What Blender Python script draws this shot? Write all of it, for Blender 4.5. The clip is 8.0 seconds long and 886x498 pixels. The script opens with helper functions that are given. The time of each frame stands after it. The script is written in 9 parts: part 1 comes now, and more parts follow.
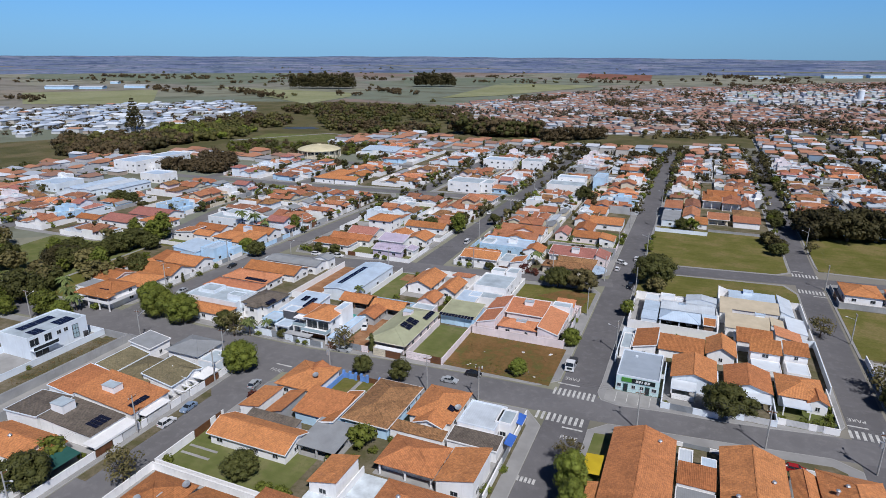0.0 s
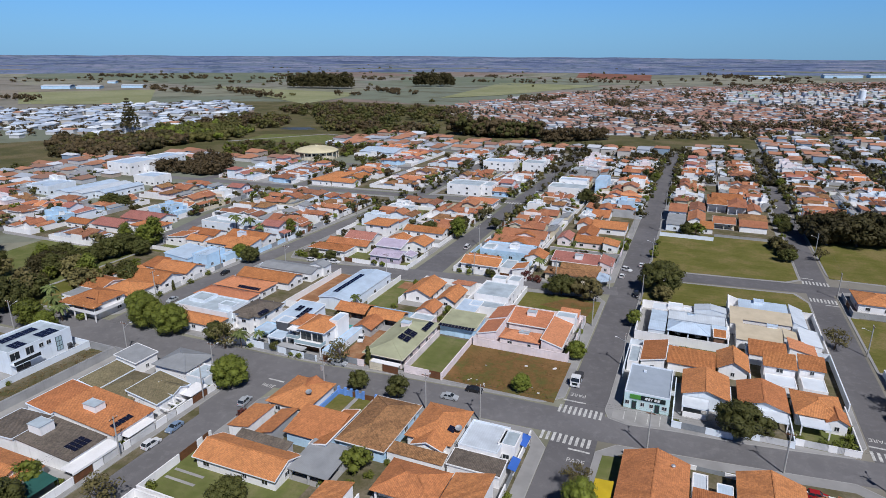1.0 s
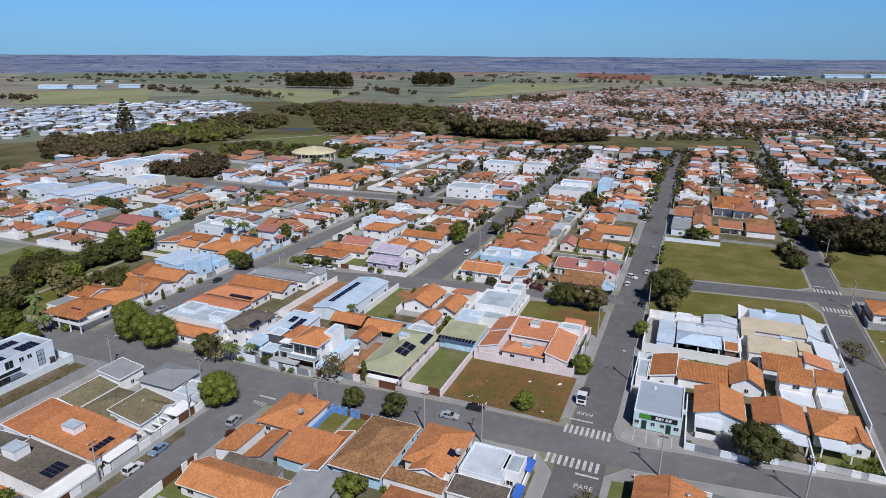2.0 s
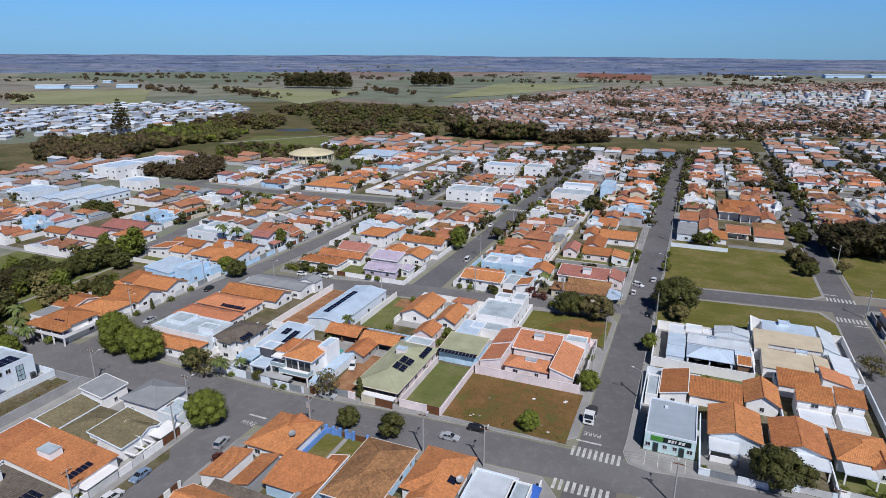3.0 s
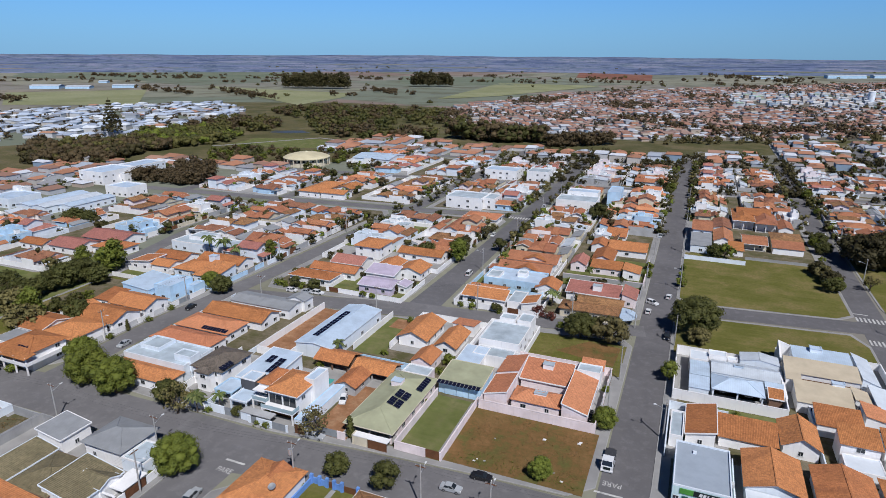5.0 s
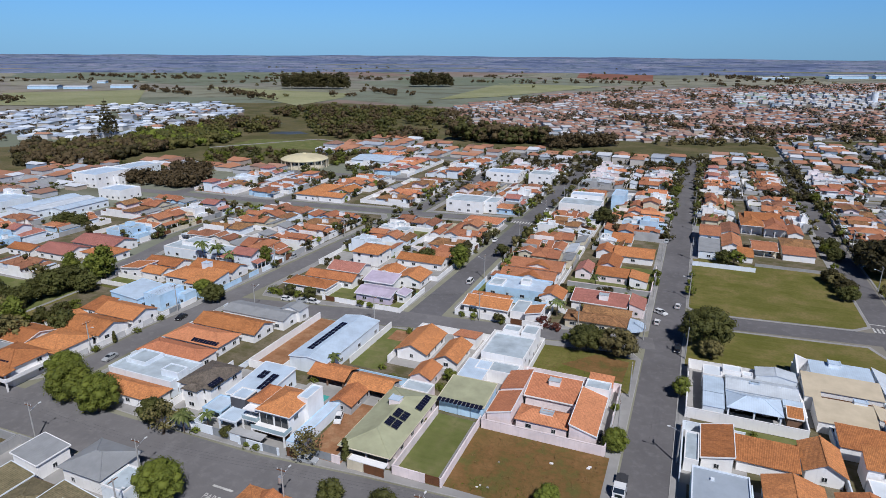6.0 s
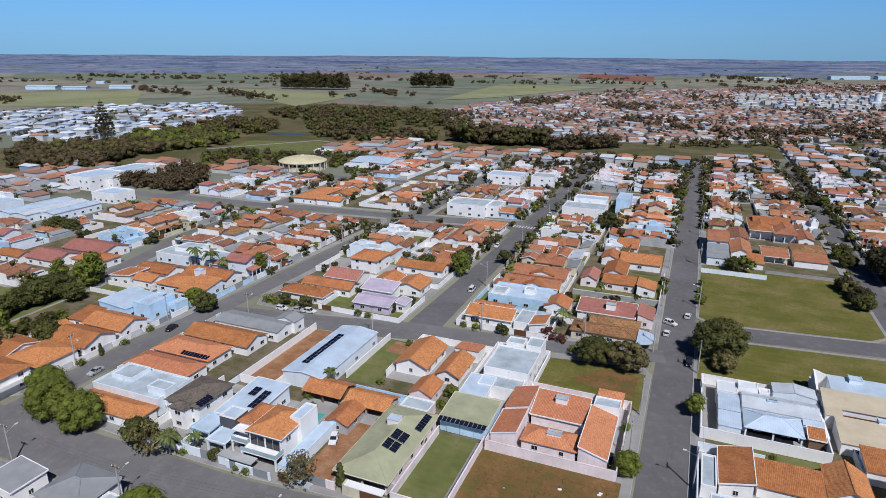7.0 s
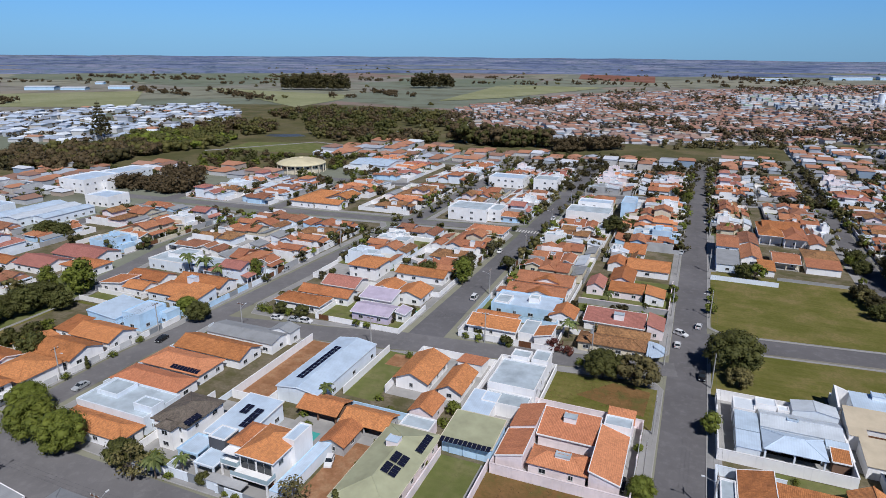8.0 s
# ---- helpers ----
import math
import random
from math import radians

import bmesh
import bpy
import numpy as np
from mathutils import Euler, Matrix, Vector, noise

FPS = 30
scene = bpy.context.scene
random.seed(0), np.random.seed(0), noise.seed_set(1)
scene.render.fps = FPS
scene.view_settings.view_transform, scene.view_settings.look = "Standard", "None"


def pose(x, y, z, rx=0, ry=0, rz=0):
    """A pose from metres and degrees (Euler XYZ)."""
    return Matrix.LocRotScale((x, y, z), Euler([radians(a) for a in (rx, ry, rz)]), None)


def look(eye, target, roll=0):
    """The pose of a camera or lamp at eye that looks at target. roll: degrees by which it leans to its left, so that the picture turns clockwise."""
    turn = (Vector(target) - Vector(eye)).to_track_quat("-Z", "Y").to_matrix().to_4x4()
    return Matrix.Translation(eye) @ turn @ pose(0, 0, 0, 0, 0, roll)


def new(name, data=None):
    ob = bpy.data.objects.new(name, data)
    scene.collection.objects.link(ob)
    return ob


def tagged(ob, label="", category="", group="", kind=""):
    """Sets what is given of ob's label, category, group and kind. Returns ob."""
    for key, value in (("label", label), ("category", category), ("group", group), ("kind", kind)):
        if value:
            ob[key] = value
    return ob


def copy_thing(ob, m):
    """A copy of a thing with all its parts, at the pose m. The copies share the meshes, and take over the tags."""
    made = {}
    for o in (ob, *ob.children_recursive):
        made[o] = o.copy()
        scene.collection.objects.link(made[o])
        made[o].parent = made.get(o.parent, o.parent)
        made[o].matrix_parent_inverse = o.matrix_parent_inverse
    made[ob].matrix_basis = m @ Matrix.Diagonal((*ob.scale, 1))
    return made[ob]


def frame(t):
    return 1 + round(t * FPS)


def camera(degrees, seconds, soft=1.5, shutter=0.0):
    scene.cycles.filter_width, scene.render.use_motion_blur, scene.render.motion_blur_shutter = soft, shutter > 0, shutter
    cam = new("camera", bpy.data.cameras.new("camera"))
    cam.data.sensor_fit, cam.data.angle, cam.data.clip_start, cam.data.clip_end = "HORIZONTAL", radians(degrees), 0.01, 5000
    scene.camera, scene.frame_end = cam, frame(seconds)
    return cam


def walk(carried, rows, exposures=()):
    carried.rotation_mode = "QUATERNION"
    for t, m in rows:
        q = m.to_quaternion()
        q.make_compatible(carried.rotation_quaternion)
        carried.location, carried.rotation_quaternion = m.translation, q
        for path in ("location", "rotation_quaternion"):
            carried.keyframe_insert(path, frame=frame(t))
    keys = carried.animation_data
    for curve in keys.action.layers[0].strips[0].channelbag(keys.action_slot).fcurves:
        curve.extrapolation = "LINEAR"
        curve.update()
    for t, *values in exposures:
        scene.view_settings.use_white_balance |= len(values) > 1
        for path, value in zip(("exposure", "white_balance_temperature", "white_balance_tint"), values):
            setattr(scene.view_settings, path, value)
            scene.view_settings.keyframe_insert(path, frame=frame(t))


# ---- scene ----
cam = camera(71.8, 8.0, soft=0.7)
# time, east, north, height, tilt, heading, lean; the y axis runs along the main street
PATH = [
    (0, 19.961, -132.083, 81.413, 72.445, 22.624, 0.149),
    (0.5, 18.388, -128.511, 81.574, 72.422, 22.575, 0.158),
    (1, 16.805, -124.867, 81.724, 72.401, 22.530, 0.167),
    (1.5, 15.212, -121.163, 81.861, 72.383, 22.490, 0.176),
    (2, 13.609, -117.410, 81.986, 72.367, 22.454, 0.185),
    (2.5, 11.997, -113.619, 82.098, 72.354, 22.423, 0.194),
    (3, 10.377, -109.800, 82.195, 72.345, 22.396, 0.204),
    (3.5, 8.751, -105.963, 82.277, 72.338, 22.374, 0.213),
    (4, 7.117, -102.119, 82.343, 72.335, 22.356, 0.222),
    (4.5, 5.477, -98.281, 82.392, 72.336, 22.343, 0.231),
    (5, 3.833, -94.458, 82.422, 72.340, 22.334, 0.240),
    (5.5, 2.183, -90.661, 82.434, 72.348, 22.329, 0.249),
    (6, 0.531, -86.900, 82.424, 72.360, 22.330, 0.258),
    (6.5, -1.126, -83.186, 82.395, 72.376, 22.334, 0.267),
    (7, -2.784, -79.531, 82.343, 72.397, 22.343, 0.276),
    (7.5, -4.444, -75.944, 82.269, 72.422, 22.357, 0.285),
    (8, -6.105, -72.438, 82.170, 72.452, 22.375, 0.294),
]
walk(cam, [(t, pose(x, y, z, tilt, 0, heading) @ pose(0, 0, 0, 0, 0, lean)) for t, x, y, z, tilt, heading, lean in PATH],
     exposures=[(0.0, -0.20, 6080, 11), (8.0, -0.20, 6080, 11)])

# The plan below is drawn in lot units; one unit is PLAN metres. Heights, and all small things, are in metres.
PLAN = 1.35

# ---- daylight ----
SUN_AZ, SUN_EL = radians(139.0), radians(50.0)      # compass angle from +y towards +x
world = bpy.data.worlds.new("sky")
scene.world = world
world.use_nodes = True
wn = world.node_tree.nodes
sky = wn.new("ShaderNodeTexSky")
sky.sky_type, sky.sun_disc, sky.sun_elevation, sky.sun_rotation = "NISHITA", False, SUN_EL, SUN_AZ
sky.air_density, sky.dust_density, sky.ozone_density = 0.8, 0.2, 3.0
wn["Background"].inputs["Strength"].default_value = 0.102
haze = wn.new("ShaderNodeMix")
haze.data_type, haze.blend_type = "RGBA", "MULTIPLY"
haze.inputs[0].default_value = 1.0
# an even, clear sky that stays pale low down and darkens towards the zenith
aim, cut, bend, ease, join, even = (wn.new("ShaderNode" + kind) for kind in ("TexCoord", "SeparateXYZ", "Math", "Math", "CombineXYZ", "VectorMath"))
bend.operation, ease.operation, even.operation = "MULTIPLY_ADD", "MULTIPLY", "NORMALIZE"
bend.inputs[1].default_value, bend.inputs[2].default_value = 1.6, 0.4
for start, end in ((aim.outputs["Generated"], cut.inputs[0]), (cut.outputs["X"], join.inputs["X"]), (cut.outputs["Y"], join.inputs["Y"]), (cut.outputs["Z"], bend.inputs[0]), (cut.outputs["Z"], ease.inputs[0]),
                   (bend.outputs[0], ease.inputs[1]), (ease.outputs[0], join.inputs["Z"]), (join.outputs[0], even.inputs[0]), (even.outputs[0], sky.inputs["Vector"])):
    world.node_tree.links.new(start, end)
world.node_tree.links.new(sky.outputs["Color"], haze.inputs[6])
# clear dry air: the zenith is much deeper than the rim of the sky
high, deep = wn.new("ShaderNodeMapRange"), wn.new("ShaderNodeMix")
high.interpolation_type = "SMOOTHSTEP"
high.inputs["From Min"].default_value, high.inputs["From Max"].default_value = 0.09, 0.5
deep.data_type = "RGBA"
deep.inputs[6].default_value, deep.inputs[7].default_value = (0.35, 0.655, 1.14, 1), (0.095, 0.165, 0.305, 1)
world.node_tree.links.new(cut.outputs["Z"], high.inputs["Value"])
world.node_tree.links.new(high.outputs["Result"], deep.inputs[0])
world.node_tree.links.new(deep.outputs[2], haze.inputs[7])
world.node_tree.links.new(haze.outputs[2], wn["Background"].inputs["Color"])
sun_data = bpy.data.lights.new("sun", "SUN")
sun_data.energy, sun_data.angle, sun_data.color = 5.0, radians(0.53), (1.0, 0.965, 0.93)
sun = new("sun", sun_data)
sun.matrix_world = look((0, 0, 0), (-math.sin(SUN_AZ) * math.cos(SUN_EL), -math.cos(SUN_AZ) * math.cos(SUN_EL), -math.sin(SUN_EL)))


# ---- materials ----
def shader(name, rough=0.8, metal=0.0, spec=0.3):
    m = bpy.data.materials.new(name)
    m.use_nodes = True
    nt = m.node_tree
    b = nt.nodes["Principled BSDF"]
    b.inputs["Roughness"].default_value, b.inputs["Metallic"].default_value = rough, metal
    b.inputs["Specular IOR Level"].default_value = spec
    return m, nt, b


def node(nt, kind, **values):
    n = nt.nodes.new(kind)
    for key, value in values.items():
        if key in n.inputs:
            n.inputs[key].default_value = value
        elif key == "operation":
            n.operation = value
        elif key == "feature":
            n.feature = value
        elif key == "noise_dimensions":
            n.noise_dimensions = value
        elif key == "data_type":
            n.data_type = value
        elif key == "blend_type":
            n.blend_type = value
    return n


def link(nt, a, b):
    nt.links.new(a, b)


def noise_at(nt, scale, detail=3.0, rough=0.6):
    geo = node(nt, "ShaderNodeNewGeometry")
    n = node(nt, "ShaderNodeTexNoise", Scale=scale, Detail=detail, Roughness=rough)
    link(nt, geo.outputs["Position"], n.inputs["Vector"])
    return n.outputs["Fac"]


def ramp(nt, fac, stops):
    r = node(nt, "ShaderNodeValToRGB")
    el = r.color_ramp.elements
    while len(el) < len(stops):
        el.new(0.5)
    for e, (p, c) in zip(el, stops):
        e.position, e.color = p, (*c, 1)
    link(nt, fac, r.inputs["Fac"])
    return r.outputs["Color"]


def mix(nt, fac, a, b, mode="MIX"):
    n = node(nt, "ShaderNodeMix", data_type="RGBA", blend_type=mode)
    for key, value in ((0, fac), (6, a), (7, b)):
        if isinstance(value, (int, float)):
            n.inputs[key].default_value = value
        elif isinstance(value, tuple):
            n.inputs[key].default_value = (*value, 1)
        else:
            link(nt, value, n.inputs[key])
    return n.outputs[2]


def bump(nt, b, height, strength, distance):
    n = node(nt, "ShaderNodeBump", Strength=strength, Distance=distance)
    link(nt, height, n.inputs["Height"])
    link(nt, n.outputs["Normal"], b.inputs["Normal"])


def math2(nt, op, a, b=0.0):
    n = node(nt, "ShaderNodeMath", operation=op)
    for i, value in enumerate((a, b)):
        if isinstance(value, (int, float)):
            n.inputs[i].default_value = value
        else:
            link(nt, value, n.inputs[i])
    return n.outputs[0]


def dim(c, k):
    return tuple(x * k for x in c)


def per_object(nt, colour, spread):
    """Shifts the brightness a little from object to object."""
    info = node(nt, "ShaderNodeObjectInfo")
    k = math2(nt, "MULTIPLY_ADD", info.outputs["Random"], spread)
    k.node.inputs[2].default_value = 1 - spread / 2
    hsv = node(nt, "ShaderNodeHueSaturation")
    link(nt, k, hsv.inputs["Value"])
    hue = math2(nt, "MULTIPLY_ADD", info.outputs["Random"], spread * 0.03)
    hue.node.inputs[2].default_value = 0.5 - spread * 0.012
    link(nt, hue, hsv.inputs["Hue"])
    link(nt, colour, hsv.inputs["Color"])
    return hsv.outputs["Color"]


def plain(name, c, rough=0.8, large=0.25, small=3.0, stain=0.75, metal=0.0, spec=0.3, spread=0.12, relief=0.15, streak=False):
    """Paint, render, concrete: two scales of dirt over one colour."""
    m, nt, b = shader(name, rough, metal, spec)
    col = mix(nt, ramp(nt, noise_at(nt, large), [(0.35, (0, 0, 0)), (0.72, (1, 1, 1))]), c, dim(c, stain))
    if streak:
        geo = node(nt, "ShaderNodeNewGeometry")
        mp = node(nt, "ShaderNodeMapping")
        mp.inputs["Scale"].default_value = (2.2, 2.2, 0.18)
        link(nt, geo.outputs["Position"], mp.inputs["Vector"])
        s = node(nt, "ShaderNodeTexNoise", Scale=1.0, Detail=4.0)
        link(nt, mp.outputs["Vector"], s.inputs["Vector"])
        col = mix(nt, ramp(nt, s.outputs["Fac"], [(0.56, (0, 0, 0)), (0.85, (0.5, 0.5, 0.5))]), col, dim(c, 0.6))
    fine = noise_at(nt, small, 4.0)
    col = mix(nt, math2(nt, "MULTIPLY", fine, 0.25), col, dim(c, 0.7))
    if spread:
        col = per_object(nt, col, spread)
    link(nt, col, b.inputs["Base Color"])
    bump(nt, b, fine, relief, 0.03)
    return m


def tiles(name, c, worn, spread=0.24, pitch=0.33, row=0.42, dirt=0.5):
    """Clay roof tiles: channels up the slope, courses across it, lichen and soot."""
    m, nt, b = shader(name, 0.85, 0, 0.25)
    uv = node(nt, "ShaderNodeUVMap")
    sep = node(nt, "ShaderNodeSeparateXYZ")
    link(nt, uv.outputs["UV"], sep.inputs["Vector"])
    wave = math2(nt, "SINE", math2(nt, "MULTIPLY", sep.outputs["X"], 2 * math.pi / pitch))
    course = math2(nt, "FRACT", math2(nt, "DIVIDE", sep.outputs["Y"], row))
    cell = node(nt, "ShaderNodeTexWhiteNoise", noise_dimensions="2D")
    snap = node(nt, "ShaderNodeVectorMath", operation="FLOOR")
    div = node(nt, "ShaderNodeVectorMath", operation="DIVIDE")
    div.inputs[1].default_value = (pitch, row, 1)
    link(nt, uv.outputs["UV"], div.inputs[0])
    link(nt, div.outputs[0], snap.inputs[0])
    link(nt, snap.outputs[0], cell.inputs["Vector"])
    col = mix(nt, math2(nt, "MULTIPLY", cell.outputs["Value"], 0.8), c, worn)
    col = mix(nt, ramp(nt, noise_at(nt, 0.28, 5.0, 0.7), [(0.42, (0, 0, 0)), (0.72, (dirt, dirt, dirt))]), col, dim(worn, 0.55))
    col = mix(nt, ramp(nt, noise_at(nt, 1.6, 5.0, 0.75), [(0.46, (0, 0, 0)), (0.72, (0.75, 0.75, 0.75))]), col, dim(c, 1.22))
    col = mix(nt, ramp(nt, noise_at(nt, 3.1, 4.0, 0.7), [(0.56, (0, 0, 0)), (0.75, (0.6, 0.6, 0.6))]), col, dim(worn, 0.5))
    groove = ramp(nt, math2(nt, "MULTIPLY_ADD", wave, 0.5), [(0.0, (0.28, 0.28, 0.28)), (0.45, (0, 0, 0))])
    groove.node.inputs["Fac"].links[0].from_node.inputs[2].default_value = 0.5
    col = mix(nt, groove, col, dim(worn, 0.42))
    lap = ramp(nt, course, [(0.0, (0.3, 0.3, 0.3)), (0.16, (0, 0, 0))])
    col = mix(nt, lap, col, dim(worn, 0.5))
    col = per_object(nt, col, spread)
    link(nt, col, b.inputs["Base Color"])
    bump(nt, b, math2(nt, "ADD", wave, math2(nt, "MULTIPLY", course, 0.8)), 0.5, 0.04)
    return m


def sheet_roof(name, c, rough=0.5, metal=0.0, pitch=0.5, stain=0.7, spec=0.4):
    """Ribbed sheet roofing with stains."""
    m, nt, b = shader(name, rough, metal, spec)
    uv = node(nt, "ShaderNodeUVMap")
    sep = node(nt, "ShaderNodeSeparateXYZ")
    link(nt, uv.outputs["UV"], sep.inputs["Vector"])
    wave = math2(nt, "SINE", math2(nt, "MULTIPLY", sep.outputs["X"], 2 * math.pi / pitch))
    rib = ramp(nt, wave, [(0.0, (0.12, 0.12, 0.12)), (0.3, (0, 0, 0))])
    col = mix(nt, ramp(nt, noise_at(nt, 0.3, 4.0), [(0.4, (0, 0, 0)), (0.75, (0.9, 0.9, 0.9))]), c, dim(c, stain))
    col = mix(nt, math2(nt, "MULTIPLY", noise_at(nt, 2.5, 4.0), 0.3), col, dim(c, 0.6))
    col = mix(nt, rib, col, dim(c, 0.6))
    col = per_object(nt, col, 0.1)
    link(nt, col, b.inputs["Base Color"])
    bump(nt, b, wave, 0.25, 0.02)
    return m


def leafy(name, dark, light, spread=0.35):
    m, nt, b = shader(name, 0.7, 0, 0.25)
    geo = node(nt, "ShaderNodeNewGeometry")
    col = mix(nt, geo.outputs["Random Per Island"], dark, light)
    col = mix(nt, ramp(nt, noise_at(nt, 0.5, 2.0), [(0.4, (0, 0, 0)), (0.7, (0.7, 0.7, 0.7))]), col, dim(dark, 0.9))
    col = per_object(nt, col, spread)
    link(nt, col, b.inputs["Base Color"])
    b.inputs["Transmission Weight"].default_value = 0.0
    return m


def turf(name, a, b_, c, scale=0.06, fine=1.2):
    m, nt, b = shader(name, 0.95, 0, 0.1)
    col = ramp(nt, noise_at(nt, scale, 6.0, 0.65), [(0.40, a), (0.5, b_), (0.61, c)])
    col = mix(nt, ramp(nt, noise_at(nt, fine, 5.0, 0.7), [(0.35, (0, 0, 0)), (0.7, (0.6, 0.6, 0.6))]), col, dim(a, 0.7))
    geo = node(nt, "ShaderNodeNewGeometry")
    mp = node(nt, "ShaderNodeMapping")
    mp.inputs["Rotation"].default_value, mp.inputs["Scale"].default_value = (0, 0, 0.15), (0.05, 0.55, 1.0)
    link(nt, geo.outputs["Position"], mp.inputs["Vector"])
    swath = node(nt, "ShaderNodeTexNoise", Scale=1.0, Detail=3.0, Roughness=0.6)
    link(nt, mp.outputs["Vector"], swath.inputs["Vector"])
    col = mix(nt, ramp(nt, swath.outputs["Fac"], [(0.47, (0, 0, 0)), (0.62, (0.22, 0.22, 0.22))]), col, dim(c, 0.95))
    col = mix(nt, ramp(nt, noise_at(nt, scale * 0.45, 3.0), [(0.5, (0, 0, 0)), (0.62, (0.3, 0.3, 0.3))]), col, dim(a, 0.82))
    link(nt, col, b.inputs["Base Color"])
    bump(nt, b, noise_at(nt, fine * 3, 4.0), 0.5, 0.12)
    return m


def asphalt_mat(name, c):
    m, nt, b = shader(name, 0.9, 0, 0.25)
    col = mix(nt, ramp(nt, noise_at(nt, 0.05, 4.0), [(0.35, (0, 0, 0)), (0.65, (1, 1, 1))]), c, dim(c, 0.72))
    col = mix(nt, ramp(nt, noise_at(nt, 0.45, 6.0, 0.7), [(0.5, (0, 0, 0)), (0.75, (0.7, 0.7, 0.7))]), col, dim(c, 1.35))
    vor = node(nt, "ShaderNodeTexVoronoi", feature="DISTANCE_TO_EDGE", Scale=0.14)
    geo = node(nt, "ShaderNodeNewGeometry")
    link(nt, geo.outputs["Position"], vor.inputs["Vector"])
    crack = ramp(nt, vor.outputs["Distance"], [(0.0, (0.16, 0.16, 0.16)), (0.012, (0, 0, 0))])
    col = mix(nt, crack, col, dim(c, 0.55))
    patch = ramp(nt, noise_at(nt, 0.11, 2.0, 0.4), [(0.60, (0, 0, 0)), (0.615, (0.5, 0.5, 0.5))])
    col = mix(nt, patch, col, dim(c, 0.78))
    col = mix(nt, math2(nt, "MULTIPLY", noise_at(nt, 9.0, 3.0), 0.4), col, dim(c, 0.65))
    link(nt, col, b.inputs["Base Color"])
    bump(nt, b, noise_at(nt, 14.0, 3.0), 0.3, 0.02)
    return m


def island_mix(name, stops, rough=0.85):
    """Far roofs and walls: each house takes its own colour from a band."""
    m, nt, b = shader(name, rough, 0, 0.2)
    geo = node(nt, "ShaderNodeNewGeometry")
    r = node(nt, "ShaderNodeValToRGB")
    r.color_ramp.interpolation = "CONSTANT"
    el = r.color_ramp.elements
    while len(el) < len(stops):
        el.new(0.5)
    for e, (p, c) in zip(el, stops):
        e.position, e.color = p, (*c, 1)
    link(nt, geo.outputs["Random Per Island"], r.inputs["Fac"])
    col = mix(nt, math2(nt, "MULTIPLY", noise_at(nt, 0.6, 4.0), 0.45), r.outputs["Color"], (0.22, 0.17, 0.14))
    link(nt, col, b.inputs["Base Color"])
    return m


def country_mat():
    """Open country: a patchwork of fields over dry grass."""
    m, nt, b = shader("country", 0.95, 0, 0.1)
    geo = node(nt, "ShaderNodeNewGeometry")
    warp = node(nt, "ShaderNodeTexNoise", Scale=0.004, Detail=3.0)
    link(nt, geo.outputs["Position"], warp.inputs["Vector"])
    add = node(nt, "ShaderNodeVectorMath", operation="MULTIPLY_ADD")
    add.inputs[1].default_value = (160, 160, 0)
    link(nt, warp.outputs["Color"], add.inputs[0])
    link(nt, geo.outputs["Position"], add.inputs[2])
    vor = node(nt, "ShaderNodeTexVoronoi", Scale=0.0026)
    link(nt, add.outputs[0], vor.inputs["Vector"])
    sep = node(nt, "ShaderNodeSeparateColor")
    link(nt, vor.outputs["Color"], sep.inputs["Color"])
    col = ramp(nt, sep.outputs[0], [(0.0, (0.165, 0.20, 0.15)), (0.25, (0.21, 0.235, 0.18)), (0.45, (0.28, 0.25, 0.225)),
                                    (0.62, (0.17, 0.205, 0.15)), (0.78, (0.33, 0.31, 0.24)), (0.93, (0.25, 0.18, 0.16))])
    col = mix(nt, ramp(nt, noise_at(nt, 0.012, 6.0, 0.65), [(0.48, (0, 0, 0)), (0.62, (0.7, 0.7, 0.7))]), col, (0.10, 0.10, 0.065))
    col = mix(nt, math2(nt, "MULTIPLY", noise_at(nt, 0.25, 4.0), 0.5), col, (0.13, 0.12, 0.08))
    link(nt, col, b.inputs["Base Color"])
    return m


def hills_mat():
    """Distant rolling land: bands of pasture, woods and bare soil, with blue haze painted into the colours."""
    m, nt, b = shader("haze_tinted_hills", 0.95, 0, 0.1)
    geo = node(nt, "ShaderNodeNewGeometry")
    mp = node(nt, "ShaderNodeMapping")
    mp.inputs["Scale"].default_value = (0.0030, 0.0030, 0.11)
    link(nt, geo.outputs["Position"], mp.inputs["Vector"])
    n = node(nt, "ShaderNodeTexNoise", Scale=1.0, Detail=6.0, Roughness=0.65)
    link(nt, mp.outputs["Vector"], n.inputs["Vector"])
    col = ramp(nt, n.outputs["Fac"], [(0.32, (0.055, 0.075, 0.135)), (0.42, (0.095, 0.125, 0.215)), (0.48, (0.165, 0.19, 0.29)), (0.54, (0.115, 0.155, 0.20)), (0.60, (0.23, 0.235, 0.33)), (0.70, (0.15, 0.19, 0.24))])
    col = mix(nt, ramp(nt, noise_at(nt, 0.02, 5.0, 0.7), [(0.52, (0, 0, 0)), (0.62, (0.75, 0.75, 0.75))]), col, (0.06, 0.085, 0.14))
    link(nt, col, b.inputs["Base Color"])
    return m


def glass_mat(name, c, rough=0.08):
    m, nt, b = shader(name, rough, 0, 0.6)
    b.inputs["Base Color"].default_value = (*c, 1)
    return m


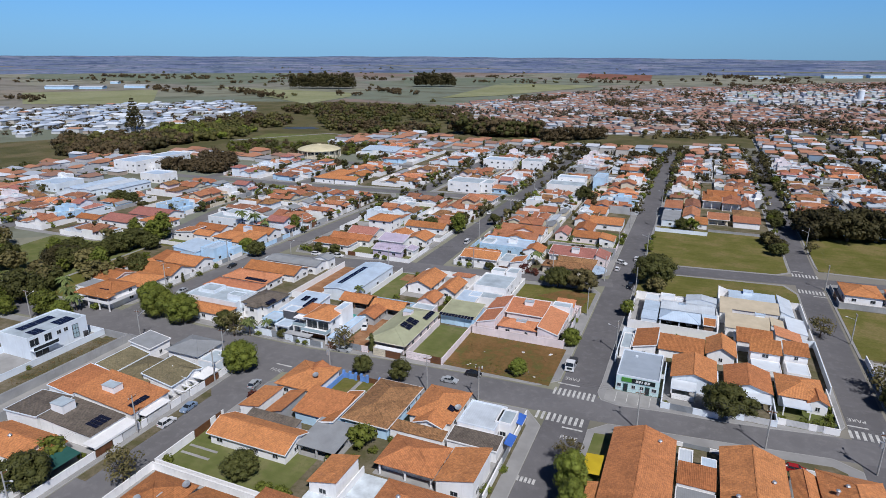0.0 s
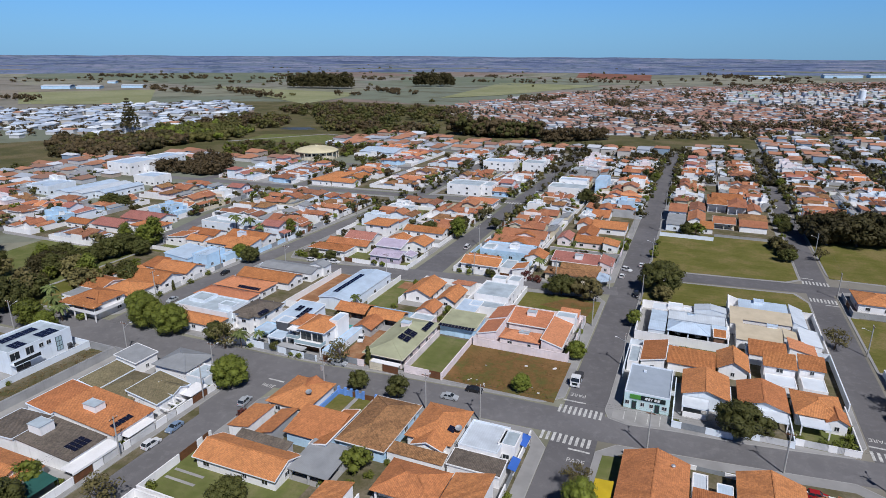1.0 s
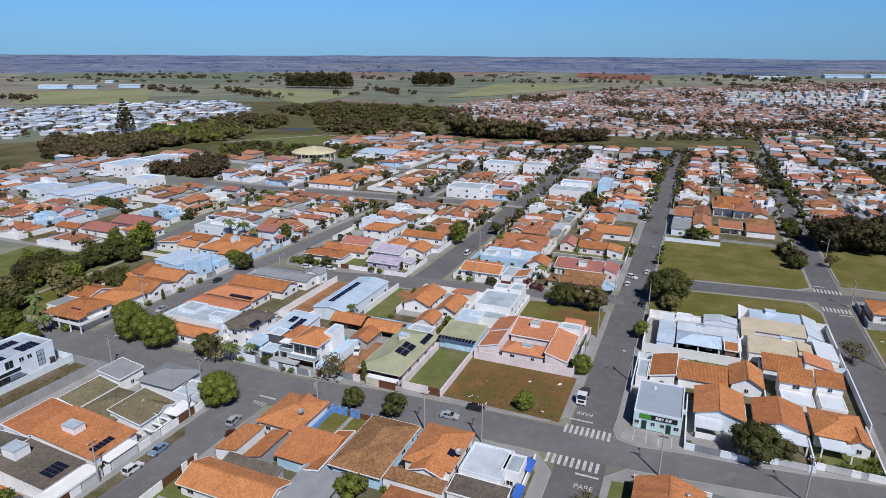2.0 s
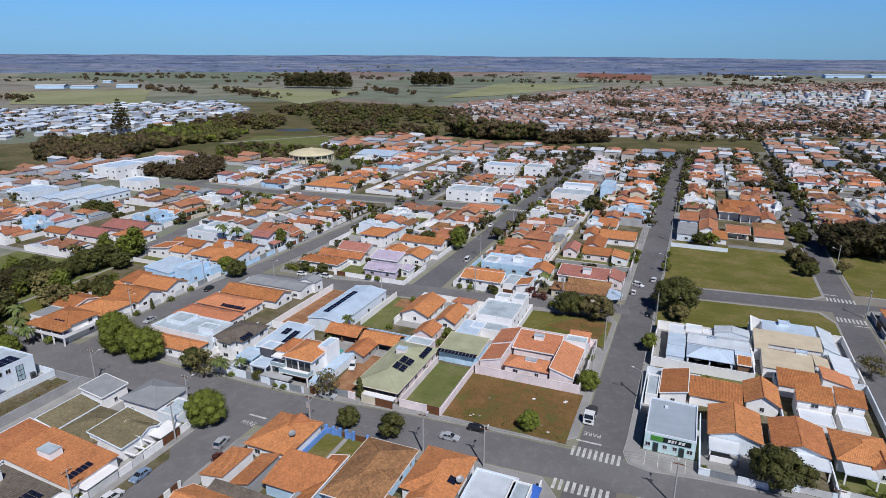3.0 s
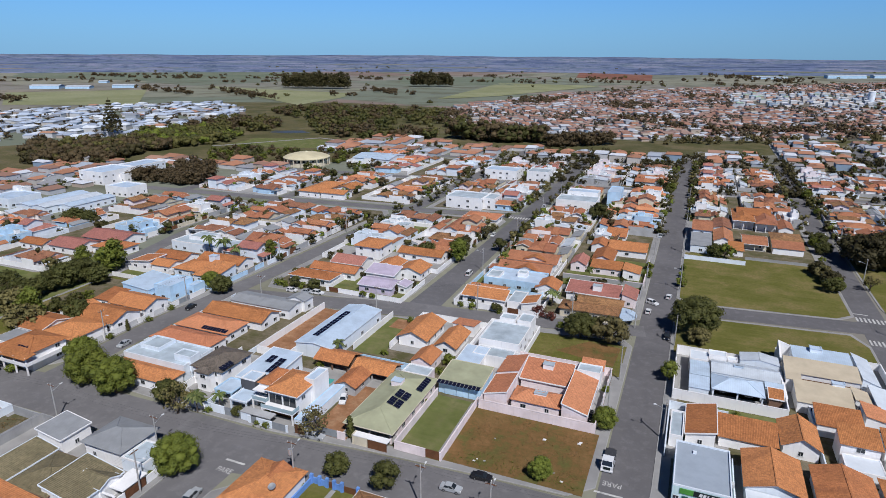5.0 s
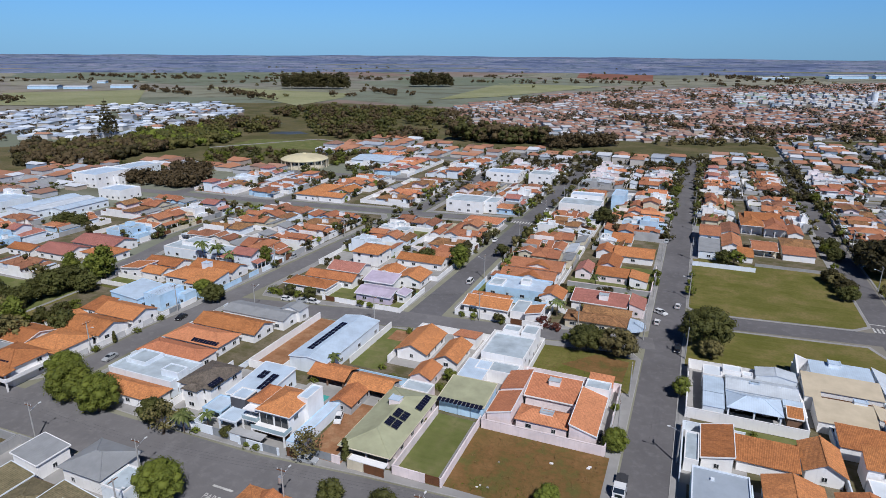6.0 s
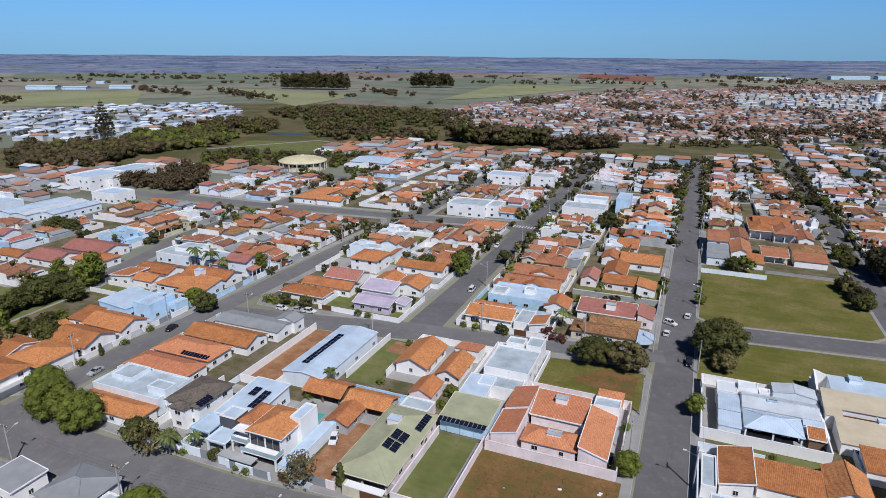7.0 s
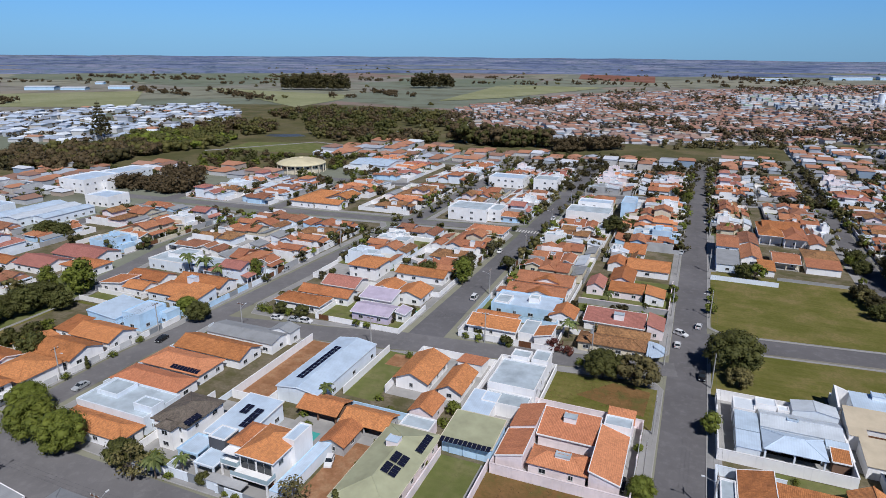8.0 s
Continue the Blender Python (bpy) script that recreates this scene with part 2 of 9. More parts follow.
WALL = {
    "white": plain("white_paint", (0.88, 0.87, 0.86), 0.75, stain=0.86, streak=True, spread=0.06),
    "cool": plain("cool_white_paint", (0.76, 0.82, 0.88), 0.75, stain=0.86, streak=True, spread=0.06),
    "grey": plain("grey_render", (0.42, 0.42, 0.42), 0.85, streak=True),
    "block": plain("raw_concrete_render", (0.36, 0.36, 0.36), 0.9, streak=True),
    "pink": plain("pink_paint", (0.86, 0.755, 0.755), 0.78, streak=True, spread=0.05),
    "cream": plain("cream_paint", (0.72, 0.65, 0.50), 0.78, streak=True),
    "sky": plain("pale_blue_paint", (0.52, 0.72, 0.90), 0.75, streak=True),
    "blue": plain("bright_blue_paint", (0.17, 0.34, 0.74), 0.7, streak=True),
    "lilac": plain("lilac_paint", (0.62, 0.54, 0.68), 0.78, streak=True),
    "mint": plain("mint_paint", (0.62, 0.80, 0.80), 0.7, streak=True),
    "brown": plain("brown_paint", (0.20, 0.12, 0.08), 0.8),
    "charcoal": plain("charcoal_paint", (0.10, 0.10, 0.11), 0.8),
}
ROOF = {
    "or": tiles("orange_clay_tile", (0.60, 0.242, 0.094), (0.365, 0.144, 0.063)),
    "dk": tiles("dark_orange_clay_tile", (0.50, 0.198, 0.072), (0.30, 0.118, 0.048), dirt=0.65),
    "pk": tiles("salmon_clay_tile", (0.64, 0.266, 0.132), (0.46, 0.182, 0.092), dirt=0.4),
    "br": tiles("brown_clay_tile", (0.40, 0.205, 0.092), (0.15, 0.08, 0.042), dirt=0.8),
    "rd": tiles("dull_red_clay_tile", (0.46, 0.19, 0.15), (0.32, 0.14, 0.11)),
    "cl": tiles("weathered_clay_tile", (0.47, 0.195, 0.10), (0.32, 0.135, 0.075), dirt=0.55),
    "cb": tiles("sooty_clay_tile", (0.37, 0.165, 0.095), (0.22, 0.105, 0.065), dirt=0.7),
    "moss": tiles("mossy_weathered_tile", (0.25, 0.205, 0.12), (0.14, 0.125, 0.07), dirt=0.7),
    "beige": plain("beige_concrete_tile", (0.56, 0.475, 0.345), 0.85, 0.3, 2.0, 0.82, spread=0.06),
    "olive": plain("olive_concrete_tile", (0.40, 0.405, 0.262), 0.85, 0.22, 1.6, 0.72, spread=0),
    "lilac": sheet_roof("lilac_painted_tile", (0.52, 0.45, 0.56), 0.8, pitch=0.33),
    "metal": sheet_roof("white_metal_sheet", (0.62, 0.67, 0.72), 0.5),
    "steel": sheet_roof("pale_blue_metal_sheet", (0.55, 0.66, 0.78), 0.42),
    "grey": sheet_roof("grey_fibre_cement", (0.30, 0.31, 0.32), 0.85, pitch=0.35),
    "dark": tiles("dark_stained_tile", (0.19, 0.155, 0.125), (0.10, 0.085, 0.07), spread=0.1, dirt=0.8),
    "slate": plain("grey_sealed_roof", (0.36, 0.41, 0.47), 0.7, 0.3, 2.0, 0.85, spread=0),
    "deck": plain("white_sheet_deck", (0.70, 0.75, 0.80), 0.6, 0.3, 2.0, 0.85, spread=0.05),
    "flatgrey": plain("sealed_roof_slab", (0.46, 0.53, 0.58), 0.8, stain=0.62),
}
M = {}
M.update({
    "asphalt": asphalt_mat("asphalt", (0.192, 0.185, 0.187)),
    "asphalt_worn": asphalt_mat("worn_dark_asphalt", (0.160, 0.153, 0.156)),
    "asphalt_new": asphalt_mat("fresh_asphalt", (0.160, 0.155, 0.160)),
    "concrete": plain("pavement_concrete", (0.32, 0.312, 0.302), 0.9, 0.15, 1.5, 0.7, spread=0),
    "kerb": plain("kerb_stone", (0.38, 0.37, 0.355), 0.9, spread=0),
    "paving": plain("pale_yard_paving", (0.36, 0.35, 0.335), 0.85, 0.2, 2.0, 0.7),
    "terrace": plain("worn_terrace_paint", (0.68, 0.74, 0.78), 0.8, 0.35, 1.2, 0.6, spread=0),
    "pool": glass_mat("pool_water", (0.08, 0.38, 0.34)),
})
M.update({
    "grass": turf("mown_grass", (0.118, 0.120, 0.026), (0.155, 0.146, 0.040), (0.225, 0.178, 0.075), 0.07),
    "rough": turf("rough_valley_grass", (0.085, 0.085, 0.034), (0.125, 0.112, 0.052), (0.175, 0.142, 0.078), 0.03, 0.5),
    "lawn": turf("yard_lawn", (0.12, 0.14, 0.042), (0.15, 0.165, 0.055), (0.20, 0.19, 0.085), 0.15),
    "soil": turf("dusty_yard_soil", (0.10, 0.095, 0.042), (0.155, 0.130, 0.082), (0.215, 0.180, 0.130), 0.16),
    "dry": turf("dry_weedy_earth", (0.125, 0.115, 0.036), (0.185, 0.100, 0.040), (0.240, 0.128, 0.056), 0.13),
    "earth": turf("red_earth", (0.26, 0.13, 0.065), (0.33, 0.17, 0.09), (0.38, 0.23, 0.13), 0.25),
})
M.update({
    "country": country_mat(),
    "pasture": turf("grey_green_pasture", (0.14, 0.17, 0.115), (0.17, 0.195, 0.135), (0.21, 0.22, 0.16), 0.008, 0.1),
    "field": turf("pale_field", (0.23, 0.24, 0.12), (0.27, 0.28, 0.15), (0.31, 0.31, 0.18), 0.01, 0.15),
    "redfield": turf("ploughed_red_field", (0.20, 0.09, 0.06), (0.24, 0.11, 0.075), (0.27, 0.14, 0.1), 0.01, 0.15),
    "mark": plain("road_paint", (0.62, 0.61, 0.58), 0.8, 0.8, 6.0, 0.5, spread=0),
})
M.update({
    "glass": glass_mat("window_glass", (0.02, 0.025, 0.03)),
    "frame": plain("white_window_frame", (0.62, 0.62, 0.62), 0.5, spread=0),
    "wood": plain("brown_timber", (0.17, 0.075, 0.035), 0.6, 1.0, 8.0, 0.6),
    "gate_grey": plain("grey_metal_gate", (0.27, 0.29, 0.31), 0.5, 0.5, 6.0),
    "rail_glass": glass_mat("pale_rail_glass", (0.34, 0.44, 0.47), 0.1),
    "solar": glass_mat("solar_cell", (0.012, 0.014, 0.03), 0.12),
    "alu": plain("aluminium", (0.60, 0.61, 0.62), 0.4, metal=0.6, spread=0),
    "tank": plain("tank_plastic", (0.30, 0.42, 0.55), 0.5),
    "bark": plain("bark", (0.11, 0.085, 0.065), 0.95, 2.0, 9.0, 0.6),
    "pole": plain("pole_concrete", (0.40, 0.39, 0.37), 0.9, 0.8, 5.0),
    "iron": plain("dark_iron", (0.06, 0.06, 0.065), 0.5, 1.0, 8.0),
    "tyre": plain("tyre_rubber", (0.02, 0.02, 0.02), 0.9, spread=0),
    "rim": plain("wheel_rim", (0.45, 0.45, 0.46), 0.35, metal=0.8, spread=0),
    "lamp": glass_mat("headlight_glass", (0.7, 0.7, 0.68), 0.15),
    "tail": glass_mat("tail_light", (0.35, 0.02, 0.02), 0.2),
})
M.update({
    "yellow": plain("yellow_sheet", (0.62, 0.44, 0.02), 0.7),
    "tarp": plain("blue_tarpaulin", (0.06, 0.16, 0.55), 0.5),
    "green": plain("green_shade_net", (0.03, 0.11, 0.09), 0.7),
    "sign_green": plain("sign_green", (0.09, 0.30, 0.05), 0.5, spread=0),
    "sign_dark": plain("sign_dark", (0.012, 0.02, 0.02), 0.5, spread=0),
    "sign_white": plain("sign_white", (0.75, 0.76, 0.76), 0.5, spread=0),
    "dome": plain("cream_roof_membrane", (0.62, 0.55, 0.36), 0.75, 0.1),
    "lake": glass_mat("dark_water", (0.06, 0.065, 0.06), 0.45),
})
M.update({
    "leaf": leafy("bright_leaf", (0.092, 0.110, 0.014), (0.150, 0.166, 0.023)),
    "leaf_dark": leafy("dark_leaf", (0.052, 0.055, 0.012), (0.088, 0.086, 0.021)),
    "leaf_dry": leafy("dry_brown_leaf", (0.10, 0.085, 0.03), (0.17, 0.14, 0.05)),
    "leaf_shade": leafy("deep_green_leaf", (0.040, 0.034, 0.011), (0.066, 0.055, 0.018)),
    "leaf_weed": leafy("dry_weed", (0.15, 0.10, 0.04), (0.20, 0.135, 0.055), 0.0),
    "leaf_red": leafy("reddish_leaf", (0.06, 0.015, 0.012), (0.16, 0.05, 0.035)),
})
M.update({
    "leaf_palm": leafy("palm_leaf", (0.06, 0.085, 0.02), (0.19, 0.21, 0.07)),
    "leaf_wood": leafy("woodland_leaf", (0.074, 0.070, 0.018), (0.118, 0.106, 0.028), 0.1),
    "leaf_brown": leafy("brown_woodland_leaf", (0.066, 0.046, 0.021), (0.100, 0.071, 0.032), 0.1),
    # paler, greyer brown: haze over the far quarter, put into the leaf colour
    "leaf_far": leafy("hazed_far_trees", (0.080, 0.064, 0.042), (0.125, 0.102, 0.066), 0.1),
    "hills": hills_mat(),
    "town": plain("town_ground", (0.17, 0.15, 0.115), 0.95, 0.03, 0.3, 0.6, spread=0),
})
M.update({
    # distance haze is painted in: the clay hues are greyed and dulled
    "far_roof": island_mix("hazed_far_roofs", [(0.0, (0.330, 0.168, 0.118)), (0.2, (0.285, 0.160, 0.122)), (0.36, (0.360, 0.180, 0.116)), (0.52, (0.250, 0.162, 0.140)),
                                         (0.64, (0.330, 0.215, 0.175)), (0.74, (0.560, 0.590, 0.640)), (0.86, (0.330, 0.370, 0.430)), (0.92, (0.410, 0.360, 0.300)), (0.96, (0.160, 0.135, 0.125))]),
    "mid_roof": island_mix("mid_roofs", [(0.0, (0.450, 0.198, 0.108)), (0.18, (0.360, 0.162, 0.090)), (0.34, (0.480, 0.216, 0.121)), (0.46, (0.280, 0.150, 0.106)), (0.58, (0.430, 0.234, 0.160)), (0.66, (0.640, 0.680, 0.740)), (0.82, (0.400, 0.455, 0.530)), (0.94, (0.280, 0.290, 0.320))]),
    "far_white": island_mix("far_white_roofs", [(0.0, (0.50, 0.60, 0.74)), (0.3, (0.74, 0.80, 0.86)), (0.5, (0.34, 0.41, 0.52)), (0.72, (0.46, 0.54, 0.66)), (0.86, (0.26, 0.29, 0.34)), (0.95, (0.46, 0.24, 0.15))]),
    "far_centre": island_mix("far_centre_roofs", [(0.0, (0.612, 0.637, 0.680)), (0.3, (0.425, 0.230, 0.153)), (0.5, (0.340, 0.374, 0.425)), (0.62, (0.680, 0.680, 0.680)), (0.78, (0.153, 0.187, 0.306)), (0.85, (0.306, 0.468, 0.340)), (0.9, (0.383, 0.527, 0.637))]),
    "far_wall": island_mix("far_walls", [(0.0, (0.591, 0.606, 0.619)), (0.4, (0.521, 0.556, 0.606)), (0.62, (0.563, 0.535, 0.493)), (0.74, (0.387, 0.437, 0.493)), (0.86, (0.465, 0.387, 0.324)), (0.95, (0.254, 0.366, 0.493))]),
})
for colour, c in (("white", (0.75, 0.75, 0.75)), ("silver", (0.42, 0.44, 0.46)), ("black", (0.02, 0.02, 0.022)), ("blue", (0.22, 0.30, 0.42)), ("red", (0.35, 0.02, 0.02))):
    M["car_" + colour] = plain(colour + "_car_paint", c, 0.25, 0.5, 5.0, 0.9, spec=0.6, spread=0, relief=0.0)


# ---- mesh tools ----
class Mesh:
    """Collects boxes, slabs and panels, then becomes one mesh object."""

    def __init__(self):
        self.v, self.f, self.uv = [], [], []

    def face(self, pts, uv=None):
        n = len(self.v)
        self.v += [tuple(p) for p in pts]
        self.f.append(tuple(range(n, n + len(pts))))
        self.uv += uv if uv else [(p[0] + p[1], p[2]) for p in pts]

    def box(self, x0, x1, y0, y1, z0, z1):
        a = [(x0, y0), (x1, y0), (x1, y1), (x0, y1)]
        lo, hi = [(x, y, z0) for x, y in a], [(x, y, z1) for x, y in a]
        self.face(hi, [(x, y) for x, y in a])
        self.face(lo[::-1])
        for i in range(4):
            j = (i + 1) % 4
            self.face([lo[i], lo[j], hi[j], hi[i]])
        return self

    def slab(self, pts, thick, up=(0, 0, 1)):
        """A flat or sloping panel with its top in pts (counter-clockwise from above); texture runs up the slope."""
        p = [Vector(q) for q in pts]
        nrm = (p[1] - p[0]).cross(p[2] - p[0])
        if nrm.length < 1e-9:
            return self
        nrm.normalize()
        if nrm.z < 0:
            p.reverse()
            nrm.negate()
        eave = Vector((0, 0, 1)).cross(nrm)
        eave = Vector((1, 0, 0)) if eave.length < 1e-4 else eave.normalized()
        rise = nrm.cross(eave)
        uv = [(q.dot(eave), q.dot(rise)) for q in p]
        self.face(p, uv)
        lo = [q - Vector((0, 0, thick)) for q in p]
        self.face(lo[::-1])
        for i in range(len(p)):
            j = (i + 1) % len(p)
            self.face([lo[i], lo[j], p[j], p[i]])
        return self

    def tube(self, a, b, r0, r1, n=8, cap=True):
        a, b = Vector(a), Vector(b)
        w = (b - a).normalized()
        s = w.orthogonal().normalized()
        t = w.cross(s)
        ring = [(math.cos(2 * math.pi * i / n), math.sin(2 * math.pi * i / n)) for i in range(n)]
        lo = [a + (s * c + t * d) * r0 for c, d in ring]
        hi = [b + (s * c + t * d) * r1 for c, d in ring]
        for i in range(n):
            j = (i + 1) % n
            self.face([lo[i], lo[j], hi[j], hi[i]])
        if cap:
            self.face(hi)
            self.face(lo[::-1])
        return self

    def lift(self, polygon, z0, z1):
        """A prism over a plan outline (counter-clockwise)."""
        lo, hi = [(x, y, z0) for x, y in polygon], [(x, y, z1) for x, y in polygon]
        self.face(hi, [(x, y) for x, y in polygon])
        self.face(lo[::-1])
        for i in range(len(polygon)):
            j = (i + 1) % len(polygon)
            self.face([lo[i], lo[j], hi[j], hi[i]])
        return self

    def data(self, name, material, origin=(0, 0, 0), smooth=False, k=PLAN):
        """k: metres for a unit of the outline (1 for what is drawn in metres)."""
        me = bpy.data.meshes.new(name)
        ox, oy, oz = origin
        me.from_pydata([(x * k - ox, y * k - oy, z - oz) for x, y, z in self.v], [], self.f)
        layer = me.uv_layers.new(name="UVMap")
        layer.data.foreach_set("uv", [c * k for pair in self.uv for c in pair])
        me.materials.append(material)
        if smooth:
            me.polygons.foreach_set("use_smooth", [True] * len(me.polygons))
        me.update()
        return me


def part(name, mesh, material, parent, label="", smooth=False, k=PLAN):
    """One mesh object under a thing or a part."""
    at, up = Vector((0, 0, 0)), parent
    while up:
        at, up = at + up.matrix_basis.translation, up.parent
    ob = new(name, mesh.data(name, material, at, smooth, k) if isinstance(mesh, Mesh) else mesh)
    if parent:
        ob.parent = parent
    if label:
        ob["label"] = label
    return ob


def thing(name, label, category, at=(0, 0, 0), group="", kind=""):
    ob = new(name)
    ob.empty_display_size = 0.5
    ob.matrix_basis = Matrix.Translation((at[0] * PLAN, at[1] * PLAN, at[2]))
    ob.matrix_world = ob.matrix_basis
    return tagged(ob, label, category, group, kind)


def single(name, mesh, material, label, category, at=(0, 0, 0), group="", kind="", smooth=False):
    """A thing that is one mesh."""
    ob = new(name, mesh.data(name, material, at, smooth))
    ob.matrix_basis = Matrix.Translation(at)
    return tagged(ob, label, category, group, kind)


def place(ob, mesh, x, y, z, turn, parent):
    """A child that shares a ready mesh."""
    o = new(ob, mesh)
    at = parent.matrix_world.translation
    o.parent = parent
    o.matrix_basis = pose(x * PLAN - at.x, y * PLAN - at.y, z - at.z, 0, 0, turn)
    return o


# ---- ground ----
def terr(x, y):
    """Height of the land: level under the town, rolling and rising towards the horizon."""
    r = math.hypot(x, y + 80)
    k = min(max((r - 1100) / 2400, 0.0), 1.0)
    k = k * k * (3 - 2 * k)
    n = noise.noise(Vector((x * 0.0011, y * 0.0011, 3.0))) + 0.5 * noise.noise(Vector((x * 0.0032, y * 0.0032, 7.0)))
    side = max(min((x * 0.94 + y * 0.36) / 2200.0, 1.0), 0.0)
    return k * (35.0 - 8.0 * side + 10.0 * n) + min(max((r - 1000) / 900, 0), 1) * 4.0 * n


def ground():
    me = Mesh()
    radii = [0, 60, 130, 220, 340, 480, 650, 800, 950, 1100, 1250, 1400, 1550, 1700, 1850, 2000, 2150, 2300, 2450, 2600, 2750, 2900, 3050, 3200, 3350, 3500]
    steps = 144
    ring = lambda r: [(r * math.sin(2 * math.pi * i / steps), -80 + r * math.cos(2 * math.pi * i / steps)) for i in range(steps)]
    verts, faces = [], []
    for r in radii[1:]:
        verts += [(x * PLAN, y * PLAN, terr(x, y)) for x, y in ring(r)]
    verts.append((0, -80 * PLAN, 0))
    c = len(verts) - 1
    for i in range(steps):
        j = (i + 1) % steps
        faces.append((c, j, i))
        for k in range(len(radii) - 2):
            a, b = k * steps, (k + 1) * steps
            faces.append((a + i, a + j, b + j, b + i))
    data = bpy.data.meshes.new("ground")
    data.from_pydata(verts, [], faces)
    data.polygons.foreach_set("use_smooth", [True] * len(data.polygons))
    data.materials.append(M["country"])
    tagged(new("ground", data), "open country of dry grass and patchwork fields", "ground", kind="structure")


ground()


def strip(name, points, half, z, material, label, category="road"):
    """A road or path along a centre line, with its own thickness."""
    me = Mesh()
    left, right = [], []
    for i, (x, y) in enumerate(points):
        a, b = points[max(i - 1, 0)], points[min(i + 1, len(points) - 1)]
        d = Vector((b[0] - a[0], b[1] - a[1])).normalized()
        h = half[i] if isinstance(half, (list, tuple)) else half
        left.append((x - d.y * h, y + d.x * h))
        right.append((x + d.y * h, y - d.x * h))
    for i in range(len(points) - 1):
        q = [right[i], right[i + 1], left[i + 1], left[i]]
        me.slab([(x, y, z + terr(x, y)) for x, y in q], 0.08)
    return single(name, me, material, label, category, kind="structure")


def sheet(name, polygon, z, material, label, category, thick=0.08):
    """A level patch of ground with a plan outline."""
    me = Mesh()
    me.slab([(x, y, z) for x, y in polygon], thick)
    return single(name, me, material, label, category, kind="structure")


def rect(u0, u1, v0, v1):
    return [(u0, v0), (u1, v0), (u1, v1), (u0, v1)]


# streets: those that run away from the crossing, then those across
A, AW, AN = M["asphalt"], M["asphalt_worn"], M["asphalt_new"]
strip("road", [(-0.8, -110), (-0.8, 40), (-0.9, 100), (-1.0, 190), (-2.0, 330)], 3.7, 0.030, AW, "grey asphalt main street with painted crossings")
strip("road", [(47, -110), (47, 60), (47, 165), (47.5, 330)], 3.2, 0.030, AW, "grey asphalt side street along the grass lots")
strip("road", [(-61.5, -120), (-61, -40), (-61, -3)], 4.2, 0.030, A, "grey asphalt street between walled houses")
strip("road", [(-56.5, 56), (-56.3, 110), (-55.5, 222), (-57, 330)], [4.3, 3.5, 3.3, 3.2], 0.030, AN, "dark new asphalt street through the middle blocks")
strip("road", [(-109, -8), (-109.8, 30), (-107.8, 60), (-105.5, 110), (-102.5, 160), (-101, 330)], 3.1, 0.030, A, "grey asphalt street past the tree grove")
strip("road", [(-152, 56.5), (-155.5, 62), (-161, 86), (-164, 112), (-164, 330)], 2.9, 0.030, A, "grey asphalt street in the western blocks")
strip("road", [(-218, 30), (-217, 300)], 3.4, 0.030, A, "grey asphalt street beside the white halls")
strip("road", [(100, -80), (100, 420)], 3.4, 0.030, A, "grey asphalt street in the eastern blocks")
strip("road", [(153, -80), (153, 480)], 3.4, 0.030, A, "grey asphalt street at the eastern edge")
strip("road", [(-250, -12), (-112, -4.5), (-75, -3.8), (-58, -4.2), (-40, -1.6), (-20, 0.2), (0, 0.9), (20, 2.2), (45, 5.0), (120, 12)], [3.5, 5.2, 5.0, 5.4, 4.6, 4.1, 4.0, 3.2, 3.4, 3.4], 0.038, A, "grey asphalt cross street with painted crossings")
strip("road", [(-112, 49), (-95, 52), (-80, 54), (-62, 57.5), (-40, 61), (-22, 64), (-3, 67.5)], [3.0, 3.2, 3.4, 4.4, 3.2, 3.0, 3.0], 0.038, A, "grey asphalt lane bending past the corner houses")
strip("road", [(2, 84.8), (25, 87.2), (47, 89.6), (110, 96)], 3.6, 0.038, AW, "grey asphalt lane between mown grass lots")
strip("road", [(-260, 140), (-165, 147), (-104, 152), (-56, 158)], 3.0, 0.038, A, "grey asphalt cross street in the middle blocks")
strip("road", [(-260, 205), (-165, 213), (-101, 219), (-56, 225), (0, 232), (50, 239), (160, 252)], 3.6, 0.038, A, "grey asphalt cross street at the far blocks")
strip("road", [(-165, 285), (-56, 293), (50, 305), (160, 322)], 3.4, 0.038, A, "grey asphalt cross street near the valley")


def block(polygon, label="pale concrete pavement with a stone kerb round the block"):
    """Raised pavement of a city block, its kerb a separate rim."""
    base = thing("pavement", label, "pavement", (polygon[0][0], polygon[0][1], 0), kind="structure")
    me = Mesh()
    me.lift(polygon, 0.0, 0.14)
    part("slab", me, M["concrete"], base)
    n = len(polygon)
    inner = []
    for i in range(n):
        p, q, r = Vector(polygon[i - 1]), Vector(polygon[i]), Vector(polygon[(i + 1) % n])
        d0, d1 = (q - p).normalized(), (r - q).normalized()
        n0, n1 = Vector((-d0.y, d0.x)), Vector((-d1.y, d1.x))
        m = (n0 + n1)
        inner.append(tuple(q + m * (2.2 / max(1.0 + n0.dot(n1), 0.4))))
    part("inner_ground", Mesh().lift(inner, 0.10, 0.1435), M["soil"], base, "dusty soil and weeds behind the pavement")
    rim = Mesh()
    for i in range(n):
        a, b = Vector(polygon[i]), Vector(polygon[(i + 1) % n])
        d = (b - a).normalized()
        o = Vector((d.y, -d.x)) * 0.14
        rim.lift([tuple(a + o), tuple(b + o), tuple(b), tuple(a)], 0.0, 0.152)
    part("kerb", rim, M["kerb"], base)


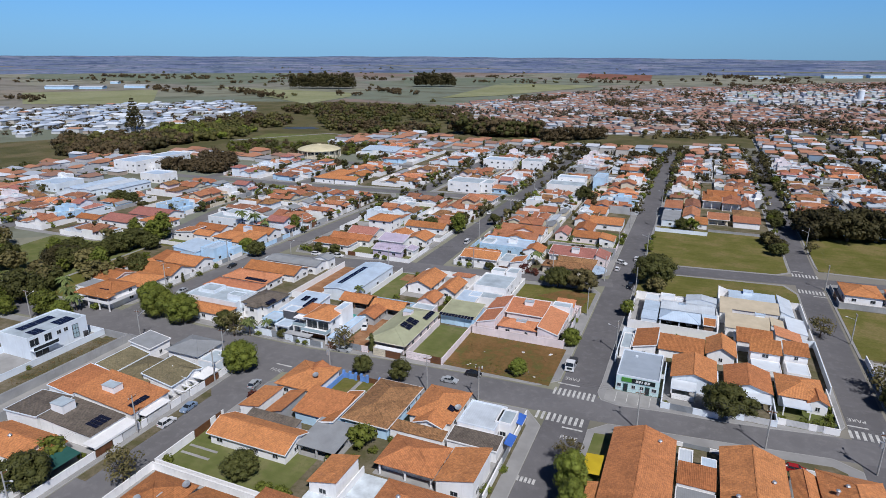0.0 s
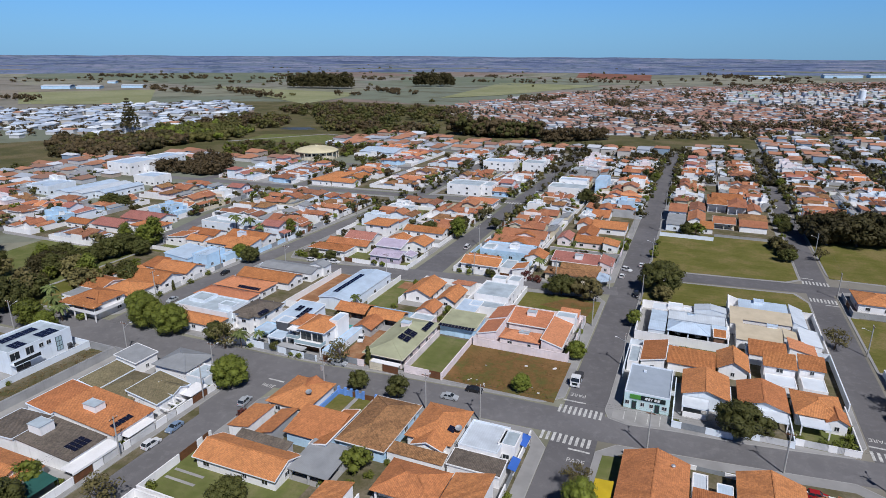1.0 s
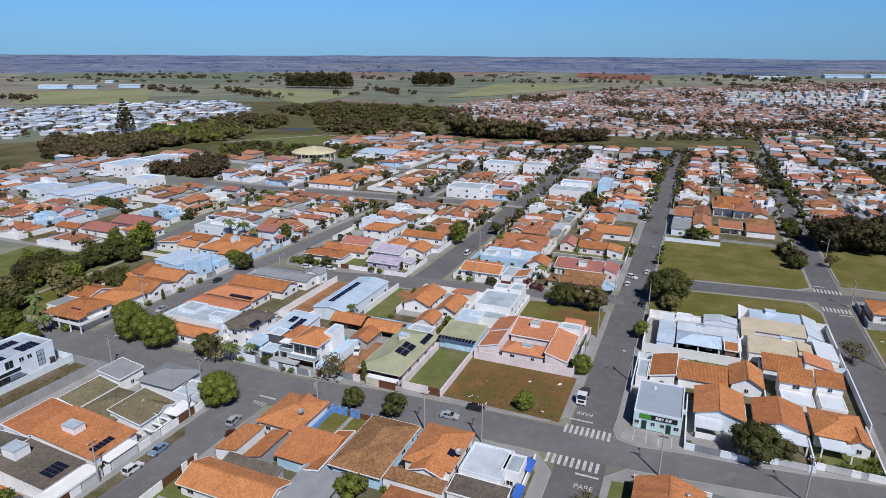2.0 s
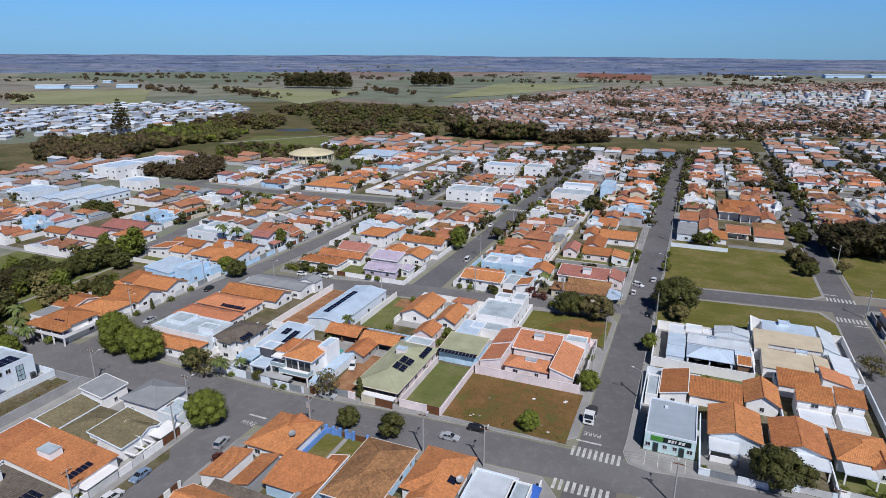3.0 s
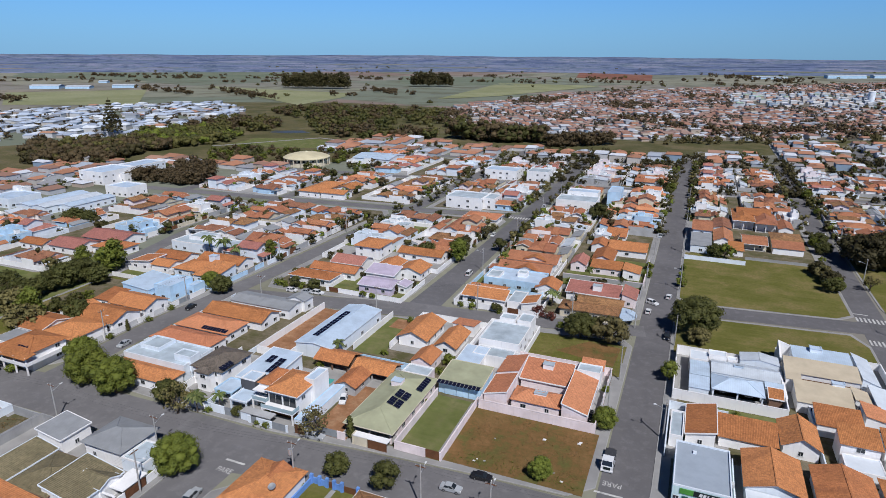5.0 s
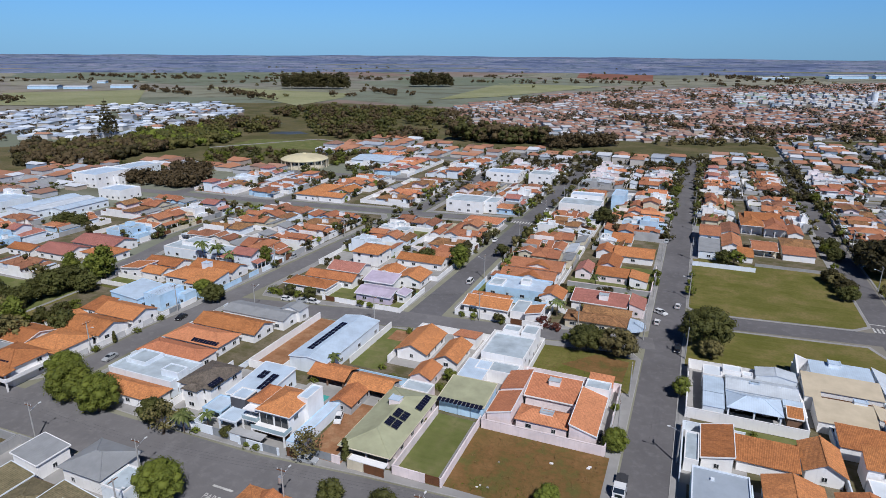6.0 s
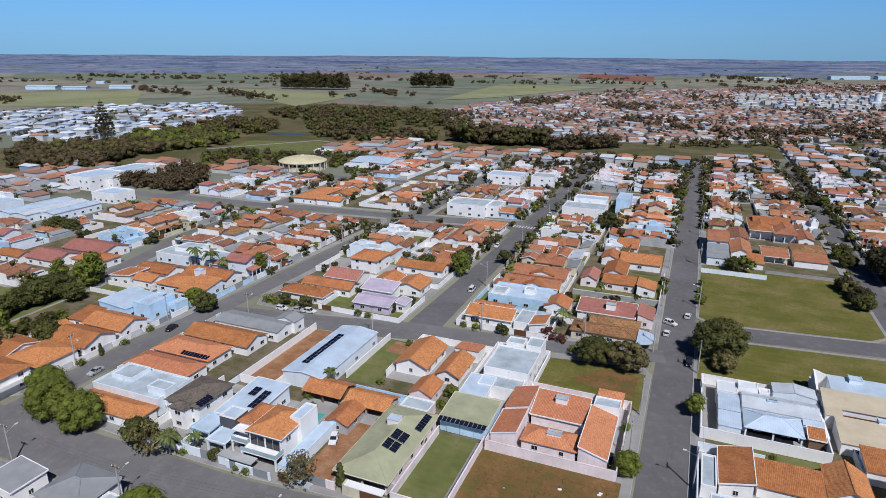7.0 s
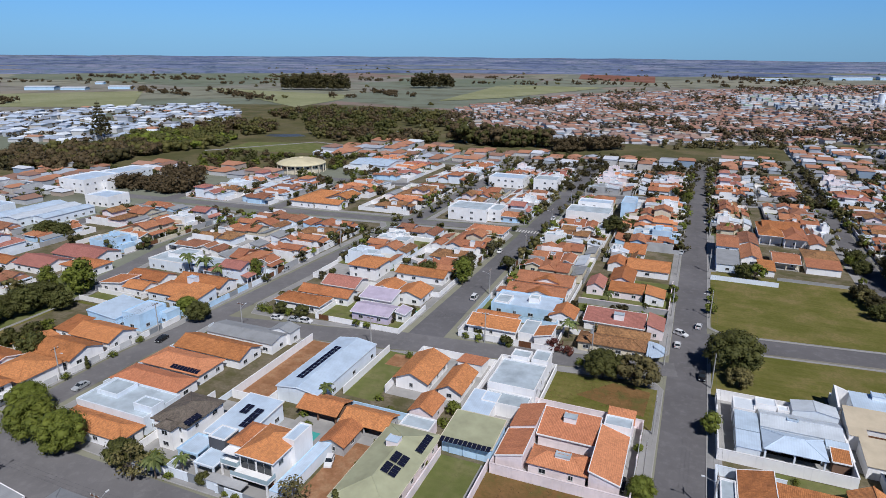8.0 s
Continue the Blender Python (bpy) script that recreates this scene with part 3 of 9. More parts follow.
def rounded(u0, u1, v0, v1, r=4.0, tilt=0.0):
    """A block outline with rounded corners; tilt lifts the east end."""
    pts = []
    for cx, cy, a0 in ((u1 - r, v0 + r, -90), (u1 - r, v1 - r, 0), (u0 + r, v1 - r, 90), (u0 + r, v0 + r, 180)):
        for k in range(5):
            a = radians(a0 + 22.5 * k)
            pts.append((cx + r * math.cos(a), cy + r * math.sin(a)))
    return [(x, y + tilt * (x - (u0 + u1) / 2)) for x, y in pts]


# ---- houses ----
PANES = {}


def window_meshes(w, h):
    key = (round(w, 1), round(h, 1))
    if key not in PANES:
        fr, pa, si = Mesh(), Mesh(), Mesh()
        a, b, t = w / 2, h / 2, 0.07
        fr.box(-a, -a + t, -0.07, 0.02, -b, b).box(a - t, a, -0.07, 0.02, -b, b).box(-a + t, a - t, -0.07, 0.02, b - t, b)
        fr.box(-a + t, a - t, -0.07, 0.02, -b, -b + t).box(-0.03, 0.03, -0.06, 0.02, -b + t, b - t)
        fr.box(-a - 0.06, a + 0.06, -0.12, 0.0, -b - 0.07, -b)
        pa.box(-a + t, a - t, -0.03, 0.01, -b + t, b - t)
        PANES[key] = fr.data("window_frame", M["frame"], k=1), pa.data("pane", M["glass"], k=1)
    return PANES[key]


DOORS = {}


def door_mesh(w, h, kind):
    key = (round(w, 1), round(h, 1), kind)
    if key not in DOORS:
        me = Mesh()
        n = max(3, int(w / 0.25))
        prof = [(-w / 2, 0.0)]
        for i in range(n):
            x, s = -w / 2 + w * i / n, w / n
            prof += [(x + 0.02, -0.06), (x + s - 0.05, -0.06), (x + s - 0.03, -0.02), (x + s - 0.005, -0.02)]
        prof.append((w / 2, 0.0))
        k = len(prof)
        me.v = [(x, y, 0.04) for x, y in prof] + [(x, y, h) for x, y in prof]
        me.f = [(i, (i + 1) % k, k + (i + 1) % k, k + i) for i in range(k)] + [tuple(range(k, 2 * k))[::1], tuple(range(k))[::-1]]
        me.uv = [(0, 0)] * (4 * k + 2 * k)
        DOORS[key] = me.data("gate", M[kind], k=1)
    return DOORS[key]


def window(parent, x, y, z, w, h, turn):
    fr, pa = window_meshes(w, h)
    o = place("window", fr, x, y, z, turn, parent)
    p = new("pane", pa)
    p.parent = o
    return o


SIDE = {"S": (0, 0, -1), "E": (90, 1, 0), "N": (180, 0, 1), "W": (270, -1, 0)}


def openings(parent, u0, u1, v0, v1, h, sides, rng, storeys=1, density=3.3, door=False):
    for s in sides:
        turn, du, dv = SIDE[s]
        length = (u1 - u0) if s in "SN" else (v1 - v0)
        n = max(1, int(length / density))
        for st in range(storeys):
            z = st * (h / storeys) + 1.55
            for i in range(n):
                if rng.random() < 0.18:
                    continue
                k = (i + 0.5) / n
                x = u0 + (u1 - u0) * k if s in "SN" else (u1 if s == "E" else u0)
                y = v0 + (v1 - v0) * k if s in "EW" else (v1 if s == "N" else v0)
                if st == 0 and i == n // 2 and door:
                    place("door", door_mesh(0.9, 2.1, "wood"), x, y, 0.14, turn, parent)
                else:
                    window(parent, x, y, z, rng.choice((1.0, 1.4, 1.6)), 1.1, turn)


def gable_body(me, u0, u1, v0, v1, h, kind, rise):
    """Walls up to the eaves, with the gable or sloping top closed under the roof."""
    z0 = 0.0
    if kind in ("gu", "gv"):
        if kind == "gu":
            end = [(v0, z0), (v1, z0), (v1, h), ((v0 + v1) / 2, h + rise), (v0, h)]
            a, b = [(u0, y, z) for y, z in end], [(u1, y, z) for y, z in end]
        else:
            end = [(u0, z0), (u1, z0), (u1, h), ((u0 + u1) / 2, h + rise), (u0, h)]
            a, b = [(x, v1, z) for x, z in end], [(x, v0, z) for x, z in end]
        me.face(a[::-1])
        me.face(b)
        for i in range(5):
            j = (i + 1) % 5
            me.face([a[i], a[j], b[j], b[i]])
    elif kind[0] == "s":
        d = kind[1]
        zz = {"S": (h, h, h + rise, h + rise), "N": (h + rise, h + rise, h, h), "W": (h, h + rise, h + rise, h), "E": (h + rise, h, h, h + rise)}[d]
        base = [(u0, v0), (u1, v0), (u1, v1), (u0, v1)]
        lo, hi = [(x, y, z0) for x, y in base], [(x, y, z) for (x, y), z in zip(base, zz)]
        me.face(hi)
        for i in range(4):
            j = (i + 1) % 4
            me.face([lo[i], lo[j], hi[j], hi[i]])
    else:
        me.box(u0, u1, v0, v1, z0, h)


def roof_slabs(u0, u1, v0, v1, h, kind, rise, over, thick=0.14):
    """Sloping panels of a roof with overhang, as one mesh, and its edge boards as another."""
    me, edge = Mesh(), Mesh()
    a0, a1, b0, b1 = u0 - over, u1 + over, v0 - over, v1 + over
    mu, mv = (u0 + u1) / 2, (v0 + v1) / 2
    lift = 0.16

    def drop(span):
        return rise * over / span

    if kind == "gu":
        e, r = h - drop((v1 - v0) / 2) + lift, h + rise + lift
        me.slab([(a0, b0, e), (a1, b0, e), (a1, mv, r), (a0, mv, r)], thick)
        me.slab([(a1, b1, e), (a0, b1, e), (a0, mv, r), (a1, mv, r)], thick)
        me.box(a0, a1, mv - 0.11, mv + 0.11, r - 0.05, r + 0.06)
        edge.box(a0, a1, b0 - 0.05, b0, e - 0.2, e + 0.01).box(a0, a1, b1, b1 + 0.05, e - 0.2, e + 0.01)
        for x in (a0, a1):
            for y0, y1, z0, z1 in ((b0, mv, e, r), (mv, b1, r, e)):
                edge.slab([(x - 0.05, y0, z0 + 0.03), (x + 0.03, y0, z0 + 0.03), (x + 0.03, y1, z1 + 0.03), (x - 0.05, y1, z1 + 0.03)], 0.22)
    elif kind == "gv":
        e, r = h - drop((u1 - u0) / 2) + lift, h + rise + lift
        me.slab([(a0, b1, e), (a0, b0, e), (mu, b0, r), (mu, b1, r)], thick)
        me.slab([(a1, b0, e), (a1, b1, e), (mu, b1, r), (mu, b0, r)], thick)
        me.box(mu - 0.11, mu + 0.11, b0, b1, r - 0.05, r + 0.06)
        edge.box(a0 - 0.05, a0, b0, b1, e - 0.2, e + 0.01).box(a1, a1 + 0.05, b0, b1, e - 0.2, e + 0.01)
        for y in (b0, b1):
            for x0, x1, z0, z1 in ((a0, mu, e, r), (mu, a1, r, e)):
                edge.slab([(x0, y - 0.05, z0 + 0.03), (x1, y - 0.05, z1 + 0.03), (x1, y + 0.03, z1 + 0.03), (x0, y + 0.03, z0 + 0.03)], 0.22)
    elif kind == "hip":
        w, d = (a1 - a0) / 2, (b1 - b0) / 2
        k = min(w, d)
        e, r = h + lift - 0.1, h + lift - 0.1 + rise
        if w >= d:
            p, q = (a0 + k, mv, r), (a1 - k + 1e-3, mv, r)
            me.slab([(a0, b0, e), (a1, b0, e), q, p], thick).slab([(a1, b1, e), (a0, b1, e), p, q], thick)
            me.slab([(a0, b1, e), (a0, b0, e), p], thick).slab([(a1, b0, e), (a1, b1, e), q], thick)
        else:
            p, q = (mu, b0 + k, r), (mu, b1 - k, r)
            me.slab([(a0, b1, e), (a0, b0, e), p, q], thick).slab([(a1, b0, e), (a1, b1, e), q, p], thick)
            me.slab([(a0, b0, e), (a1, b0, e), p], thick).slab([(a1, b1, e), (a0, b1, e), q], thick)
        for s, t in ((p, q), ((a0, b0, e), p), ((a1, b0, e), p if w < d else q), ((a0, b1, e), p if w >= d else q), ((a1, b1, e), q)):
            if (Vector(s) - Vector(t)).length > 0.2:
                me.tube(s, t, 0.10, 0.10, 6)
        edge.box(a0, a1, b0 - 0.06, b0, e - 0.22, e + 0.01).box(a0, a1, b1, b1 + 0.06, e - 0.22, e + 0.01)
        edge.box(a0 - 0.06, a0, b0 - 0.06, b1 + 0.06, e - 0.22, e + 0.01).box(a1, a1 + 0.06, b0 - 0.06, b1 + 0.06, e - 0.22, e + 0.01)
    elif kind[0] == "s":
        d = kind[1]
        zz = {"S": (0, 0, 1, 1), "N": (1, 1, 0, 0), "W": (0, 1, 1, 0), "E": (1, 0, 0, 1)}[d]
        span = (v1 - v0) if d in "SN" else (u1 - u0)
        e, r = h + lift - rise * over / span, h + lift + rise + rise * over / span
        c = [(a0, b0), (a1, b0), (a1, b1), (a0, b1)]
        pts = [(x, y, r if z else e) for (x, y), z in zip(c, zz)]
        me.slab(pts, thick)
        for i in range(4):
            p, q = Vector(pts[i]), Vector(pts[(i + 1) % 4])
            flat = Vector((q.x - p.x, q.y - p.y, 0)).normalized()
            o = Vector((flat.y, -flat.x, 0)) * 0.09
            edge.slab([p + o + Vector((0, 0, 0.07)), q + o + Vector((0, 0, 0.07)), q - o * 0.3 + Vector((0, 0, 0.07)), p - o * 0.3 + Vector((0, 0, 0.07))], 0.28)
    else:
        me.box(u0 + 0.15, u1 - 0.15, v0 + 0.15, v1 - 0.15, h - 0.1, h + 0.05)
        w, top = 0.17, h + rise
        edge.box(u0 - 0.01, u1 + 0.01, v0 - 0.01, v0 + w, h, top).box(u0 - 0.01, u1 + 0.01, v1 - w, v1 + 0.01, h, top)
        edge.box(u0 - 0.01, u0 + w, v0 + w, v1 - w, h, top).box(u1 - w, u1 + 0.01, v0 + w, v1 - w, h, top)
    return me, edge


CLAY = ("cl", "cb", "or", "dk", "pk", "br", "rd", "dark", "moss", "grey")


def wing(hs, u0, u1, v0, v1, h=3.0, roof="gu", rise=None, rm="or", wm="white", over=0.45, sides="SEW", storeys=1, edge="white", rng=None, door=False, walls=None, porch=0.0):
    """One volume of a house: walls, roof, edge boards and windows; porch: depth of an open veranda under the south eave."""
    rng = rng or random.Random(int(abs(u0 * 131 + v0 * 17 + h * 7)) + 5)
    if rise is not None and roof != "flat":
        rise *= 1.3
    if rise is None:
        rise = {"g": 0.40, "h": 0.40, "s": 0.27, "f": 0.0}[roof[0]]
        span = {"gu": (v1 - v0) / 2, "gv": (u1 - u0) / 2, "hip": min(u1 - u0, v1 - v0) / 2}.get(roof, (v1 - v0) if roof[1] in "SN" else (u1 - u0))
        rise = 0.45 if roof == "flat" else rise * span
    if roof == "flat":
        over = 0.0
    u0, u1, v0, v1 = u0 + over, u1 - over, v0 + over, v1 - over
    body = Mesh() if walls is None else walls
    gable_body(body, u0, u1, v0 + porch, v1, h, "flat" if porch else roof, rise)
    if porch:
        n = max(2, int((u1 - u0) / 3.0) + 1)
        for k in range(n):
            x = u0 + 0.2 + (u1 - u0 - 0.4) * k / (n - 1)
            part("column", Mesh().box(x - 0.13, x + 0.13, v0 + 0.1, v0 + 0.36, 0.1, h), WALL[wm], hs)
        part("porch_beam", Mesh().box(u0, u1, v0 + 0.08, v0 + 0.3, h - 0.3, h + 0.1), WALL[wm], hs)
        part("porch_floor", Mesh().box(u0, u1, v0, v0 + porch, 0.1, 0.24), M["paving"], hs)
    if walls is None:
        part("wall", body, WALL[wm], hs)
    top, rim = roof_slabs(u0, u1, v0, v1, h, roof, rise, over)
    part("roof", top, ROOF[rm], hs)
    if edge == "white" and rm in CLAY and rng.random() < 0.85:
        edge = None
    if edge:
        part("fascia" if roof != "flat" else "parapet", rim, WALL[edge], hs)
    if sides:
        openings(hs, u0, u1, v0 + porch, v1, h, sides, rng, storeys, door=door)


def house(label, u0, u1, v0, v1, *args, category="house", group="houses of the town", **kw):
    hs = thing("house", label, category, ((u0 + u1) / 2, (v0 + v1) / 2, 0.0), group)
    wing(hs, u0, u1, v0, v1, *args, **kw)
    return hs


def tank(hs, u, v, z, w=1.8, d=1.6, h=1.3, wm="white", rm="flatgrey"):
    """A rendered water tank box that stands up out of a roof."""
    at = hs.matrix_world.translation
    me = Mesh()
    me.box(u - w / 2, u + w / 2, v - d / 2, v + d / 2, z - 1.6, z + h)
    t = part("water_tank", me, WALL[wm], hs, "white rendered water tank box")
    lid = Mesh()
    lid.box(u - w / 2 + 0.12, u + w / 2 - 0.12, v - d / 2 + 0.12, v + d / 2 - 0.12, z + h, z + h + 0.06)
    lid.box(u - w / 2 - 0.08, u + w / 2 + 0.08, v - d / 2 - 0.08, v - d / 2 + 0.12, z + h, z + h + 0.15)
    lid.box(u - w / 2 - 0.08, u - w / 2 + 0.12, v - d / 2 + 0.12, v + d / 2, z + h, z + h + 0.15)
    lid.box(u + w / 2 - 0.12, u + w / 2 + 0.08, v - d / 2 + 0.12, v + d / 2, z + h, z + h + 0.15)
    part("lid", lid, ROOF[rm], hs)


def carport(hs, u0, u1, v0, v1, z, rm="deck", back=True):
    """A thin white roof on four posts in front of a house."""
    top = Mesh().box(u0, u1, v0, v1, z, z + 0.06)
    part("carport_roof", top, ROOF[rm], hs)
    rim = Mesh().box(u0 - 0.05, u1 + 0.05, v0 - 0.08, v0, z - 0.22, z + 0.12).box(u0 - 0.06, u0, v0, v1, z - 0.22, z + 0.12).box(u1, u1 + 0.06, v0, v1, z - 0.22, z + 0.12)
    part("fascia", rim, WALL["cool"], hs)
    for x, y in ((u0 + 0.1, v0 + 0.1), (u1 - 0.1, v0 + 0.1), (u0 + 0.1, v1 - 0.2), (u1 - 0.1, v1 - 0.2)):
        part("post", Mesh().box(x - 0.1, x + 0.1, y - 0.1, y + 0.1, 0.1, z), WALL["white"], hs)
    if back:
        # added dark panel that imitates the shade beneath the carport roof
        part("garage_opening", Mesh().box(u0 + 0.4, u1 - 0.4, v1 - 0.1, v1 - 0.04, 0.15, z - 0.4), M["wood"], hs, "dark brown panel in place of the shaded garage opening")


LAYER = [0]


def yard(u0, u1, v0, v1, h=2.2, wm="white", sides="NSEW", ground="paving", gates=(), label="white rendered yard wall", t=0.16, cap=True):
    """A lot: its ground, and the wall round it with gates. gates: (side, from, to, kind)."""
    if ground:
        names = {"paving": "pale paved yard", "lawn": "green yard lawn", "dry": "dry weedy vacant lot", "earth": "bare red earth lot", "grass": "mown grass lot", "concrete": "grey concrete yard", "soil": "dusty earth yard"}
        LAYER[0] = (LAYER[0] + 1) % 12
        sheet("yard_ground", rect(u0, u1, v0, v1), 0.148 + 0.003 * LAYER[0], M[ground], names[ground], "yard", 0.1)
    if not sides:
        return None
    w = thing("yard_wall", label, "wall", (u0, v0, 0.0), "yard walls")
    for s in sides:
        turn, du, dv = SIDE[s]
        lo, hi = (u0, u1) if s in "SN" else (v0, v1)
        cuts = sorted((a, b) for g, a, b, k in gates if g == s)
        edges, at = [], lo
        for a, b in cuts:
            edges.append((at, a))
            at = b
        edges.append((at, hi))
        me = Mesh()
        for a, b in edges:
            if b - a > 0.05:
                for z0, z1, g in ((0.0, h, 0.0), (h, h + 0.06, 0.03 if cap else 0.0)):
                    if s == "S":
                        me.box(a - g, b + g, v0 - g, v0 + t + g, z0, z1)
                    elif s == "N":
                        me.box(a - g, b + g, v1 - t - g, v1 + g, z0, z1)
                    elif s == "W":
                        me.box(u0 - g, u0 + t + g, a + t, b - t, z0, z1)
                    else:
                        me.box(u1 - t - g, u1 + g, a + t, b - t, z0, z1)
        if me.f:
            part("wall", me, WALL[wm], w)
        for a, b, kind in ((a, b, k) for g, a, b, k in gates if g == s):
            m = (a + b) / 2
            x, y = (m, v0 + 0.1 if s == "S" else v1 - 0.1) if s in "SN" else (u0 + 0.1 if s == "W" else u1 - 0.1, m)
            place("gate", door_mesh((b - a) * PLAN, h - 0.05, kind), x, y, 0.14, turn, w)
    return w


def solar(u, v, z, cols, rows, turn=0, tilt=12, label="dark blue solar panel array on a roof"):
    """Rows of solar panels, each a framed glass sheet, on rails."""
    ob = new("solar_array")
    ob.matrix_basis = pose(u * PLAN, v * PLAN, z, tilt, 0, turn)
    ob.empty_display_size = 0.3
    tagged(ob, label, "solar panels", "solar panels on the roofs")
    rails = Mesh()
    for k in range(rows * 2):
        y = -rows * 0.86 + 0.43 + k * 0.86
        rails.box(-cols * 0.52, cols * 0.52, y - 0.025, y + 0.025, -0.12, 0.0)
    r = new("rail", rails.data("rail", M["alu"], k=1))
    r.parent = ob
    global PANEL
    for i in range(cols):
        for j in range(rows):
            p = new("panel", PANEL)
            p.parent = ob
            p.matrix_basis = Matrix.Translation((-cols * 0.52 + 0.52 + i * 1.04, -rows * 0.86 + 0.86 + j * 1.72, 0.03))
    return ob


pm = Mesh()
pm.box(-0.455, 0.455, -0.78, 0.78, -0.02, 0.02)
PANEL = pm.data("panel", M["solar"], k=1)


# ---- plants ----
def leaf_cloud(rng, centres, per, size, flat=0.0, seed=0, heart=0):
    """Many small leaf blades scattered over clumps. Returns a mesh of single blades."""
    g = np.random.default_rng(seed)
    pts, rad = np.array([c[:3] for c in centres], float), np.array([c[3] for c in centres], float)
    n = len(centres) * per
    idx = np.repeat(np.arange(len(centres)), per)
    d = g.normal(size=(n, 3))
    d /= np.linalg.norm(d, axis=1)[:, None]
    r = rad[idx] * (0.62 + 0.46 * g.random(n) ** 0.6)
    p = pts[idx] + d * r[:, None] * np.array([1, 1, 0.85])
    nrm = d + g.normal(size=(n, 3)) * 0.24 + np.array([0, 0, 0.3])
    nrm /= np.linalg.norm(nrm, axis=1)[:, None]
    a = np.cross(nrm, g.normal(size=(n, 3)))
    a /= np.linalg.norm(a, axis=1)[:, None]
    b = np.cross(nrm, a)
    s = size * (0.6 + 0.8 * g.random(n))[:, None]
    v = np.stack([p - a * s - b * s * 0.55, p + a * s * 0.3 - b * s * 0.75, p + a * s + b * s * 0.4, p - a * s * 0.2 + b * s * 0.8], 1).reshape(-1, 3)
    f = np.arange(n * 4).reshape(-1, 4)
    if heart:
        ball, quads = BALL[heart]
        m = len(centres)
        bump_ = 0.68 * (0.75 + 0.45 * g.random((m, len(ball), 1)))
        core = (pts[:, None, :] + ball[None] * rad[:, None, None] * bump_ * np.array([1, 1, 0.85])).reshape(-1, 3)
        f = np.concatenate([f, (quads[None] + np.arange(m)[:, None, None] * len(ball)).reshape(-1, 4) + len(v)])
        v = np.concatenate([v, core])
    return v, f


def ball_quads(k):
    """A cube of k x k squares a side, blown up to a ball."""
    at, quads = {}, []
    for axis in range(3):
        for side in (-1, 1):
            for i in range(k):
                for j in range(k):
                    ring = []
                    for p, q in ((i, j), (i + 1, j), (i + 1, j + 1), (i, j + 1)):
                        c = [0.0, 0.0, 0.0]
                        c[axis], c[(axis + 1) % 3], c[(axis + 2) % 3] = side, 2 * p / k - 1, 2 * q / k - 1
                        ring.append(at.setdefault(tuple(c), len(at)))
                    quads.append(ring if side > 0 else ring[::-1])
    v = np.array(list(at), float)
    return v / np.linalg.norm(v, axis=1)[:, None], np.array(quads)


BALL = {1: ball_quads(1), 2: ball_quads(2), 3: ball_quads(3)}


def cloud_mesh(name, v, f, material):
    me = bpy.data.meshes.new(name)
    me.vertices.add(len(v))
    me.vertices.foreach_set("co", v.ravel())
    me.loops.add(f.size)
    me.loops.foreach_set("vertex_index", f.ravel().astype(np.int32))
    me.polygons.add(len(f))
    me.polygons.foreach_set("loop_start", np.arange(0, f.size, 4, dtype=np.int32))
    me.update(calc_edges=True)
    me.materials.append(material)
    return me


def crown_clumps(rng, n, w, h, z, lump):
    out = []
    for i in range(n):
        a, k = rng.uniform(0, 2 * math.pi), math.sqrt(rng.random())
        t = rng.random()
        rr = w * (0.25 + 0.75 * k) * math.sqrt(max(0.06, 1 - (2 * t - 0.8) ** 2 * 0.75))
        out.append((rr * math.cos(a), rr * math.sin(a), z + h * t, lump * rng.uniform(0.7, 1.25)))
    return out


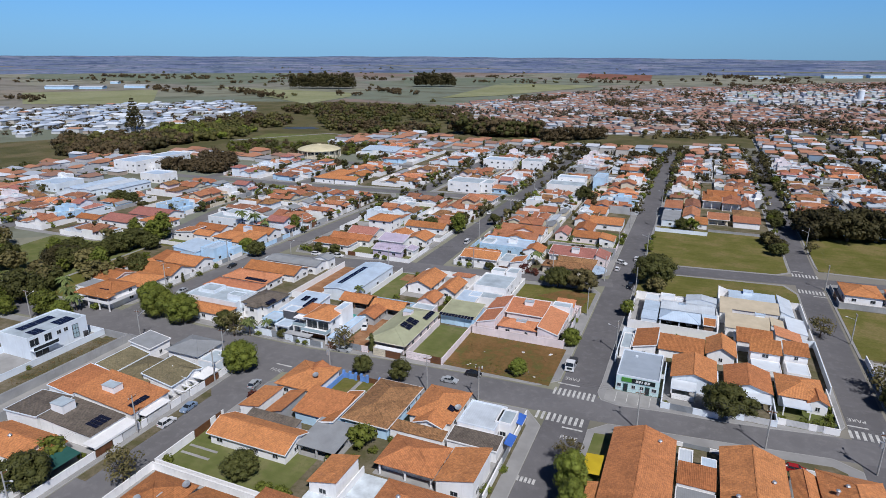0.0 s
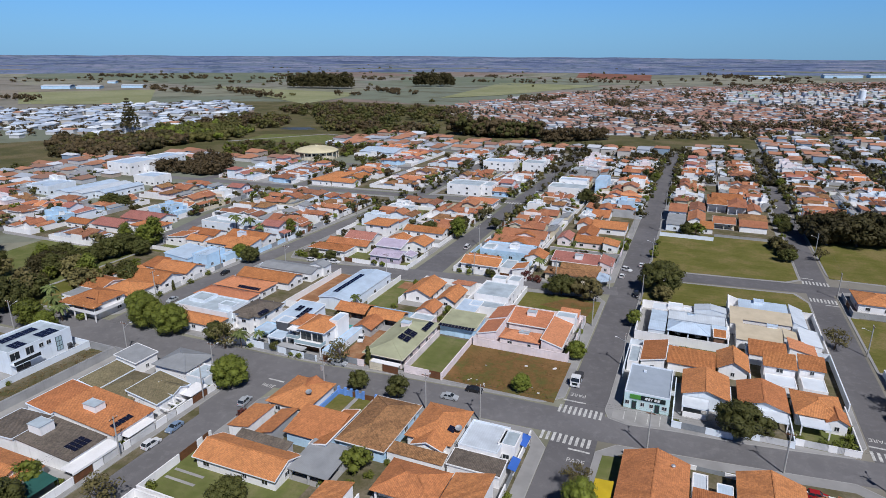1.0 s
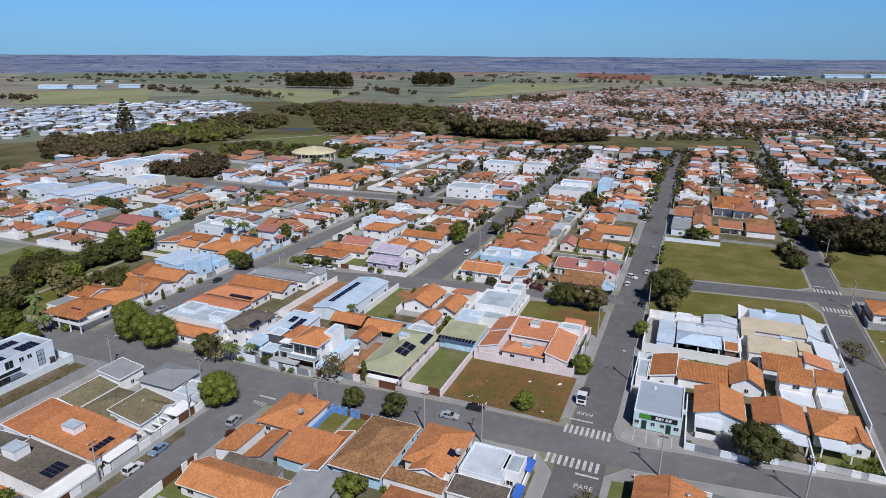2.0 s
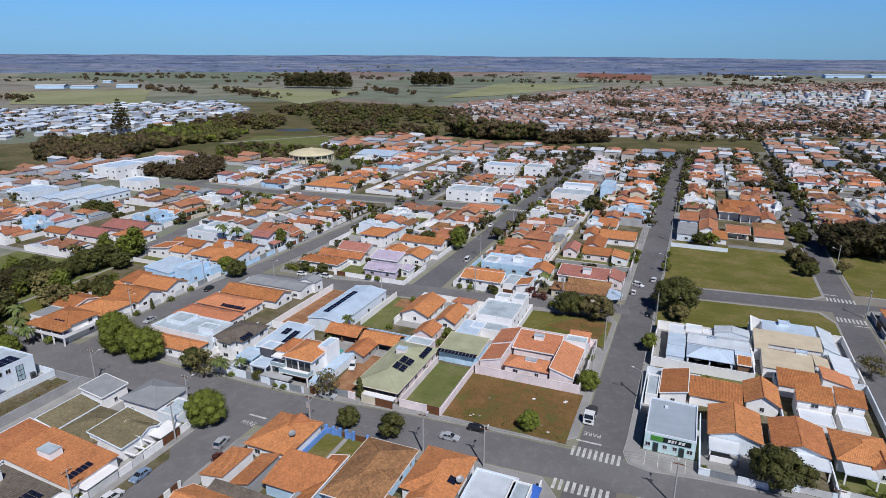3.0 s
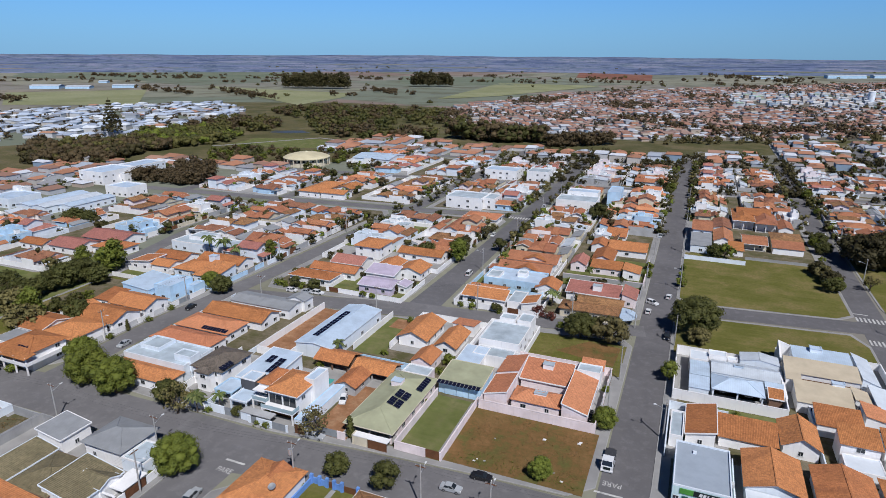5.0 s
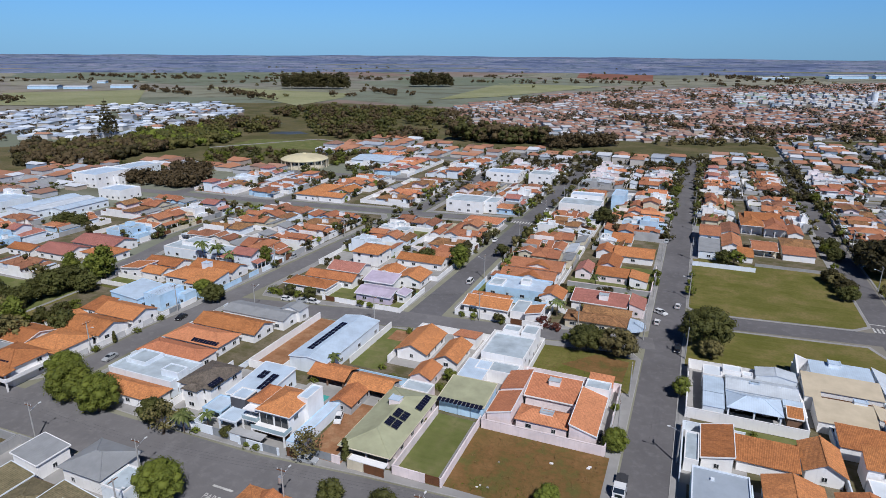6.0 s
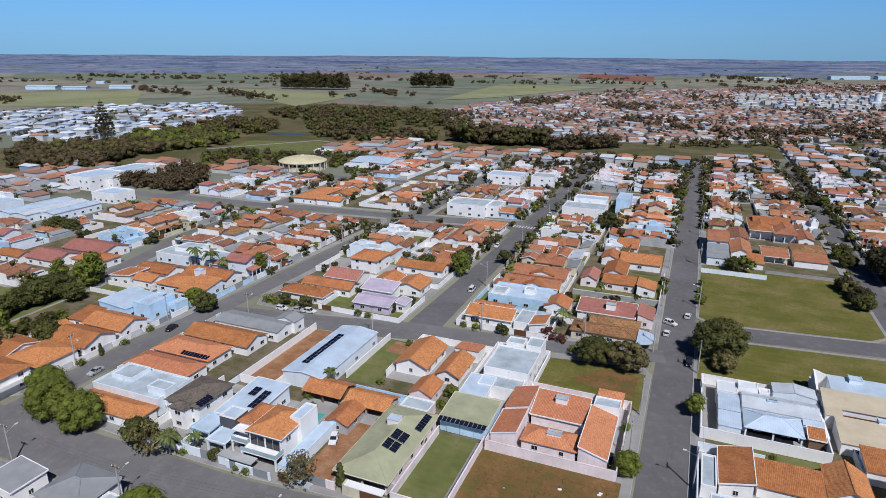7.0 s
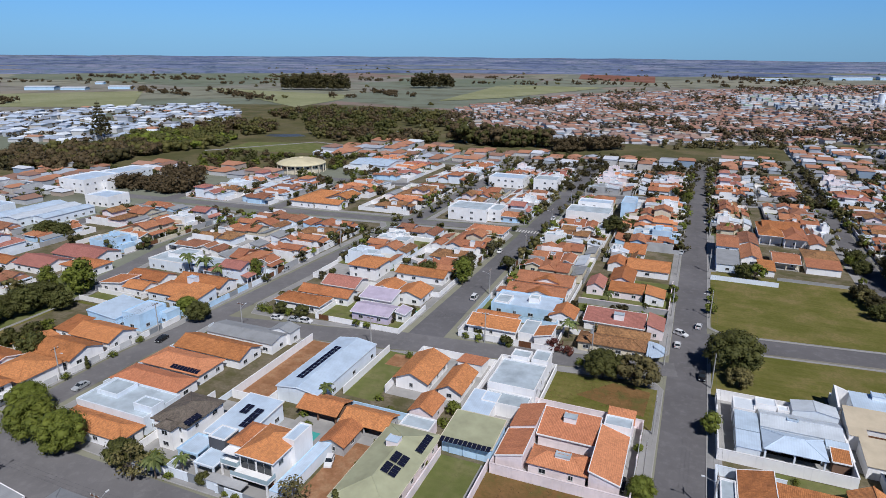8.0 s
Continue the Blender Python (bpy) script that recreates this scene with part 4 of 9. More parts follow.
def tree_proto(kind, seed, plain_=False):
    """A tree at the origin: tapered trunk with limbs, and a crown of leaf clumps."""
    rng = random.Random(seed)
    spec = {  # crown width, crown height, trunk height, clumps, blades a clump, blade, lump, leaf
        "round": (2.3, 3.3, 1.3, 70, 150, 0.105, 0.95, "leaf"),
        "tall": (2.0, 5.0, 1.6, 60, 110, 0.13, 0.95, "leaf"),
        "broad": (5.2, 4.6, 2.4, 110, 110, 0.19, 1.3, "leaf_dark"),
        "deep": (5.2, 5.0, 2.0, 110, 110, 0.2, 1.4, "leaf_shade"),
        "dense": (3.2, 3.6, 1.8, 76, 110, 0.15, 1.05, "leaf_dark"),
        "dry": (2.6, 3.4, 1.8, 22, 45, 0.20, 0.9, "leaf_dry"),
        "brown": (4.6, 4.2, 2.2, 50, 60, 0.26, 1.3, "leaf_dry"),
        "small": (1.5, 1.8, 1.1, 18, 55, 0.16, 0.7, "leaf"),
        "shrub": (0.9, 0.8, 0.25, 11, 45, 0.13, 0.5, "leaf"),
        "redshrub": (1.7, 1.6, 0.4, 18, 50, 0.16, 0.65, "leaf_red"),
        "cypress": (0.7, 3.2, 0.4, 20, 55, 0.14, 0.55, "leaf_dark"),
        "olivetree": (1.9, 2.2, 1.4, 34, 90, 0.13, 0.8, "leaf_dark"),
    }[kind]
    w, h, th, n, per, blade, lump, leaf = spec
    if plain_:
        n, per, blade = int(n * 0.75), int(per * 0.42), blade * 1.55
        lump *= 1.08
    else:
        per = int(per * 0.8)
    names = {"round": "clipped round street tree with bright green leaves", "tall": "tall bright green street tree", "broad": "broad dark green shade tree",
             "dense": "dense dark green tree", "deep": "broad deep brown-green tree in a close grove", "dry": "thin dry tree with brown sparse leaves", "brown": "wide brownish half-bare tree", "small": "small green garden tree",
             "shrub": "low green garden shrub", "redshrub": "dark red flowering shrub", "cypress": "slim dark green cypress tree", "olivetree": "small dark olive-green street tree"}
    t = thing("tree" if "shrub" not in kind else "shrub", names[kind], "tree" if "shrub" not in kind else "shrub", group="trees")
    tr = Mesh()
    top = Vector((rng.uniform(-0.2, 0.2), rng.uniform(-0.2, 0.2), th + h * 0.3))
    r = 0.05 + 0.055 * w
    tr.tube((0, 0, -0.1), (top.x * 0.5, top.y * 0.5, th * 0.6), r * 1.25, r * 0.85, 9, False)
    tr.tube((top.x * 0.5, top.y * 0.5, th * 0.6), top, r * 0.85, r * 0.5, 9)
    for i in range(7 if w > 1.2 else 4):
        a = 2 * math.pi * (i + rng.random() * 0.6) / 7
        e = Vector((math.cos(a) * w * 0.75, math.sin(a) * w * 0.75, th + h * rng.uniform(0.35, 0.75)))
        s = Vector((top.x * 0.6, top.y * 0.6, th * rng.uniform(0.6, 1.0)))
        m = s.lerp(e, 0.5) + Vector((0, 0, h * 0.08))
        tr.tube(s, m, r * 0.45, r * 0.3, 6, False)
        tr.tube(m, e, r * 0.3, r * 0.08, 6)
    part("trunk", tr, M["bark"], t, smooth=True, k=1)
    clumps = crown_clumps(rng, n, w, h, th, lump)
    if kind == "cypress":
        clumps = [(rng.uniform(-0.2, 0.2), rng.uniform(-0.2, 0.2), 0.5 + 3.6 * i / n, 0.62 * (1 - 0.8 * i / n) + 0.12) for i in range(n)]
    v, f = leaf_cloud(rng, clumps, per, blade * 0.88, seed=seed, heart=0 if kind in ("dry", "shrub", "redshrub") else 1 if plain_ else 2)
    part("crown", cloud_mesh("crown", v, f, M[leaf]), None, t)
    return t


def palm_proto(seed, h=5.0):
    rng = random.Random(seed)
    t = thing("palm_tree", "palm with a slim trunk and arching fronds", "palm", group="trees")
    tr = Mesh()
    for k in range(6):
        tr.tube((0.05 * k, 0, h * k / 6), (0.05 * (k + 1), 0, h * (k + 1) / 6), 0.17 - 0.012 * k, 0.15 - 0.012 * k, 8, k == 5)
    part("trunk", tr, M["bark"], t, k=1)
    fr = Mesh()
    for i in range(17):
        a, lift = 2 * math.pi * i / 17 + rng.uniform(-0.1, 0.1), rng.uniform(0.2, 1.1)
        pts = []
        for k in range(6):
            s = k / 5 * 2.3
            pts.append(Vector((0.3 + math.cos(a) * s, math.sin(a) * s, h + lift * s - 0.42 * s * s)))
        side = Vector((-math.sin(a), math.cos(a), 0))
        for k in range(5):
            w0, w1 = 0.42 * math.sin(math.pi * (k + 0.6) / 6), 0.42 * math.sin(math.pi * (k + 1.4) / 6)
            for sgn in (1, -1):
                fr.face([pts[k], pts[k + 1], pts[k + 1] + side * w1 * sgn - Vector((0, 0, 0.22)), pts[k] + side * w0 * sgn - Vector((0, 0, 0.22))])
    part("crown", fr, M["leaf_palm"], t, k=1)
    return t


PROTO = {}


def tree(kind, u, v, scale=1.0, z=0.14):
    """Places a tree of a kind; every third one grows from another seed."""
    rng = random.Random(int(abs(u * 977 + v * 131)))
    far = v > 75 or u < -126
    key = (kind, rng.randrange(3), far)
    scale *= PLAN
    m = pose(u * PLAN, v * PLAN, z, 0, 0, rng.uniform(0, 360))
    if key not in PROTO:
        ob = palm_proto(key[1] + 3, 4.2 + key[1]) if kind == "palm" else tree_proto(kind, key[1] * 31 + len(kind) * 7, far)
        PROTO[key] = ob
        ob.matrix_basis = m @ Matrix.Diagonal((scale, scale, scale, 1))
        return ob
    src = PROTO[key]
    ob = copy_thing(src, m)
    k = scale * rng.uniform(0.92, 1.08)
    ob.matrix_basis = m @ Matrix.Diagonal((k, k, k, 1))
    return ob


def woods(name, label, spots, blade, leaf, seed, per=16, clumps=8, category="woodland", heart=1):
    """A far wood as one mass of crowns. spots: (x, y, height, width)."""
    g = random.Random(seed)
    cl = []
    for x, y, h, w in spots:
        z = terr(x, y) / PLAN
        for i in range(clumps):
            a, k, t = g.uniform(0, 6.283), math.sqrt(g.random()), g.random()
            cl.append((x + math.cos(a) * w * k * 0.6, y + math.sin(a) * w * k * 0.6, z + h * (0.16 + 0.66 * t * (1 - 0.3 * k)), w * g.uniform(0.26, 0.46)))
    v, f = leaf_cloud(g, cl, per, blade, seed=seed, heart=heart)
    v = v * PLAN
    ob = new(name, cloud_mesh(name, v, f, M[leaf]))
    return tagged(ob, label, category, kind="stuff")


# ---- blocks ----
block([(2.9, 11), (2.7, 7), (3.6, 4.7), (6.7, 3.9), (14, 4.9), (24, 5.6), (31.5, 6.6), (41.0, 8.1), (43.3, 12), (43.6, 78), (41, 84.0), (6, 80.6), (3.0, 77)])
block([(3.0, 92), (6, 89.2), (40, 92.6), (43.6, 96), (43.7, 232), (41, 235), (6, 229), (2.8, 226)])
block([(-104.6, 7), (-100, 2.6), (-75, 1.7), (-58, 1.9), (-40, 3.5), (-20, 4.8), (-8.5, 5.3), (-5, 8.5), (-4.9, 58), (-8, 62.3), (-22, 60.2), (-40, 57), (-62, 52.2), (-80, 49.8), (-100, 47.3), (-104.8, 44)])
block([(-4.7, -120), (-4.7, -8), (-8, -3.9), (-20, -4.4), (-40, -6.8), (-53, -9.8), (-56.6, -14), (-57.2, -120)])
block([(3.1, -120), (43.6, -120), (43.6, -1), (40, 1.0), (20, -1.4), (6, -2.9), (3.1, -6)])
block([(-160, -120), (-65.8, -120), (-65.4, -14), (-69, -9.6), (-110, -10.6), (-160, -13.2)])
block([(-147, -0.4), (-116, 1.6), (-113.2, 5), (-113.8, 30), (-112, 44), (-111.8, 70), (-108, 142), (-111, 147), (-156, 142), (-160.3, 139), (-157.5, 86), (-152, 62), (-148.6, 40)])
block([(-160, 152), (-110, 156.5), (-107, 160), (-105.6, 211), (-109, 214), (-156, 209.5), (-160.3, 206)])
block([(-51.2, 69), (-48, 64.4), (-22, 67.4), (-8, 70.4), (-4.8, 74), (-5.0, 225), (-8, 227), (-48, 222), (-50.8, 219)])
block([(-103.8, 63), (-101, 57), (-80, 58), (-67, 60.6), (-62.2, 66), (-61.2, 149), (-64, 152.6), (-98, 148.2), (-101.5, 145)])
block([(-98, 157.0), (-64, 161.6), (-60.4, 165), (-60.2, 217), (-64, 220), (-95, 216), (-98.2, 213)])
for u0, u1, v0, v1 in ((-97, -61, 224, 282), (-51, -6, 231, 289), (3, 43.5, 240, 298), (51, 96, 248, 306), (104, 149, 255, 313), (-160, -105, 218, 280),
                       (-97, -61, 299, 336), (-51, -6, 301, 342), (3, 43.5, 311, 372), (51, 96, 317, 440), (104, 149, 324, 460),
                       (51, 96, 14, 90), (51, 96, 100, 240), (104, 149, 20, 245), (-214, -168, 40, 138), (-214, -168, 149, 204), (51, 96, -60, 2)):
    block(rounded(u0, u1, v0, v1, 4.0, 0.10 if v0 > 200 else 0.0))


# ---- the block with the shop ----
def shop():
    """The single-storey shop on the corner: sealed flat roof, sign band, doors and windows on the front."""
    f = 9.35
    hs = house("pale mint shop with a grey flat roof and dark sign band", 5.5, 13.2, f, 20.6, 4.3, "flat", 0.35, "slate", "mint", edge="cool", sides="", category="shop")
    part("sign_panel", Mesh().box(6.5, 8.3, f - 0.13, f, 2.95, 4.05), M["sign_green"], hs, "green sign panel")
    dk = part("sign_panel", Mesh().box(8.32, 12.5, f - 0.13, f, 2.95, 4.05), M["sign_dark"], hs, "dark sign panel with white bars")
    bars = Mesh()
    for k, w in enumerate((0.42, 0.36, 0.18, 0.40, 0.42)):
        x = 9.0 + k * 0.52
        lo, hi = [(x, 3.2), (x + w, 3.2)], [(x + w + 0.12, 3.85), (x + 0.12, 3.85)]
        ring = lo + hi
        front, rear = [(p, f - 0.17, q) for p, q in ring], [(p, f - 0.13, q) for p, q in ring]
        bars.face(front)
        for m in range(4):
            bars.face([front[(m + 1) % 4], front[m], rear[m], rear[(m + 1) % 4]])
    part("emblem", bars, M["sign_white"], dk, "white slanted bars")
    for x, w in ((6.1, 0.8), (8.7, 0.7), (10.2, 0.7), (12.4, 0.9)):
        window(hs, x, f, 1.75, w * 1.3, 1.0, 0)
    for x in (7.3, 11.2):
        d = part("door", Mesh().box(x - 0.4, x + 0.4, f - 0.1, f + 0.01, 0.14, 2.4), M["green"], hs, "dark green glazed door")
        part("pane", Mesh().box(x - 0.3, x + 0.3, f - 0.13, f - 0.1, 0.4, 2.2), M["glass"], d)
    part("vent", Mesh().box(8.0, 8.5, 18.0, 18.5, 4.3, 4.75), WALL["cool"], hs)
    part("air_unit", Mesh().box(13.2, 13.8, 14.0, 14.9, 2.2, 2.9), M["frame"], hs, "white air conditioning unit")


shop()
sheet("forecourt", [(4.0, 5.0), (7.0, 4.3), (13.6, 5.2), (13.6, 9.2), (4.0, 9.2)], 0.155, M["paving"], "pale tiled shop forecourt with parking lines", "forecourt", 0.05)
for x in (5.9, 7.9, 9.9, 11.9):
    sheet("parking_line", rect(x, x + 0.12, 5.2, 8.6), 0.172, M["mark"], "white parking line on the forecourt", "marking", 0.012)

yard(3.9, 13.6, 20.2, 35.2, 2.4, "cool", "NW", "paving")
yard(13.8, 23.4, 6.0, 22.2, 1.7, "cool", "SEW", "concrete", (("S", 15.4, 19.2, "gate_grey"),), "white front wall with a grey sliding gate")
yard(23.6, 32.6, 7.2, 22.6, 1.7, "cool", "SE", "soil", (("S", 27.5, 31.6, "frame"),), "white front wall with a slatted gate")
yard(32.8, 42.0, 8.4, 22.8, 1.7, "white", "SE", "lawn", (("S", 34.0, 37.4, "frame"), ("S", 38.6, 39.6, "frame")), "white corner wall with slatted gates")
h = house("small house with dark orange clay tiles and a white side wall", 6.7, 11.5, 24.7, 34.3, 3.0, "sW", 1.1, "dk", over=0.2, sides="S")
wing(h, 4.4, 6.5, 23.5, 31.4, 2.7, "flat", rm="flatgrey", sides="W")
h = house("low rear house under a long clay tile slope", 11.7, 20.7, 26.4, 32.2, 2.7, "sS", 1.0, "dk", over=0.3, sides="E", edge=None)
sheet("lawn", rect(11.6, 26.8, 32.4, 38.9), 0.16, M["lawn"], "narrow grass strip below a white wall", "lawn", 0.04)
h = house("white gabled clay tile house split by a pale ridge", 20.9, 26.9, 27.2, 35.2, 3.3, "gv", 1.5, "or", sides="SE")
h = house("cream house with a clay tile roof and a white carport", 14.8, 23.0, 13.4, 23.0, 3.9, "gv", 1.2, "or", "cool", sides="SE", storeys=1)
carport(h, 15.2, 19.5, 10.2, 13.7, 3.0)
part("porch_wall", Mesh().box(15.2, 19.5, 10.2, 10.36, 0.1, 1.5), WALL["white"], h)
h = house("house with orange clay tiles and a white flat carport", 24.2, 32.4, 14.2, 23.2, 3.3, "gv", 1.2, "or", "cool", sides="SE")
carport(h, 27.4, 31.9, 11.3, 15.3, 2.8)
h = house("corner house with hipped clay tiles and a white porch", 33.0, 40.8, 14.6, 23.4, 3.3, "hip", 1.3, "or", "white", sides="SE")
wing(h, 37.6, 41.2, 14.0, 18.4, 3.1, "gv", 0.8, "or", "white", 0.3, "SE")
carport(h, 33.8, 38.1, 11.8, 15.4, 2.8)
h = house("two-storey white twin house with dark orange tiles", 29.0, 34.9, 28.8, 33.8, 5.0, "sS", 0.9, "dk", over=0.3, sides="SE", storeys=2, edge=None)
wing(h, 35.2, 39.9, 30.0, 34.6, 5.0, "sS", 0.9, "dk", "white", 0.3, "SE", 2, edge=None)
wing(h, 29.4, 34.6, 24.4, 28.7, 2.9, "flat", 0.15, "deck", "white", 0, "S")
wing(h, 35.6, 39.6, 24.9, 29.8, 2.9, "flat", 0.15, "deck", "white", 0, "S")
h = house("rear house with orange clay tiles", 27.0, 34.2, 35.8, 41.6, 3.2, "sS", 0.9, "dk", over=0.2, sides="", edge=None)
wing(h, 34.6, 39.9, 39.6, 45.0, 3.2, "sE", 1.1, "pk", "white", 0.2, "S", edge=None)
yard(26.9, 42.8, 22.8, 43.6, 2.2, "cool", "ENW", "soil")
# pale metal roofs
h = house("white house with pale blue metal roofs and a shaded veranda", 10.8, 19.8, 41.3, 47.4, 3.3, "hip", 1.2, "steel", "cool", 0.2, "S", porch=2.4, edge=None)
# added dark panel: stands in for the shadow under the veranda eave
part("veranda_wall", Mesh().box(11.3, 19.3, 43.9, 44.05, 0.2, 2.6), M["wood"], h, "dark brown panel in place of the veranda's shadow")
wing(h, 6.9, 10.5, 40.6, 45.2, 3.1, "sS", 0.3, "steel", "cool", 0.1, "W", edge=None)
wing(h, 6.9, 10.5, 45.6, 51.1, 3.4, "sS", 0.3, "steel", "cool", 0.1, "W", edge=None)
wing(h, 6.8, 10.2, 51.6, 55.6, 3.9, "flat", 0.2, "deck", "white", 0, "W")
wing(h, 10.3, 13.6, 53.4, 55.8, 4.7, "flat", 0.2, "deck", "white", 0, "S")
wing(h, 13.8, 15.6, 53.4, 55.2, 4.0, "flat", 0.2, "deck", "white", 0, "")
wing(h, 10.7, 22.8, 47.6, 53.2, 3.6, "gu", 0.8, "metal", "cool", 0.1, "E", edge=None)
wing(h, 16.1, 23.2, 54.4, 58.2, 4.0, "gv", 0.6, "metal", "cool", 0.1, "WS", edge=None)
wing(h, 20.0, 23.2, 45.9, 47.4, 3.2, "sS", 0.3, "steel", "cool", 0.1, "", edge=None)
tank(h, 15.6, 50.2, 4.3, 1.6, 0.9, 0.5, "cool", "steel")
yard(4.2, 23.4, 39.1, 58.6, 2.9, "white", "NSEW", "paving", (("W", 47.0, 51.0, "frame"), ("W", 53.0, 57.0, "frame")), "tall white yard wall with white gates")
h = house("open garden hut with a clay tile roof", 20.4, 23.0, 42.4, 45.4, 2.7, "sS", 0.6, "dk", "brown", 0.2, "")
h = house("house with beige concrete tiles and a blue-white rear roof", 23.8, 36.6, 52.5, 57.8, 4.1, "sS", 0.9, "beige", "white", 0.2, "E", edge=None)
wing(h, 23.8, 26.5, 50.2, 52.3, 3.7, "sS", 0.4, "beige", "white", 0.1, "", edge=None)
wing(h, 24.9, 34.2, 42.7, 49.9, 3.1, "sS", 0.8, "beige", "white", 0.2, "S", edge=None)
wing(h, 34.3, 37.2, 45.8, 51.0, 3.1, "sE", 0.7, "beige", "white", 0.1, "", edge=None)
# added dark panel: the shade inside the small court, put in as colour
part("court_wall", Mesh().box(26.7, 36.4, 51.7, 51.85, 0.2, 3.3), M["wood"], h, "dark brown panel in place of the court's shaded opening")
wing(h, 25.9, 36.4, 58.2, 64.4, 4.2, "sS", 0.5, "steel", "cool", 0.1, "N", edge=None)
wing(h, 36.8, 39.9, 53.6, 65.2, 3.4, "sE", 1.1, "metal", "cool", 0.1, "E", edge=None)
wing(h, 37.5, 41.6, 44.6, 53.2, 3.0, "sE", 0.6, "deck", "white", 0.1, "SE", edge=None)
tank(h, 32.3, 50.2, 4.0, 2.0, 1.3, 0.9, "cool", "steel")
tank(h, 30.3, 63.4, 4.6, 2.1, 1.8, 1.2, "cool", "steel")
fin = Mesh()
for y in (63.8, 64.15):
    fin.face([(23.5, y, 0.0), (26.6, y, 0.0), (26.6, y, 4.7), (23.5, y, 6.1)][::1 if y < 63.9 else -1])
fin.face([(23.5, 63.8, 6.1), (26.6, 63.8, 4.7), (26.6, 64.15, 4.7), (23.5, 64.15, 6.1)])
fin.face([(26.6, 63.8, 0.0), (26.6, 64.15, 0.0), (26.6, 64.15, 4.7), (26.6, 63.8, 4.7)])
fin.face([(23.5, 64.15, 0.0), (23.5, 63.8, 0.0), (23.5, 63.8, 6.1), (23.5, 64.15, 6.1)])
for x in (23.5, 23.85):
    fin.face([(x, 58.4, 0.0), (x, 63.8, 0.0), (x, 63.8, 6.1), (x, 58.4, 4.3)][::-1 if x < 23.6 else 1])
fin.face([(23.5, 58.4, 4.3), (23.85, 58.4, 4.3), (23.85, 63.8, 6.1), (23.5, 63.8, 6.1)])
fin.face([(23.5, 58.4, 0.0), (23.85, 58.4, 0.0), (23.85, 58.4, 4.3), (23.5, 58.4, 4.3)])
part("fin_wall", fin, WALL["white"], h, "tall white sloping fin wall")
yard(23.6, 42.6, 44.0, 66.2, 2.3, "white", "NEW", "paving")
sheet("grass_lot", [(3.6, 59.2), (23.0, 59.2), (23.0, 66.8), (43.2, 66.8), (43.2, 77.5), (40.5, 83.2), (6.2, 80.0), (3.6, 76.5)], 0.17, M["grass"], "mown green grass strip beside the lane", "grass lot")
sheet("grass_lot", [(3.6, 92.5), (6.5, 89.8), (39.5, 93.2), (43.0, 96.5), (43.0, 134.5), (3.6, 127.4)], 0.17, M["grass"], "wide mown grass lot with dry patches", "grass lot")

# ---- the block with the brown lot ----
yard(-28.3, -6.4, 5.8, 22.0, 0, "pink", "", "dry")
yard(-27.9, -7.2, 22.0, 43.0, 2.6, "pink", "SNEW", "paving", (("E", 27.5, 31.5, "frame"), ("E", 33.0, 37.0, "frame"), ("E", 38.5, 42.0, "frame")), "pale pink yard wall with white gates")
h = house("pale pink courtyard house with orange clay tile wings", -23.0, -13.6, 31.5, 38.1, 3.2, "sS", 1.3, "pk", "pink", 0.25, "")
wing(h, -27.6, -23.2, 31.7, 38.9, 3.4, "sW", 1.2, "pk", "pink", 0.1, "")
wing(h, -27.6, -23.2, 23.7, 31.3, 3.0, "sW", 1.2, "pk", "pink", 0.1, "")
wing(h, -22.7, -13.5, 23.9, 29.0, 2.9, "hip", 1.1, "pk", "pink", 0.3, "SN")
wing(h, -13.4, -8.8, 23.6, 36.5, 3.0, "sE", 1.3, "pk", "pink", 0.1, "E")
wing(h, -13.1, -8.7, 36.8, 39.8, 4.6, "flat", 0.3, "flatgrey", "white", 0, "")
wing(h, -13.1, -8.5, 40.0, 43.2, 3.2, "sS", 0.8, "pk", "pink", 0.1, "")
tank(h, -18.4, 36.0, 4.6, 2.0, 1.6, 1.0)
tank(h, -17.6, 26.4, 3.7, 2.2, 1.4, 0.7)
yard(-27.6, -5.9, 43.2, 57.5, 0, "white", "", "grass")
sheet("weed_patch", [(-20, 50), (-7.5, 47), (-7.0, 56), (-14, 57)], 0.182, M["dry"], "brown dry weeds on the corner lot", "weeds", 0.04)
h = house("white two-storey house with stepped flat roofs", -34.8, -26.0, 41.7, 51.8, 4.9, "flat", 0.5, "flatgrey", "white", 0, "SE", 2, edge="white")
wing(h, -34.6, -26.4, 37.4, 41.5, 3.2, "flat", 0.4, "flatgrey", "white", 0, "SE")
wing(h, -29.3, -26.1, 52.0, 56.4, 6.0, "flat", 0.4, "flatgrey", "white", 0, "SE", 2)
wing(h, -33.4, -29.7, 52.0, 55.0, 6.0, "flat", 0.4, "flatgrey", "white", 0, "S")
yard(-36.8, -25.2, 30.2, 57.2, 2.3, "white", "NEW", "paving")
h = house("open-sided carport with a pale metal roof", -36.8, -31.8, 31.8, 40.6, 2.9, "sS", 0.4, "steel", "white", 0.1, "", category="carport")
h = house("white gabled house with orange clay tiles", -53.0, -45.5, 38.9, 50.3, 3.2, "gv", 1.5, "or", "white", 0.5, "SE")
h = house("white gabled house with orange clay tiles and a side terrace", -43.9, -38.5, 38.2, 47.6, 3.0, "gv", 1.2, "or", "white", 0.5, "SE")
wing(h, -43.7, -38.3, 48.8, 53.8, 2.8, "sN", 0.7, "pk", "white", 0.2, "")
yard(-53.4, -37.0, 36.4, 54.4, 2.2, "white", "NEW", "paving")
h = house("pink house with an orange clay tile gable", -45.3, -40.5, 29.5, 35.7, 3.3, "gv", 1.1, "or", "pink", 0.3, "SE")
